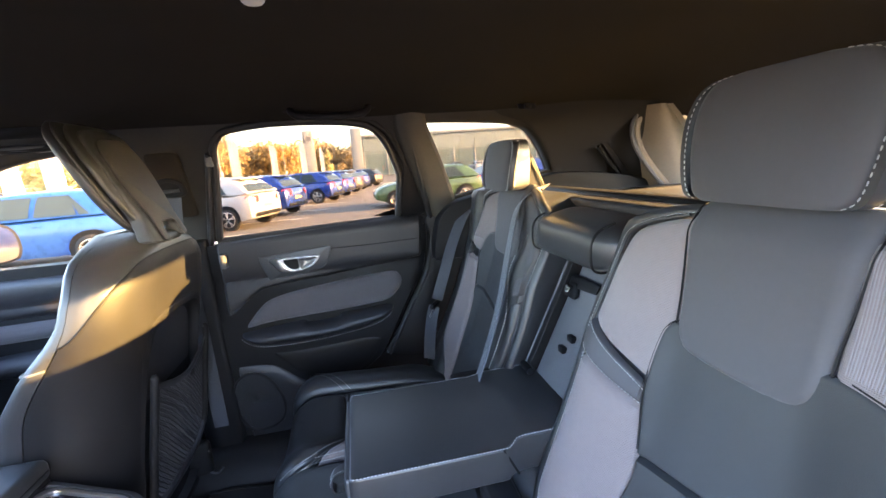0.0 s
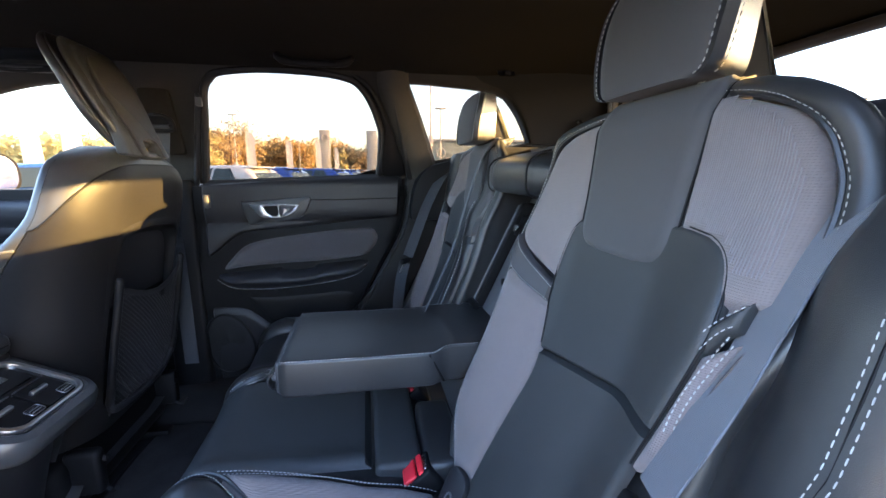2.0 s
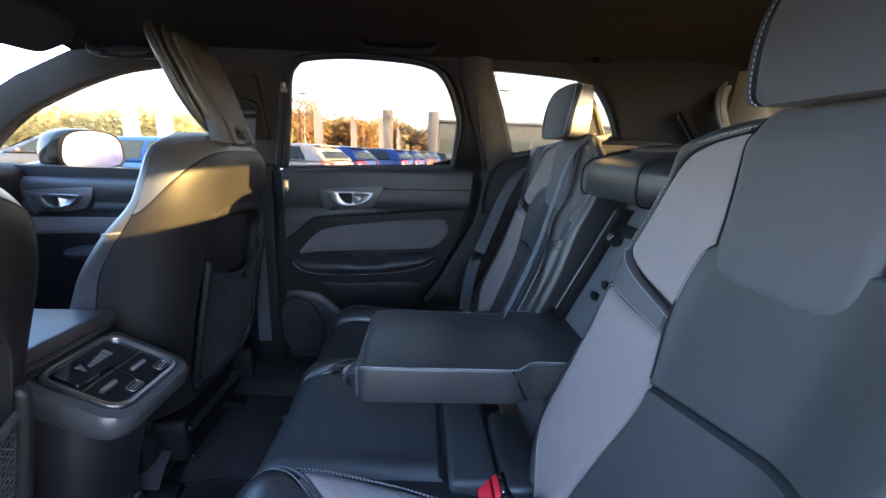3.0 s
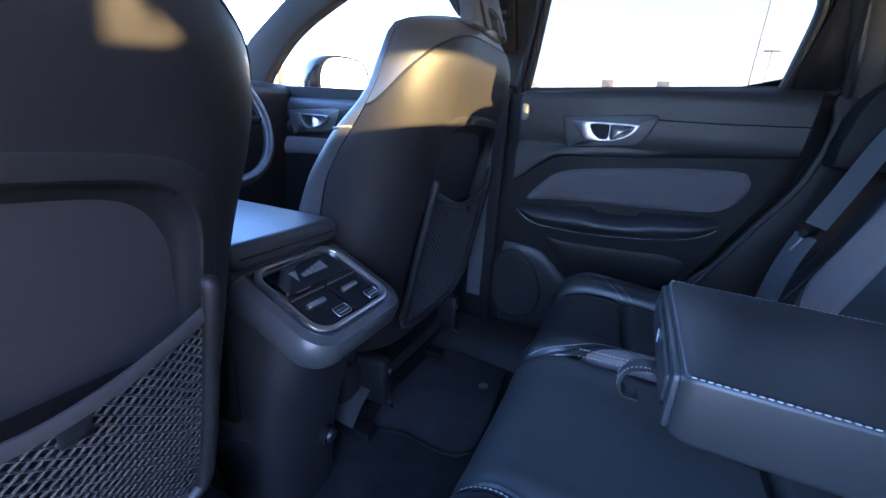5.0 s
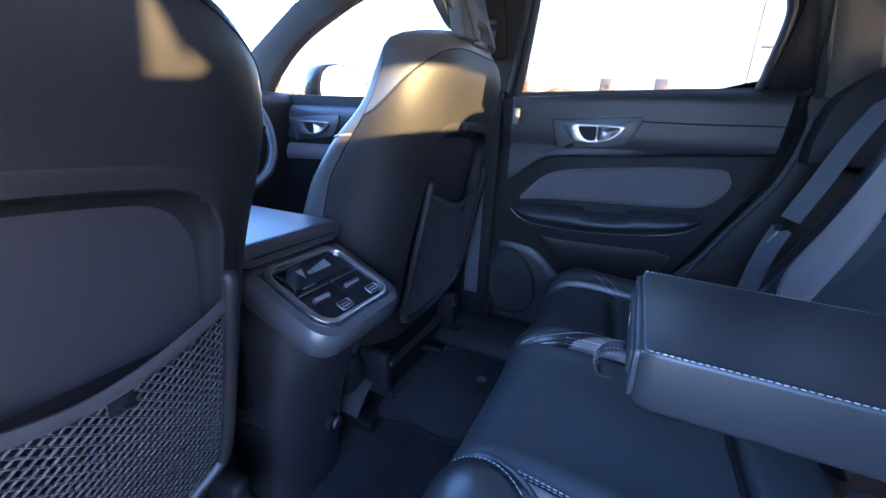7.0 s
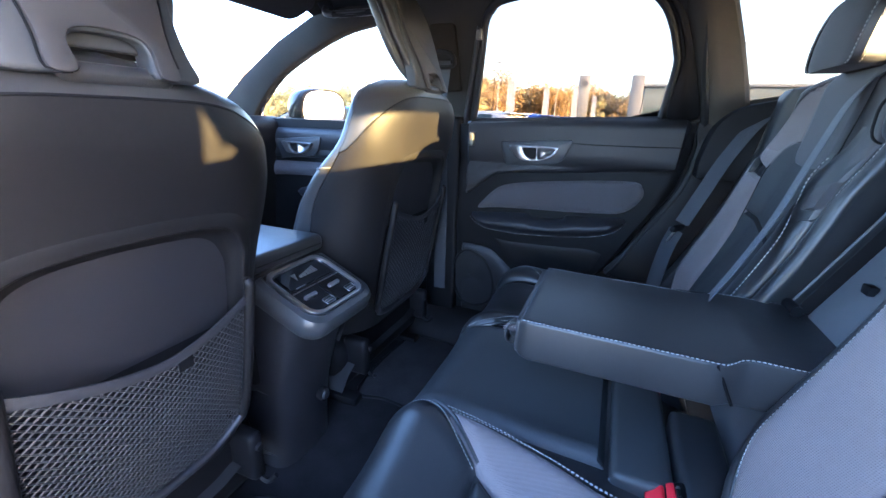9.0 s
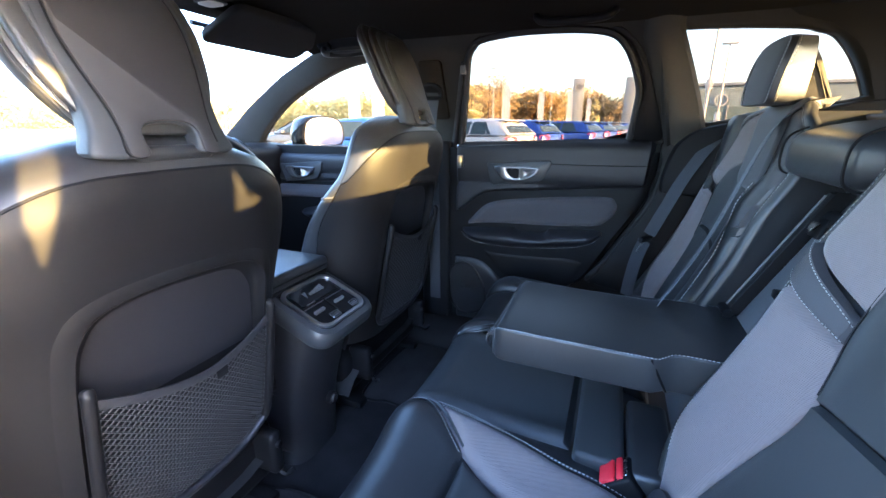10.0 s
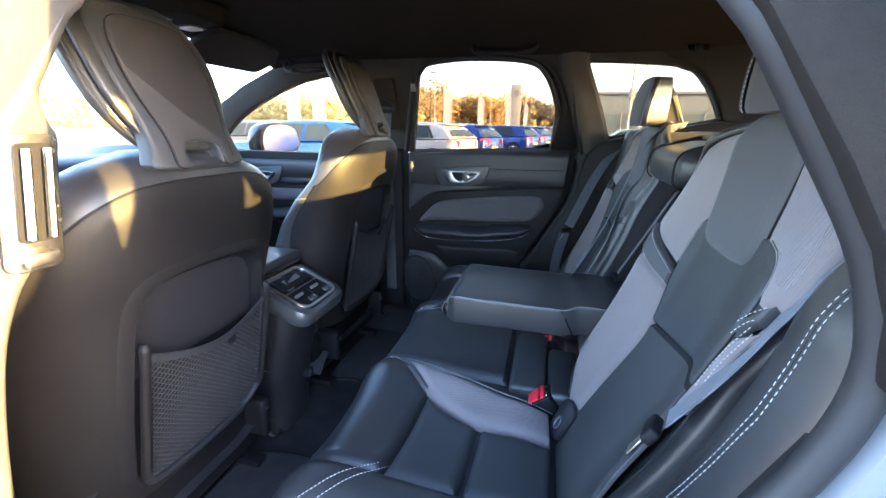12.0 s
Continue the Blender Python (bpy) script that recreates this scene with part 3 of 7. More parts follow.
# arm rest under it, jutting out
top_a = catmull([(-0.421, 0.868), (-0.36, 0.874), (-0.28, 0.880), (-0.205, 0.886), (-0.195, 0.876), (-0.10, 0.878), (-0.082, 0.892), (0.0, 0.897), (0.07, 0.902), (0.104, 0.897)], 6)
bot_a = catmull([(-0.423, 0.862), (-0.40, 0.835), (-0.372, 0.818), (-0.33, 0.809), (-0.22, 0.806), (-0.10, 0.814), (0.0, 0.827), (0.062, 0.846), (0.095, 0.872), (0.106, 0.890)], 6)
part("arm_rest", panel(DS, bot_a, top_a, 0.052, 0.05, 16, 44, 0.012, OUT_D), M_PLASTIC, door, "black padded arm rest with stitched edge")
part("stitching", stitches(surf_line(DS, [p + (0, 0.010) for p in bot_a[3:-6]], 0.038, OUT_D), 0.005, 0.003, 0.0007), M_THREAD, door, "pale stitching on the arm rest")
# lower trim and speaker
lo_t = catmull([(-0.46, 0.45), (-0.30, 0.45), (-0.15, 0.46), (-0.10, 0.55)], 6)
up_t = catmull([(-0.46, 0.745), (-0.40, 0.745), (-0.34, 0.735), (-0.30, 0.705), (-0.25, 0.660), (-0.15, 0.62)], 6)
part("lower_trim", panel(DS, lo_t, up_t, 0.012, 0.02, 14, 30, 0.01, OUT_D), M_PLASTIC, door)
up2 = catmull([(-0.345, 0.785), (-0.25, 0.780), (-0.10, 0.785), (0.0, 0.79), (0.06, 0.775)], 6)
lo2 = catmull([(-0.318, 0.748), (-0.26, 0.685), (-0.16, 0.635), (-0.06, 0.640), (0.03, 0.71)], 6)
part("pocket_trim", panel(DS, lo2, up2, 0.003, 0.03, 12, 30, 0.006, OUT_D), M_SHELL, door)
sp = catmull([(-0.487, 0.60), (-0.470, 0.68), (-0.43, 0.716), (-0.385, 0.708), (-0.345, 0.665), (-0.322, 0.59), (-0.335, 0.52), (-0.39, 0.488), (-0.455, 0.505)], 6, True)
part("speaker_ring", tube([DS(p[0], p[1]) + np.array((0, -0.012, 0)) for p in sp], 0.005, 8, True), M_SHELL, door, "black speaker surround")
c = np.mean(sp, axis=0)
bm = bmesh.new()
skin(bm, [[(c[0] + (p[0] - c[0]) * k, door_y(0, p[1]) - 0.010 - 0.006 * (1 - k), c[1] + (p[1] - c[1]) * k) for p in sp] for k in (1.0, 0.75, 0.5, 0.25, 0.02)], True)
part("speaker_grille", bm, mat("speaker mesh", (0.012, 0.012, 0.013), 0.6, bump=1.0, bscale=900, kind="leather"), door, "black speaker grille")
# handle: bezel, chrome bowl and lever
bz = catmull([(-0.323, 1.118), (-0.30, 1.124), (-0.15, 1.136), (-0.10, 1.139), (-0.090, 1.130), (-0.105, 1.090), (-0.125, 1.066), (-0.17, 1.056), (-0.29, 1.046), (-0.302, 1.052)], 5, True)
hb = catmull([(-0.292, 1.113), (-0.25, 1.1145), (-0.19, 1.1145), (-0.134, 1.1125), (-0.130, 1.107), (-0.140, 1.092), (-0.160, 1.078), (-0.188, 1.069), (-0.215, 1.066), (-0.245, 1.068), (-0.264, 1.076), (-0.280, 1.094)], 5, True)
pk = catmull([(-0.246, 1.107), (-0.225, 1.1085), (-0.202, 1.1085), (-0.199, 1.10), (-0.199, 1.082), (-0.203, 1.074), (-0.218, 1.073), (-0.232, 1.080), (-0.243, 1.094)], 5, True)
bowl = catmull([(-0.194, 1.1085), (-0.165, 1.1085), (-0.142, 1.1065), (-0.146, 1.096), (-0.162, 1.083), (-0.182, 1.075), (-0.193, 1.074), (-0.195, 1.09)], 5, True)


def handle(door_thing, dx, dz, y):
    bezel = part("handle_bezel", prism([(p[0] + dx, p[1] + dz) for p in bz], 0.012, lambda u, v, w: (u, y + 0.014 + w, v), 0.004, 2), M_CONSOLE, door_thing, "dark grey handle bezel")
    part("handle_lever", prism([(p[0] + dx, p[1] + dz) for p in hb], 0.014, lambda u, v, w: (u, y + w + 0.25 * max(0, -0.26 - (u - dx)), v), 0.002, 2, ([(p[0] + dx, p[1] + dz) for p in pk], [(p[0] + dx, p[1] + dz) for p in bowl])), M_CHROME, bezel, "satin chrome door lever")
    part("handle_cup", prism([(p[0] + dx, p[1] + dz) for p in pk], 0.006, lambda u, v, w: (u, y + 0.010 + w, v)), M_BLACK, bezel, "dark finger pocket")
    ctr = np.mean(bowl, axis=0)
    bm = bmesh.new()
    skin(bm, [[(ctr[0] + (p[0] - ctr[0]) * k + dx, y + 0.002 + 0.010 * (1 - k * k), ctr[1] + (p[1] - ctr[1]) * k + dz) for p in bowl] for k in (1.0, 0.85, 0.6, 0.3, 0.02)], True)
    part("handle_bowl", bm, M_CHROME, bezel, "bright chrome bowl")
    return bezel


handle(door, 0.0, 0.0, 0.714)
# window frame, seal round the glass and the guide on the front edge
part("window_frame", tube([(p[0], y_far(p[1]) - 0.004, p[1]) for p in REAR_WIN], 0.011, 8, True), M_RUBBER, door, "black rubber window surround")
part("frame_guide", tube([(-0.468 + 0.085 * (z - 1.19) / 0.30, y_far(z) - 0.010, z) for z in np.linspace(1.16, 1.46, 8)], 0.010, 8), M_PLASTIC, door)
part("guide_clip", box((-0.402, 0.640, 1.424), (-0.384, 0.658, 1.452), 0.003), M_GREYPL, door)
part("frame_corner", prism(catmull([(0.166, 1.215), (0.176, 1.355), (0.168, 1.40), (0.142, 1.455), (0.115, 1.492), (0.07, 1.523), (0.10, 1.522), (0.15, 1.475), (0.192, 1.39), (0.235, 1.27), (0.245, 1.215)], 5, True), 0.012,
                           lambda u, v, w: (u, y_far(v) - 0.016 + w, v), 0.004, 2), M_BLACK, door, "black rear window frame corner")

# far C pillar trim and the seal along it
bm = bmesh.new()
rows = []
for z in np.linspace(1.10, 1.60, 22):
    k = (z - 1.21) / (1.51 - 1.21)
    x0 = float(np.interp(z, (1.10, 1.18, 1.30, 1.40, 1.50), (0.272, 0.268, 0.226, 0.188, 0.152)))
    x1 = float(np.interp(z, (1.10, 1.20, 1.25, 1.305, 1.407, 1.517), (0.40, 0.385, 0.366, 0.348, 0.306, 0.256)))
    y = y_far(max(z, 1.18)) if z > 1.18 else 0.785
    rows.append([(x0 - 0.006, y + 0.03, z), (x0, y - 0.004, z), (x0 + 0.012, y - 0.020, z), ((x0 + x1) / 2, y - 0.030, z), (x1 - 0.018, y - 0.022, z), (x1 - 0.003, y - 0.004, z), (x1, y + 0.02, z)])
skin(bm, rows)
pil = thing("pillar_trim_far", (0.3, 0.76, 1.1), "charcoal rear pillar trim between the side windows", "pillar trim", "", "structure")
part("pillar_cover", bm, M_PILLAR, pil)
part("pillar_seal", tube([(DX(z) + 0.018 if z < 1.2 else 0.268 - 0.075 * (z - 1.2) / 0.31, (0.765 if z < 1.18 else y_far(z) - 0.012), z) for z in np.linspace(0.70, 1.52, 30)], 0.012, 8), M_RUBBER, pil, "black rubber door seal")
part("pillar_lower", prism(catmull([(0.262, 1.215), (0.262, 1.10), (0.215, 0.97), (0.12, 0.80), (0.07, 0.70), (0.35, 0.70), (0.50, 1.0), (0.46, 1.215)], 5, True), 0.03, lambda u, v, w: (u, 0.755 + w, v), 0.008), M_SHELL, pil, "dark wheel arch trim")
part("pillar_backing", box((0.19, 0.792, 0.90), (0.36, 0.800, 1.26), 0.0), M_BLACK, pil, "black inner pillar")

# rear side trims beside the luggage space
def smooth(a, b, x):
    t = min(1, max(0, (x - a) / (b - a)))
    return t * t * (3 - 2 * t)


def dtrim(s, yf):
    bm = bmesh.new()
    rows = []
    for z in np.linspace(1.13, 1.30, 8):
        rows.append([(x, s * (yf - 0.02 - 0.12 * (1.30 - z) / 0.17), z + 0.10 * max(0, x - 0.7) * 0.4) for x in np.linspace(0.40, 1.25, 16)])
    skin(bm, rows)
    return bm


ledge = catmull([(0.262, 1.10), (0.285, 1.19), (0.33, 1.240), (0.40, 1.262), (0.55, 1.292), (0.72, 1.322), (0.95, 1.30), (1.15, 1.25)], 4) + [np.array((1.15, 1.05)), np.array((0.262, 1.05))]
solo("trim_luggage_far", prism(ledge, 0.13, lambda u, v, w: (u, 0.640 + 0.05 * smooth(0.7, 0.3, u) + w * (0.115 if v < 1.2 else 0.085) / 0.13, v), 0.008, 2), M_BLACK, "black side trim above the luggage space, far side", "side trim", "structure")
solo("trim_luggage_near", dtrim(-1, 0.70), M_PLASTIC, "black side trim above the luggage space, near side", "side trim", "structure")
# rear pillar whose sunlit look is painted as a beige base
dp = thing("pillar_rear_far", (1.0, 0.62, 1.2), "rear pillar trim beside the tailgate, sunlit beige painted in", "pillar trim", "", "structure")
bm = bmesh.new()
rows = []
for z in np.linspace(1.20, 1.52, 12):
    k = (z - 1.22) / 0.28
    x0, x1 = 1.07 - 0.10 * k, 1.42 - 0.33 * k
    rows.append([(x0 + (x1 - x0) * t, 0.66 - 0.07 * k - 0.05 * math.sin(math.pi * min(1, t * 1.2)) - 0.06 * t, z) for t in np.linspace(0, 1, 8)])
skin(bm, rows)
part("pillar_cover", bm, M_SUNBEIGE, dp)
part("pillar_seal", tube(catmull([(0.985, 0.575, 1.50), (0.972, 0.580, 1.45), (0.99, 0.585, 1.39), (1.05, 0.60, 1.32), (1.13, 0.61, 1.24)], 6), 0.012, 8), M_SUNBEIGE, dp, "grey tailgate seal")
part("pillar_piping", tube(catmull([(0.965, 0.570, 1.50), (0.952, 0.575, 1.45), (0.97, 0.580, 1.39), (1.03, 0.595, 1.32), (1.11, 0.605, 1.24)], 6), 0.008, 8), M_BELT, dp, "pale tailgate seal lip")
bm = bmesh.new()
rows = []
for z in np.linspace(1.27, 1.585, 16):
    k = (z - 1.28) / 0.25
    x0 = 0.735 - 0.02 * k if z < 1.33 else float(np.interp(z, (1.33, 1.42, 1.475, 1.50, 1.52, 1.585), (0.722, 0.672, 0.618, 0.575, 0.50, 0.40)))
    x1 = 1.12 - 0.10 * k
    rows.append([(x0 + t * (x1 - x0), y_far(z) - 0.014 - 0.020 * math.sin(math.pi * min(1, t * 1.6) / 2) - 0.06 * t * t - 0.05 * max(0, z - 1.50), z) for t in np.linspace(0, 1, 12)])
skin(bm, rows)
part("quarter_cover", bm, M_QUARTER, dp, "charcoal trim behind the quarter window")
sl = [(0.868, 1.408), (0.890, 1.408), (1.030, 1.272), (1.008, 1.268)]
part("belt_slot", prism(sl, 0.006, lambda u, v, w: (u, y_far(v) - 0.062 - 0.06 * (u - 0.86) + w, v), 0.001), M_BLACK, dp, "black slot for the centre seat belt")
part("belt_slot_rim", tube([(u - 0.010, y_far(v) - 0.058 - 0.06 * (u - 0.86), v - 0.006) for u, v in ((0.866, 1.406), (0.93, 1.345), (1.008, 1.270))], 0.006, 6), M_QUARTER, dp)

# coat hook, grab handles, far side
ch = thing("coat_hook", (0.567, 0.575, 1.54), "black coat hook recessed in the headliner", "coat hook")
part("hook_base", prism(round_rect(0.060, 0.030, 0.008, 4), 0.010, lambda u, v, w: (0.567 + u, 0.568 + v * 0.6 - w * 0.5, 1.548 + v * 0.7 - w), 0.003), M_PLASTIC, ch)
part("hook", box((0.556, 0.548, 1.532), (0.580, 0.562, 1.545), 0.004), M_BLACK, ch, "black folding hook")


def grab_handle(x0, x1, y, z, label, plastic):
    h = thing("grab_handle", ((x0 + x1) / 2, y + 0.03, z + 0.02), label, "grab handle", "roof grab handles")
    c = (x0 + x1) / 2
    part("grip", tube(catmull([(x0, y + 0.030, z + 0.016), (x0 + 0.004, y + 0.010, z - 0.004), (x0 + 0.030, y - 0.002, z - 0.018), (c, y - 0.006, z - 0.021), (x1 - 0.030, y - 0.002, z - 0.018), (x1 - 0.004, y + 0.010, z - 0.004), (x1, y + 0.030, z + 0.016)], 6), 0.0105, 10), plastic, h)
    part("grip_inlay", tube([(c + k * (x1 - x0) * 0.30, y - 0.0075, z - 0.0235 + 0.003 * k * k) for k in np.linspace(-1, 1, 9)], 0.0085, 8), M_BLACK, h, "black inlay of the grip")
    for x in (x0, x1):
        part("mount", prism(round_rect(0.050, 0.036, 0.010, 4, x, 0.0), 0.020, lambda u, v, w: (u, y + 0.020 + v * 0.75, z + 0.026 - v * 0.5 - w), 0.005, 2), M_BLACK, h, "black mount")
    part("recess", prism(round_rect(x1 - x0, 0.040, 0.012, 4, c, 0.0), 0.006, lambda u, v, w: (u, y + 0.022 + v * 0.75, z + 0.024 - v * 0.5 - w), 0.002, 1), M_BLACK, h, "black recess behind the grip")
    return h


grab_handle(-0.135, 0.075, 0.515, 1.552, "black folding grab handle above the rear door", M_SHELL)
grab_handle(-0.895, -0.66, 0.545, 1.515, "black folding grab handle above the front door", M_CONSOLE)

# ---- rear bench ----
BX = curve1([(0.60, 0.190), (0.70, 0.235), (0.80, 0.285), (0.90, 0.332), (0.96, 0.357), (1.02, 0.379), (1.12, 0.409), (1.20, 0.424), (1.28, 0.436), (1.34, 0.446)])


EDGE_OUT = curve1([(0.66, 0.13), (0.72, 0.155), (0.77, 0.185), (0.83, 0.210), (0.90, 0.222), (1.00, 0.226), (1.09, 0.224), (1.172, 0.224), (1.207, 0.220), (1.225, 0.214), (1.249, 0.202), (1.268, 0.180), (1.284, 0.134), (1.293, 0.085), (1.297, 0.04)])
EDGE_MID = curve1([(0.66, 0.085), (0.72, 0.098), (0.78, 0.100), (0.86, 0.094), (0.93, 0.086), (0.965, 0.091), (1.00, 0.100), (1.04, 0.109), (1.08, 0.111), (1.117, 0.109), (1.139, 0.104), (1.152, 0.092), (1.160, 0.069)])
EDGE_MID_OUT = curve1([(0.66, 0.110), (0.78, 0.138), (0.88, 0.154), (0.965, 0.168), (1.03, 0.183), (1.083, 0.194), (1.102, 0.195), (1.125, 0.191), (1.144, 0.182), (1.157, 0.168), (1.165, 0.146), (1.168, 0.110)])


def outer_edge(s, z):
    """Half width of the fabric; the near seat's door side (s below -1) is narrower low down."""
    return EDGE_OUT(z) - (0.026 * (1 - smooth(1.02, 1.14, z)) if s < -1 else 0)


def rear_seat(yc, inner, label):
    """One outer seat of the rear bench; inner = +1 where the car's middle lies towards +y."""
    def S(u, z):
        a = abs(u)
        b = 0.040 * smooth(0.07, 0.20, a) * smooth(0.66, 0.85, z) * (1 - 0.75 * smooth(1.08, 1.24, z))
        fall = 0.9 * max(0, a - 0.20) ** 1.35 + 1.6 * max(0, z - 1.272) ** 1.3
        return (BX(min(z, 1.34)) - b + fall, yc + inner * u, min(z, 1.30) + 0.25 * max(0, z - 1.30))

    seat = thing("car_seat", (0.45, yc, 0.62), label, "car seat", "rear seats")
    # backing body
    bm = bmesh.new()
    rows = []
    for z in np.linspace(0.60, 1.285, 26):
        e = EDGE_OUT(max(z, 0.68)) + 0.012
        back = BX(z) + 0.16 - 0.05 * smooth(1.0, 1.29, z)
        fr = [(S(u, z)[0] + 0.014, yc + inner * u, z) for u in np.linspace(-e, e, 15)]
        rows.append(fr + [(back, yc + inner * e * 0.96, z), (back, yc - inner * e * 0.96, z)])
    skin(bm, rows, True, True)
    part("seat_body", bm, M_LEATHER, seat, "black leather seat body")
    zt = lambda a, b, n=30: np.linspace(a, b, n)
    side = 2 if inner > 0 else 1
    MID_OUT = EDGE_MID_OUT if inner > 0 else (lambda z: 0.75 * EDGE_MID_OUT(z))
    # centre panels
    part("backrest_centre", panel(S, [(-MID_OUT(z), z) for z in zt(1.003, 1.168, 60)], [(EDGE_MID(z), z) for z in zt(0.962, 1.160, 60)], 0.008, 0.006, 36, 60, 0.003), M_LEATHER_SOFT, seat, "black soft leather backrest centre")
    part("backrest_lower", panel(S, [(-MID_OUT(z), z) for z in zt(0.66, 1.002)], [(EDGE_MID(z), z) for z in zt(0.66, 0.961)], 0.008, 0.006, 34, 56, 0.003), M_LEATHER_SOFT, seat, "black soft leather lower backrest")
    # nubuck tongue under the head restraint
    tl = catmull([(-0.03, 1.113), (-0.070, 1.119), (-0.089, 1.142), (-0.093, 1.19), (-0.098, 1.25), (-0.100, 1.285), (-0.098, 1.32)], 6)
    part("neck_panel", panel(S, tl, [(-p[0], p[1]) for p in tl], 0.012, 0.013, 20, 44, 0.014), M_TONGUE, seat, "charcoal nubuck neck panel")
    part("neck_seam", tube(surf_line(S, [tuple(p) for p in tl] , 0.005), 0.0014, 5), M_BLACK, seat)
    part("neck_seam", tube(surf_line(S, [(-p[0], p[1]) for p in tl], 0.005), 0.0014, 5), M_BLACK, seat)
    part("neck_seam", tube(surf_line(S, [(u, 1.1115) for u in zt(-0.034, 0.034, 8)], 0.0035), 0.0016, 5), M_BLACK, seat)
    for s, EM in ((1, EDGE_MID), (-1, MID_OUT)):
        part("centre_seam", tube(surf_line(S, [(s * EM(z), z) for z in zt(0.97, 1.160 if s > 0 else 1.168, 60)], 0.005), 0.0013, 5), M_BLACK, seat)
        mid = lambda z: (s * EM(z), z)
        out = lambda z, k=0.0: (s * (outer_edge(s * side, z) - k), z)
        # lower bolster in grey fabric
        top_a, top_b = (1.026, 1.060) if s > 0 else (1.080, 1.100)
        low = 0.965 if s * side == -2 else 0.68
        A = [mid(z) for z in zt(low, top_a)]
        B = [out(z) for z in zt(low + 0.02, top_b)]
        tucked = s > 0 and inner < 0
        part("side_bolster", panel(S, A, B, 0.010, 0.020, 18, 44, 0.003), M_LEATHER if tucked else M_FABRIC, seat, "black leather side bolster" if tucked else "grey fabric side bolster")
        # dark stitched band
        if s > 0:
            lo_e, hi_e = [(0.107, 1.026), (0.152, 1.041), (0.224, 1.070)], [(0.107, 1.054), (0.150, 1.077), (0.224, 1.118)]
        else:
            lo_e, hi_e = [(-0.196, 1.080), (-0.204, 1.097), (-0.212, 1.105)], [(-0.193, 1.101), (-0.203, 1.117), (-0.213, 1.129)]
        a2, b2 = catmull(lo_e, 6), catmull(hi_e, 6)
        part("strap_band", panel(S, a2, b2, 0.0105 if s > 0 else 0.0085, 0.005, 12, 24, 0.004), M_BAND if s > 0 else M_LEATHER_SOFT, seat, "dark grey stitched leather band")
        for line in (() if tucked else ([p + np.array((0, 0.0045)) for p in a2], [p - np.array((0, 0.0045)) for p in b2])):
            part("stitching", stitches(surf_line(S, line, 0.0116 if s > 0 else 0.0092), 0.0032, 0.0022, 0.00035), M_THREAD, seat, "pale stitching")
        # upper fabric wing, tucked under the neck and centre panels
        A = [(s * 0.088, z) for z in zt(1.050 if s > 0 else 1.082, 1.292, 30)]
        B = [(s * outer_edge(s * side, z), z) for z in zt(1.116 if s > 0 else 1.124, 1.292, 60)]
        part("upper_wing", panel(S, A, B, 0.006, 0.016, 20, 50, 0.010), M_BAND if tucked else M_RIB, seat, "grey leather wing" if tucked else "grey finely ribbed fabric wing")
        # raised ribs in the outer wing
        rb = bmesh.new()
        for k in np.linspace(0.0, 1.0, 44) if s < 0 else ():
            pts = [(s * u, z) for z in zt(1.142, 1.284, 24) for u in (0.100 + k * 0.118 + 0.10 * (1.20 - z) * k,) if (EM(z) if z < 1.168 else 0.098) + 0.004 < u < outer_edge(s * side, z) - 0.012]
            if len(pts) > 3:
                tube(surf_line(S, pts, 0.0062), 0.00055, 4, bm=rb)
        if s < 0:
            tagged(part("rib", rb, M_RIBLINE, seat, "fine pale raised ribs of the fabric"), kind="stuff")
        # outer rim: piping and stitching
        rim = [(s * (outer_edge(s * side, z) + 0.006), z) for z in zt(0.74, 1.290, 80)]
        part("seam_piping", tube(surf_line(S, rim, 0.002), 0.0024, 6), M_LEATHER, seat)
        r2 = [(s * (outer_edge(s * side, z) + 0.010), z) for z in zt(top_b + 0.035, 1.2945, 90)]
        part("stitching", stitches(surf_line(S, r2, 0.0055), 0.0036, 0.0024, 0.00033), M_THREAD, seat, "pale stitching")
        for k, lift in () if tucked else ((0.0075, 0.0078), (0.0030, 0.0046)):
            r3 = [(s * (outer_edge(s * side, z) - k), z) for z in zt(max(0.78, low + 0.05), top_b, 44)]
            part("stitching", stitches(surf_line(S, r3, lift), 0.0034, 0.0022, 0.00042), M_THREAD, seat, "pale stitching")
        # leather shoulder roll outside the wing
        ra = [(s * (outer_edge(s * side, z) + 0.004), z) for z in zt(0.72, 1.2955, 80)]
        rb2 = [(s * (outer_edge(s * side, z) + 0.030), z + 0.012 * smooth(1.20, 1.295, z)) for z in zt(0.72, 1.2955, 80)]
        part("shoulder_roll", panel(S, ra, rb2, 0.006, 0.012, 12, 50, 0.006), M_LEATHER, seat, "black leather shoulder roll")
    return seat


rear_seat(-0.345, 1, "rear seat with grey fabric wings, black leather centre, by open doorway")
rear_seat(0.375, -1, "rear seat with grey fabric wings, black leather centre, by closed door")


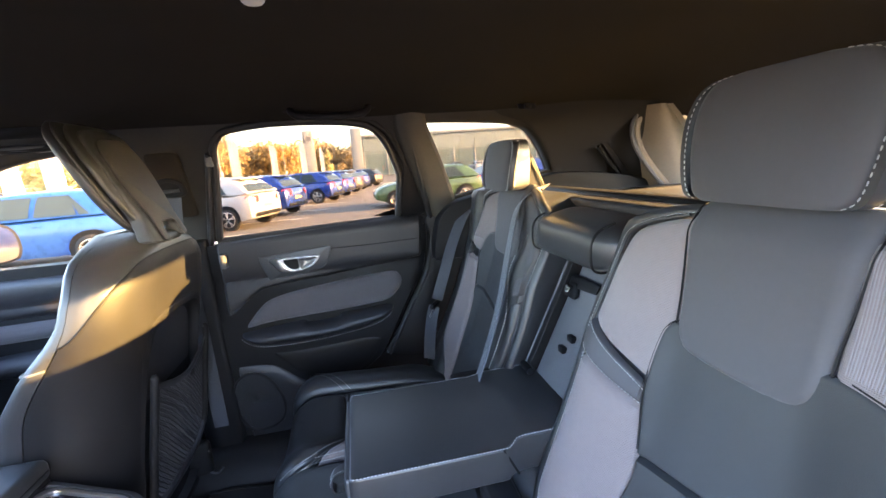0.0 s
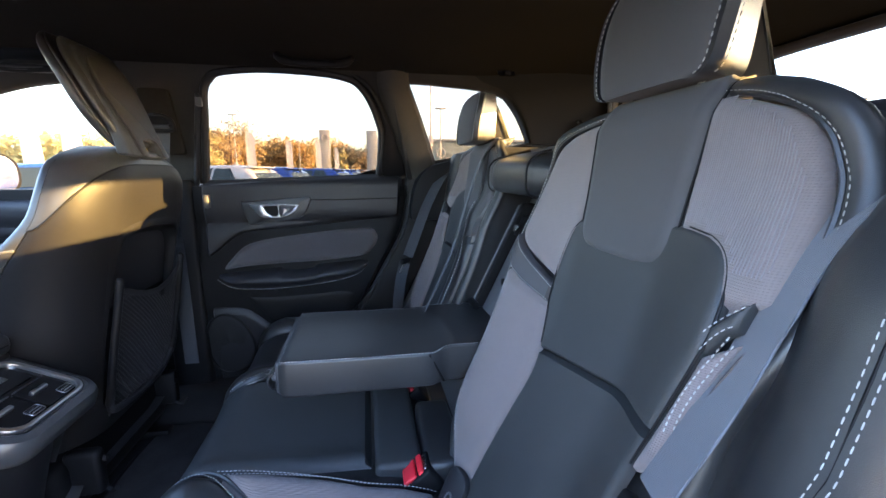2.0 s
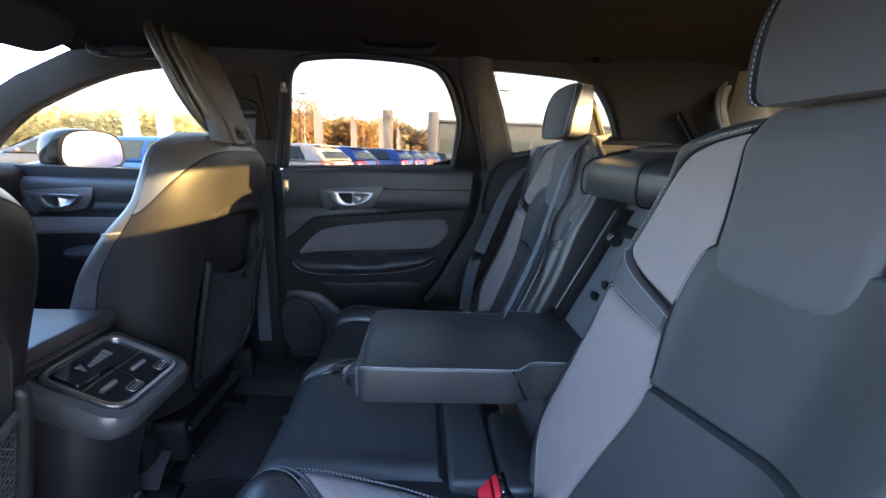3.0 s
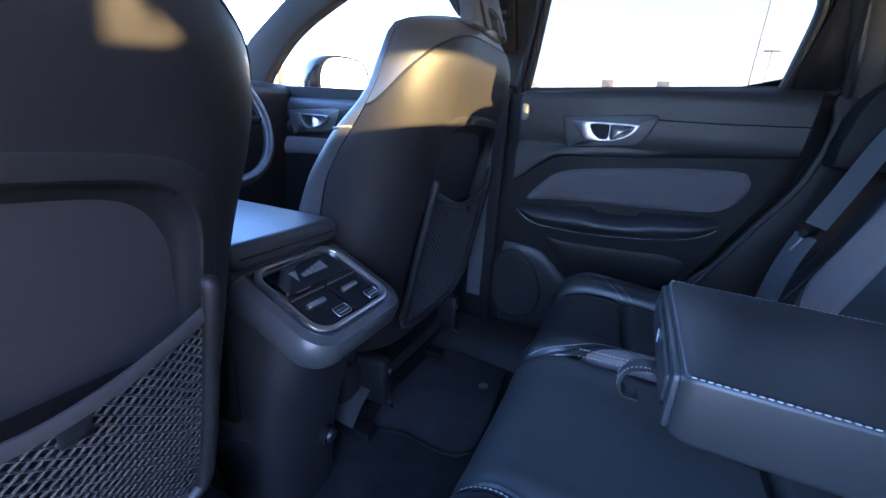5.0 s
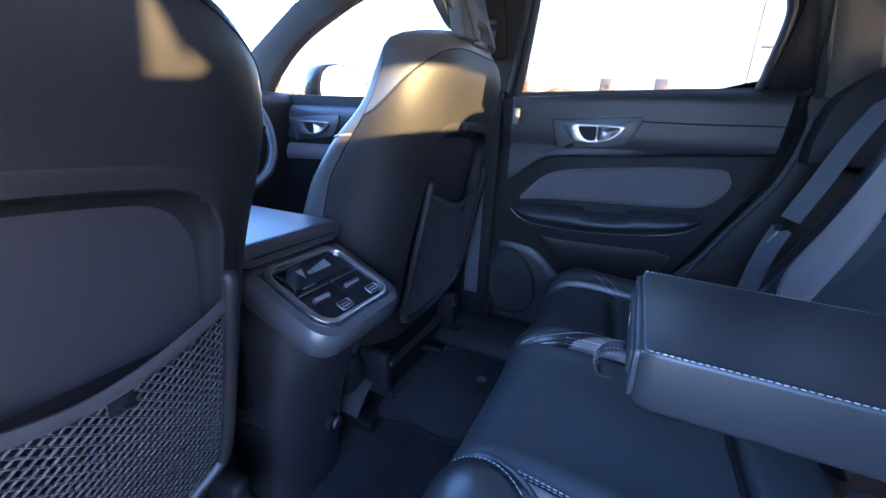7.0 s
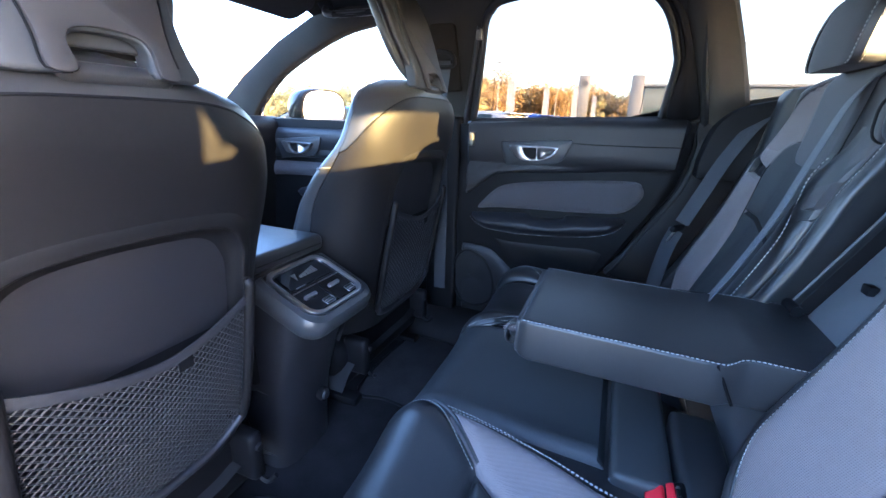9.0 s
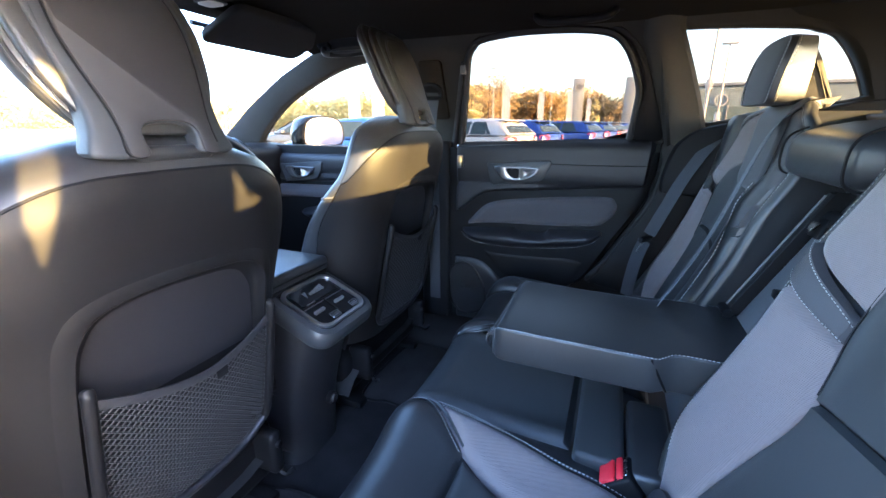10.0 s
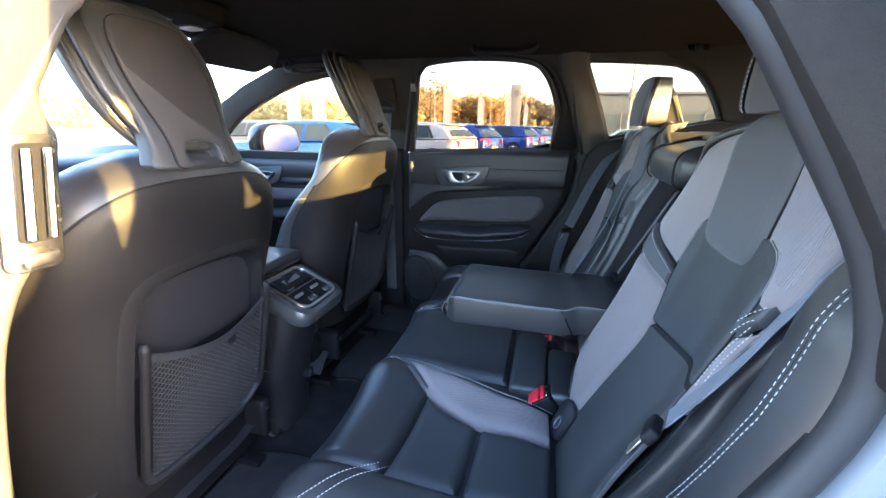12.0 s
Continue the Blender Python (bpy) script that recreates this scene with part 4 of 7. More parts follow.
def head_restraint(yc, label, dx=0.0, kz=1.0):
    h = thing("head_restraint", (0.47, yc, 1.285), label, "head restraint", "rear head restraints")
    hw = catmull([(1.314, 0.086), (1.322, 0.100), (1.343, 0.107), (1.38, 0.112), (1.415, 0.112), (1.440, 0.103), (1.452, 0.085), (1.456, 0.055)], 4)

    def ring(z, w):
        k = (z - 1.316) / 0.14
        xf, d = 0.421 + 0.022 * k * k, 0.066 - 0.020 * k * k
        out = []
        for a in np.linspace(0, 2 * math.pi, 28, endpoint=False):
            cx, cy = math.cos(a), math.sin(a)
            taper = 0.87 + 0.13 * cx
            out.append((xf + d / 2 - d / 2 * math.copysign(abs(cx) ** 0.42, cx), yc + w * taper * math.copysign(abs(cy) ** 0.42, cy), z))
        return out
    bm = bmesh.new()
    skin(bm, [ring(z, w) for z, w in hw], True, True)
    part("cushion", bm, M_TONGUE, h, "charcoal nubuck head cushion")
    # leather side covers with stitching
    for s in (1, -1):
        bm = bmesh.new()
        rr = []
        for z, w in hw[1:-1]:
            k = (z - 1.316) / 0.14
            xf, d = 0.421 + 0.022 * k * k, 0.066 - 0.020 * k * k
            rr.append([(xf + 0.004, yc + s * (w - 0.010), z), (xf + 0.003, yc + s * (w - 0.002), z), (xf + 0.014, yc + s * (w + 0.002), z), (xf + d * 0.6, yc + s * (w * 0.86 + 0.003), z), (xf + d + 0.004, yc + s * (w * 0.74), z)])
        skin(bm, rr)
        part("side_cover", bm, M_LEATHER, h, "black leather side cover")
        part("stitching", stitches([(r[0][0] - 0.001, r[0][1] + s * 0.001, r[0][2]) for r in rr], 0.0042, 0.003, 0.0005), M_THREAD, h, "pale stitching")
        part("stitching", stitches([(r[2][0] + 0.004, r[2][1] - s * 0.0005, r[2][2]) for r in rr], 0.0042, 0.003, 0.0005), M_THREAD, h, "pale stitching")
    # rear shell: a solid wedge sloping down to the seat top
    wedge = catmull([(0.468, 1.318), (0.466, 1.36), (0.468, 1.41), (0.478, 1.440), (0.494, 1.432), (0.512, 1.398), (0.530, 1.350), (0.541, 1.316), (0.536, 1.308), (0.50, 1.310)], 4, True)
    part("rear_shell", prism(wedge, 0.140, lambda u, v, w: (u, yc - 0.070 + w, v), 0.010, 3), M_PILLAR, h, "grey leather rear shell")
    for s in (1, -1):
        part("shell_seam", tube([(u - 0.012, yc + s * 0.0705, v - 0.004) for u, v in wedge[12:30]], 0.0012, 5), M_BLACK, h)
    for s in (-0.055, 0.055):
        part("post", tube([(0.462, yc + s, 1.262), (0.462, yc + s, 1.36)], 0.007, 10), M_STEEL, h, "steel post")
        part("post_sleeve", tube([(0.462, yc + s, 1.282), (0.462, yc + s, 1.305)], [0.016, 0.012], 12), M_BLACK, h, "black post sleeve")
    for ob in h.children:
        for v in ob.data.vertices:
            v.co.x += dx + (0.045 if dx and ob.name.startswith("post") else 0)
            v.co.z = 0.025 + (v.co.z - 0.025) * kz - (0.012 if dx else 0)
    return h


head_restraint(-0.338, "charcoal nubuck and black leather head restraint on the near rear seat")
head_restraint(0.372, "charcoal nubuck and black leather head restraint on the far rear seat", -0.042, 0.90)

# padded top of the middle back, above the armrest's recess
mid = thing("middle_backrest", (0.45, 0.02, 0.75), "middle of the rear backrest with the armrest folded down from it", "car seat")


def pad_rows():
    rows = []
    for y in np.linspace(-0.105, 0.176, 18):
        k = (y - 0.0355) / 0.1405
        sq = 1 - abs(k) ** 8 * 0.5
        ring = []
        for a in np.linspace(0, 2 * math.pi, 26, endpoint=False):
            cx, cz = math.cos(a), math.sin(a)
            x = 0.452 + 0.060 * math.copysign(abs(cx) ** 0.55, cx) * sq
            z = 1.222 + 0.041 * math.copysign(abs(cz) ** 0.6, cz) * sq + 0.20 * (x - 0.452)
            ring.append((x, y, z))
        rows.append(ring)
    return rows


bm = bmesh.new()
skin(bm, pad_rows(), True, True)
part("top_pad", bm, M_LEATHER, mid, "black leather top pad")
for y in (-0.080, 0.155):
    part("pad_seam", tube([Vector((0.452 - 0.0615 * math.cos(a) ** 0.55 if math.cos(a) > 0 else 0.452, y, 1.222 + 0.0415 * math.copysign(abs(math.sin(a)) ** 0.6, math.sin(a)) + 0.20 * (-0.06 * max(0, math.cos(a)) ** 0.55))) for a in np.linspace(-1.5, 1.5, 20)], 0.0022, 5), M_BLACK, mid)


# recess: side cheeks, back plate, ski hatch door
def hatch(z):
    return 0.357 + (z - 0.918) * 0.486


bm = bmesh.new()
skin(bm, [[(hatch(z) + 0.022, y, z) for y in (-0.12, 0.165)] for z in np.linspace(0.70, 1.17, 8)])
part("recess_back", bm, M_GREYPL, mid, "grey plastic recess")
pl = lambda off: (lambda u, v, w: (hatch(v) + off - w, u, v - w * 0.45))
part("hatch_door", prism(round_rect(0.155, 0.235, 0.012, 4, 0.020, 1.005), 0.010, pl(0.018), 0.003), M_GREYPL, mid, "grey plastic ski hatch door")
part("hatch_latch", prism([(0.055, 1.085), (0.098, 1.085), (0.098, 1.115), (0.070, 1.115)], 0.014, pl(0.010), 0.003), M_BLACK, mid, "black hatch latch")
part("latch_bezel", prism([(0.000, 1.108), (0.110, 1.100), (0.110, 1.124), (0.000, 1.124)], 0.008, pl(0.008), 0.002), M_BLACK, mid)
part("latch_clip", prism([(0.078, 1.092), (0.094, 1.092), (0.096, 1.106), (0.074, 1.104)], 0.006, pl(-0.004), 0.001), M_STEEL, mid, "bright latch clip")
for z, y in ((0.985, 0.035), (1.012, 0.020)):
    part("hatch_slot", box((hatch(z) + 0.000, y - 0.010, z - 0.007), (hatch(z) + 0.012, y + 0.010, z + 0.007), 0.002), M_BLACK, mid)
for y0, y1, dx in ((0.102, 0.122, 0.010), (0.126, 0.145, -0.004), (-0.108, -0.085, 0.010)):
    bm = bmesh.new()
    skin(bm, [[(hatch(z) - dx + ex, y, z) for y, ex in ((y0, 0.03), (y0, 0.002), (y0 + 0.003, 0.0), (y1 - 0.003, 0.0), (y1, 0.002), (y1, 0.03))] for z in np.linspace(0.885, 1.150, 6)])
    part("recess_rail", bm, M_SHELL, mid, "dark grey recess rail")
    part("rail_edge", tube([(hatch(z) - dx - 0.001, y1 - 0.002, z) for z in np.linspace(0.89, 1.145, 8)], 0.0022, 6), M_GREYPL, mid)
bm = bmesh.new()
rows = []
for z in np.linspace(0.86, 1.20, 12):
    f = BX(z) - 0.045 + 0.03 * smooth(1.10, 1.20, z)
    rows.append([(f + 0.11, 0.150, z), (f + 0.02, 0.150, z), (f + 0.004, 0.155, z), (f - 0.004, 0.172, z), (f - 0.008, 0.195, z), (f - 0.004, 0.220, z), (f + 0.010, 0.240, z), (f + 0.045, 0.252, z)])
skin(bm, rows)
part("cheek", bm, M_LEATHER, mid, "black leather cheek beside the recess")
ct = [(BX(z) - 0.052 + 0.03 * smooth(1.10, 1.20, z), 0.176 + 0.055 * smooth(1.0, 1.15, z), z) for z in np.linspace(0.88, 1.15, 20)]
part("stitching", stitches(ct, 0.005, 0.003), M_THREAD, mid, "pale stitching")
part("hinge_cover", prism(catmull([(0.18, 0.888), (0.30, 0.892), (0.352, 0.905), (0.350, 0.880), (0.26, 0.862)], 4, True), 0.05, lambda u, v, w: (u, 0.138 + w, v), 0.004), M_SHELL, mid, "dark plastic hinge cover")
part("hinge_lip", tube([(0.20, 0.141, 0.897), (0.27, 0.141, 0.899), (0.345, 0.141, 0.908)], 0.003, 6), M_GREYPL, mid)
part("hinge_pin", tube([(0.345, 0.085, 0.918), (0.345, 0.125, 0.918)], 0.009, 10), M_BLACK, mid)

# folded-down armrest
arm = thing("armrest", (0.15, 0.01, 0.80), "black leather centre armrest with pale stitching, folded down", "armrest")
Y0, Y1 = -0.118, 0.136


def arm_top(x):
    return 0.909 - 0.004 * (x / 0.25) + 0.007 * smooth(0.215, 0.25, x)


def arm_bot(x):
    return 0.842 - 0.002 * x / 0.25


bm = bmesh.new()
rows = []
xs = [-0.052, -0.047, -0.036] + list(np.linspace(0.0, 0.37, 22))
for i, x in enumerate(xs):
    ins = (0.006, 0.002, 0.0)[i] if i < 3 else 0.0
    t, b = arm_top(x) - ins, arm_bot(x) + ins
    bev = 0.006
    y0, y1 = Y0 + ins, Y1 - ins
    if x > 0.21:
        y0 += 0.016 * smooth(0.215, 0.235, x)
    ring = []
    for cy, cz, a0 in ((y1 - bev, t - bev, 0), (y0 + bev, t - bev, 90), (y0 + bev, b + bev, 180), (y1 - bev, b + bev, 270)):
        for k in range(5):
            a = radians(a0 + 90 * k / 4)
            ring.append((x, cy + bev * math.cos(a), cz + bev * math.sin(a)))
    rows.append(ring)
skin(bm, rows, True, True)
part("arm_body", bm, M_LEATHER, arm, "black leather armrest body")
edge_n = [(x, (Y0 + 0.0012 + (0.016 * smooth(0.215, 0.235, x) if x > 0.21 else 0)), arm_top(x) - 0.0006) for x in np.linspace(-0.046, 0.345, 40)]
edge_f = [(x, Y1 - 0.0015, arm_top(x) - 0.0010) for x in np.linspace(-0.046, 0.345, 40)]
front_e = [(-0.0485, y, arm_top(-0.04) - 0.0035) for y in np.linspace(Y0 + 0.010, Y1 - 0.010, 20)]
for e in (edge_n, edge_f):
    part("stitching", stitches(e, 0.0036, 0.0022, 0.00052), M_THREAD, arm, "pale stitching along the armrest's edge")
part("piping", tube([edge_f[0]] + front_e[::-1] + [edge_n[0]], 0.0012, 6), M_BELT, arm, "pale piping across the armrest's front")
part("side_crease", tube([(0.205 + 0.028 * k, Y0 + 0.001 + 0.008 * k, arm_top(0.205) - 0.003 - 0.058 * k) for k in np.linspace(0, 1, 12)], 0.0022, 6), M_BLACK, arm, "dark crease beside the hinge")
lid = part("front_frame", prism(round_rect(0.236, 0.058, 0.008, 4, 0.009, 0.8755), 0.008, lambda u, v, w: (-0.058 + w, u, v), 0.003, 2, (round_rect(0.204, 0.034, 0.005, 4, 0.009, 0.8765),)), M_CONSOLE, arm, "dark plastic front frame")
part("drawer_front", prism(round_rect(0.200, 0.030, 0.005, 4, 0.009, 0.8765), 0.010, lambda u, v, w: (-0.0612 + w, u, v), 0.003, 3), M_CONSOLE, lid, "dark satin cup holder drawer")
ic = bmesh.new()
box((-0.0619, 0.016, 0.878), (-0.0610, 0.020, 0.886), 0, 1, ic)
box((-0.0619, 0.010, 0.873), (-0.0610, 0.016, 0.881), 0, 1, ic)
part("drawer_icon", ic, M_WHITEINK, lid, "small white pictogram")
strap = catmull([(-0.052, -0.010, 0.850), (-0.068, -0.011, 0.852), (-0.084, -0.012, 0.846), (-0.092, -0.013, 0.830), (-0.086, -0.012, 0.814), (-0.070, -0.011, 0.812)], 6)
part("pull_strap", ribbon(strap, (0, 1, 0.1), 0.020, 0.003), M_LEATHER, arm, "black leather pull strap")
for dy in (-0.0075, 0.0075):
    part("strap_stitching", stitches([(p[0] - 0.0022, p[1] + dy, p[2] + 0.001) for p in strap], 0.0026, 0.002, 0.0004), M_THREAD, arm, "white stitching on the strap")

# ---- bench cushion ----
def CS(x, y):
    """The cushion's top as a sheet: (distance forward from the back, y); rolls over at the front."""
    bol = 0.0
    for yc in (-0.345, 0.375):
        a = abs(y - yc)
        bol += 0.022 * math.exp(-((a - 0.175) / 0.055) ** 2) * smooth(0.28, 0.0, x) - 0.010 * math.exp(-(a / 0.10) ** 2) * smooth(0.30, 0.1, x)
    fx = -0.165
    if x >= fx:
        z = 0.704 + 0.012 * smooth(0.05, -0.16, x) - 0.035 * smooth(0.12, 0.28, x) + bol
        return (x, y, z)
    r = 0.075
    s = fx - x
    z0 = 0.716 + bol
    a = min(s / r, math.pi / 2 * 0.95)
    px, pz = fx - r * math.sin(a), z0 - r * (1 - math.cos(a))
    extra = max(0, s - r * math.pi / 2 * 0.95)
    return (px + 0.05 * extra, y, pz - extra)


UP = (-0.3, 0, 1)
bench = thing("bench_cushion", (0.05, 0.02, 0.40), "black leather rear bench cushion with grey fabric strips", "car seat")
bm = bmesh.new()
ys = np.linspace(-0.60, 0.64, 60)
xs = list(np.linspace(0.30, -0.165, 24)) + list(np.linspace(-0.18, -0.42, 16))
skin(bm, [[tuple(Vector(CS(x, y)) + Vector((0.012 if x < -0.2 else 0, 0, -0.014))) for y in ys] for x in xs])
part("cushion_body", bm, M_LEATHER, bench, "black leather cushion body")
part("bench_base", box((-0.17, -0.60, 0.36), (0.40, 0.64, 0.56), 0.02), M_CARPET, bench, "black carpeted seat base")
xr = lambda a, b, n=26: np.linspace(a, b, n)
# middle place
part("middle_cushion", panel(CS, [(x, -0.128 - 0.0 * x) for x in xr(0.098, -0.38)], [(x, 0.172) for x in xr(0.098, -0.38)], 0.010, 0.02, 22, 40, 0.014, UP), M_LEATHER_SOFT, bench, "black soft leather middle cushion")
part("middle_rear", panel(CS, [(x, -0.152) for x in xr(0.25, 0.104, 10)], [(x, 0.20) for x in xr(0.25, 0.104, 10)], 0.004, 0.010, 16, 12, 0.012, UP), M_LEATHER, bench)
part("middle_block", box((0.104, -0.158, 0.640), (0.187, 0.110, 0.723), 0.010, 3), M_LEATHER_SOFT, bench, "raised black leather block behind the middle cushion")
part("rear_block", box((0.191, -0.185, 0.640), (0.262, 0.020, 0.735), 0.012, 3), M_LEATHER, bench, "black leather block under the armrest's hinge")
for yc, inn in ((-0.345, 1), (0.375, -1)):
    Y = lambda u: yc + inn * u
    # front roll, behind it the centre of the seat in two pieces, a grey strip along the inner side
    inner_edge = catmull([(-0.40, Y(0.205)), (-0.25, Y(0.210)), (-0.19, Y(0.205)), (-0.15, Y(0.188)), (-0.105, Y(0.150)), (-0.072, Y(0.120))], 6)
    part("front_roll", panel(CS, [(x, y) for x, y in catmull([(-0.40, Y(-0.120)), (-0.20, Y(-0.120)), (-0.115, Y(-0.120)), (-0.085, Y(-0.110))], 9)], [tuple(p) for p in inner_edge], 0.012, 0.025, 22, 40, 0.014, UP), M_LEATHER, bench, "black leather front roll")
    part("outer_roll", panel(CS, [(x, Y(-0.245)) for x in xr(0.25, -0.40)], [(x, Y(-0.128) + inn * 0.0) for x in xr(0.25, -0.40)], 0.014, 0.03, 14, 40, 0.014, UP), M_LEATHER, bench, "black leather outer bolster")
    ga = catmull([(-0.148, Y(0.196)), (-0.08, Y(0.188)), (0.02, Y(0.170)), (0.10, Y(0.152)), (0.20, Y(0.145))], 8)
    gb = catmull([(-0.070, Y(0.116)), (-0.02, Y(0.088)), (0.052, Y(0.062)), (0.13, Y(0.058)), (0.205, Y(0.060))], 8)
    part("grey_strip", panel(CS, ga, gb, 0.013, 0.022, 14, 36, 0.014, UP), M_FABRIC, bench, "grey fabric strip")
    gb2 = [p - np.array((0, inn * 0.004)) for p in gb]
    part("centre_front", panel(CS, [(x, Y(-0.122)) for x in xr(-0.082, 0.050)], [tuple(p) for p in resample([q for q in gb2 if q[0] <= 0.052], 20)], 0.009, 0.02, 18, 24, 0.014, UP), M_LEATHER_SOFT, bench, "black soft leather seat centre")
    part("centre_rear", panel(CS, [(x, Y(-0.122)) for x in xr(0.056, 0.205)], [tuple(p) for p in resample([q for q in gb2 if q[0] >= 0.055], 20)], 0.009, 0.02, 18, 24, 0.014, UP), M_LEATHER_SOFT, bench)
    oe = catmull([(-0.20, Y(-0.240)), (-0.150, Y(-0.185)), (-0.108, Y(-0.140)), (-0.088, Y(-0.112))], 8)
    for line, lift in (([p + np.array((0, inn * 0.003)) for p in ga], 0.0025), ([p - np.array((0.0, inn * 0.004)) for p in ga], 0.011), ([p + np.array((0.004, inn * 0.006)) for p in inner_edge[8:]], 0.004),
                       ([p + np.array((-0.004, -inn * 0.006)) for p in inner_edge[8:]], 0.0095), (oe, 0.015), ([p + np.array((0.018, -inn * 0.006)) for p in oe], 0.015)):
        part("stitching", stitches(surf_line(CS, [tuple(p) for p in line], lift, UP), 0.0040, 0.0026, 0.0005), M_THREAD, bench, "pale stitching")
    part("piping", tube(surf_line(CS, [tuple(p + np.array((0, inn * 0.007))) for p in inner_edge], 0.004, UP), 0.0035, 6), M_LEATHER, bench)


# buckles
def buckle(x, y, z, rz, label, lean=0.0):
    b = thing("belt_buckle", (x, y, z - 0.03), label, "seat belt buckle", "belt buckles")
    m = Matrix.Translation((x, y, z)) @ pose(0, 0, 0, 0, -38, rz).to_3x3().to_4x4() @ Matrix.Scale(1.42, 4)
    part("buckle_body", turn(box((-0.020, -0.019, -0.030), (0.020, 0.019, 0.003), 0.004, 3), m), M_BLACK, b, "black buckle body")
    part("release_button", turn(box((-0.017, -0.016, 0.002), (0.002, 0.016, 0.0065), 0.003, 3), m), M_RED, b, "red release button")
    part("button_upper", turn(box((0.004, -0.016, 0.002), (0.012, 0.016, 0.006), 0.002, 2), m), M_RED, b, "red release button top")
    part("tongue_slot", turn(box((0.0125, -0.013, 0.001), (0.0165, 0.013, 0.0045), 0.001, 1), m), M_STEEL, b, "bright tongue slot")
    return b


buckle(0.173, -0.171, 0.716, 0, "black buckle with a red button between the rear cushions")
buckle(0.190, 0.125, 0.700, 0, "black buckle with a red button under the armrest")
hole = thing("isofix_cover", (0.225, -0.245, 0.70), "black child seat anchor cover in the seat crease", "anchor cover")
part("cover_body", turn(prism(round_rect(0.052, 0.085, 0.02, 5), 0.012, lambda u, v, w: (-w, u, v), 0.003), Matrix.Translation((0.228, -0.238, 0.715)) @ pose(0, 0, 0, 0, 25, 15)), M_PLASTIC, hole)
part("cover_ring", turn(tube([(-0.013, 0.008 * math.cos(a), -0.010 + 0.014 * math.sin(a)) for a in np.linspace(0, 2 * math.pi, 16, endpoint=False)], 0.002, 6, True), Matrix.Translation((0.228, -0.238, 0.715)) @ pose(0, 0, 0, 0, 25, 15)), M_GREYPL, hole, "grey ring")

# near side bolster beside the door, with double stitching
def BS(u, z):
    x = BX(z) - 0.010 - 0.010 * smooth(0.03, -0.04, u) - 0.10 * u + 2.2 * max(0, u - 0.055) ** 1.5
    return (x, -0.592 - u, z)


for s, nm in ((-1, "near"), (1, "far")):
    def BSs(u, z, s=s):
        x, y, zz = BS(u, z)
        proud = 0.028 * smooth(-0.012, 0.030, u) * (1 - smooth(1.14, 1.23, z)) if s < 0 else 0.0
        return (x - proud, y if s < 0 else -y + 0.03, zz)
    bolst = thing("side_bolster", (0.35, s * 0.62, 0.70), "black leather bolster with double stitching beside the " + nm + " doorway", "seat bolster", "side bolsters")
    A = catmull([(-0.080, 0.66), (-0.080, 0.85), (-0.066, 1.0), (-0.016, 1.15), (0.0, 1.22), (-0.01, 1.262)], 8)
    lift = 0.0 if s < 0 else 0.040
    B = catmull([(0.10, 0.66), (0.105, 0.85), (0.112, 0.98), (0.115, 1.09), (0.112, 1.19), (0.085, 1.258)], 8)
    A = [p + np.array((0, lift * smooth(1.15, 1.275, p[1]))) for p in A]
    B = [p + np.array((0, lift * smooth(1.15, 1.275, p[1]))) for p in B]
    part("bolster_pad", panel(BSs, A, B, 0.012, 0.03, 20, 44, 0.03), M_LEATHER, bolst)
    ln = [a * 0.52 + b * 0.48 for a, b in zip(resample(A, 60), resample(B, 60))][4:50]
    if s < 0:
        ln = [np.array((0.050 - 0.16 * max(0, 1.06 - z), z)) for z in np.linspace(0.80, 1.19, 60)]
    for du in (0.0, 0.007):
        part("stitching", stitches(surf_line(BSs, [tuple(p + np.array((du, -0.002 * (du > 0)))) for p in ln], 0.0122), 0.0042, 0.0026, 0.00033), M_THREAD, bolst, "white stitching")
    part("seam", tube(surf_line(BSs, [tuple(p + np.array((0.0036, -0.001))) for p in ln], 0.0108), 0.0014, 5), M_BLACK, bolst)

# seat belts
def belt(name_label, path, wdir, width=0.047, webbing=M_BELT):
    b = thing("seat_belt", path[-1], name_label, "seat belt", "rear seat belts")
    part("webbing", ribbon(catmull(path, 8), wdir, width, 0.0016), webbing, b, "grey seat belt webbing")
    return b


nb = belt("grey seat belt lying beside the near rear seat with its tongue", [(0.60, -0.600, 1.300), (0.50, -0.600, 1.270), (0.435, -0.586, 1.215), (0.405, -0.573, 1.176), (0.378, -0.570, 1.125), (0.345, -0.568, 1.06), (0.300, -0.566, 0.99)], (0.46, 0.87, 0.05))
along = Vector((0.50, -0.03, 0.86)).normalized()
across = Vector((0.31, 0.92, -0.19))
across = (across - along * across.dot(along)).normalized()
mt = Matrix.Translation((0.286, -0.566, 0.974)) @ Matrix((across.cross(along), across, along)).transposed().to_4x4() @ Matrix.Scale(0.85, 4)
part("tongue_grip", turn(box((-0.007, -0.026, -0.012), (0.009, 0.026, 0.012), 0.005, 3), mt), M_BLACK, nb, "black tongue grip")
part("tongue_blade", turn(box((-0.0015, -0.012, -0.046), (0.0015, 0.012, -0.010), 0.001, 1), mt), M_STEEL, nb, "steel tongue blade")
# lap length of the same belt, its shade put into the colour
part("lap_webbing", ribbon(catmull([(0.287, -0.563, 0.968), (0.255, -0.562, 0.90), (0.225, -0.562, 0.80), (0.21, -0.565, 0.715)], 6), (0.42, 0.88, 0.05), 0.040, 0.0016), M_BELT_SHADE, nb, "lap webbing, painted shade-dark")
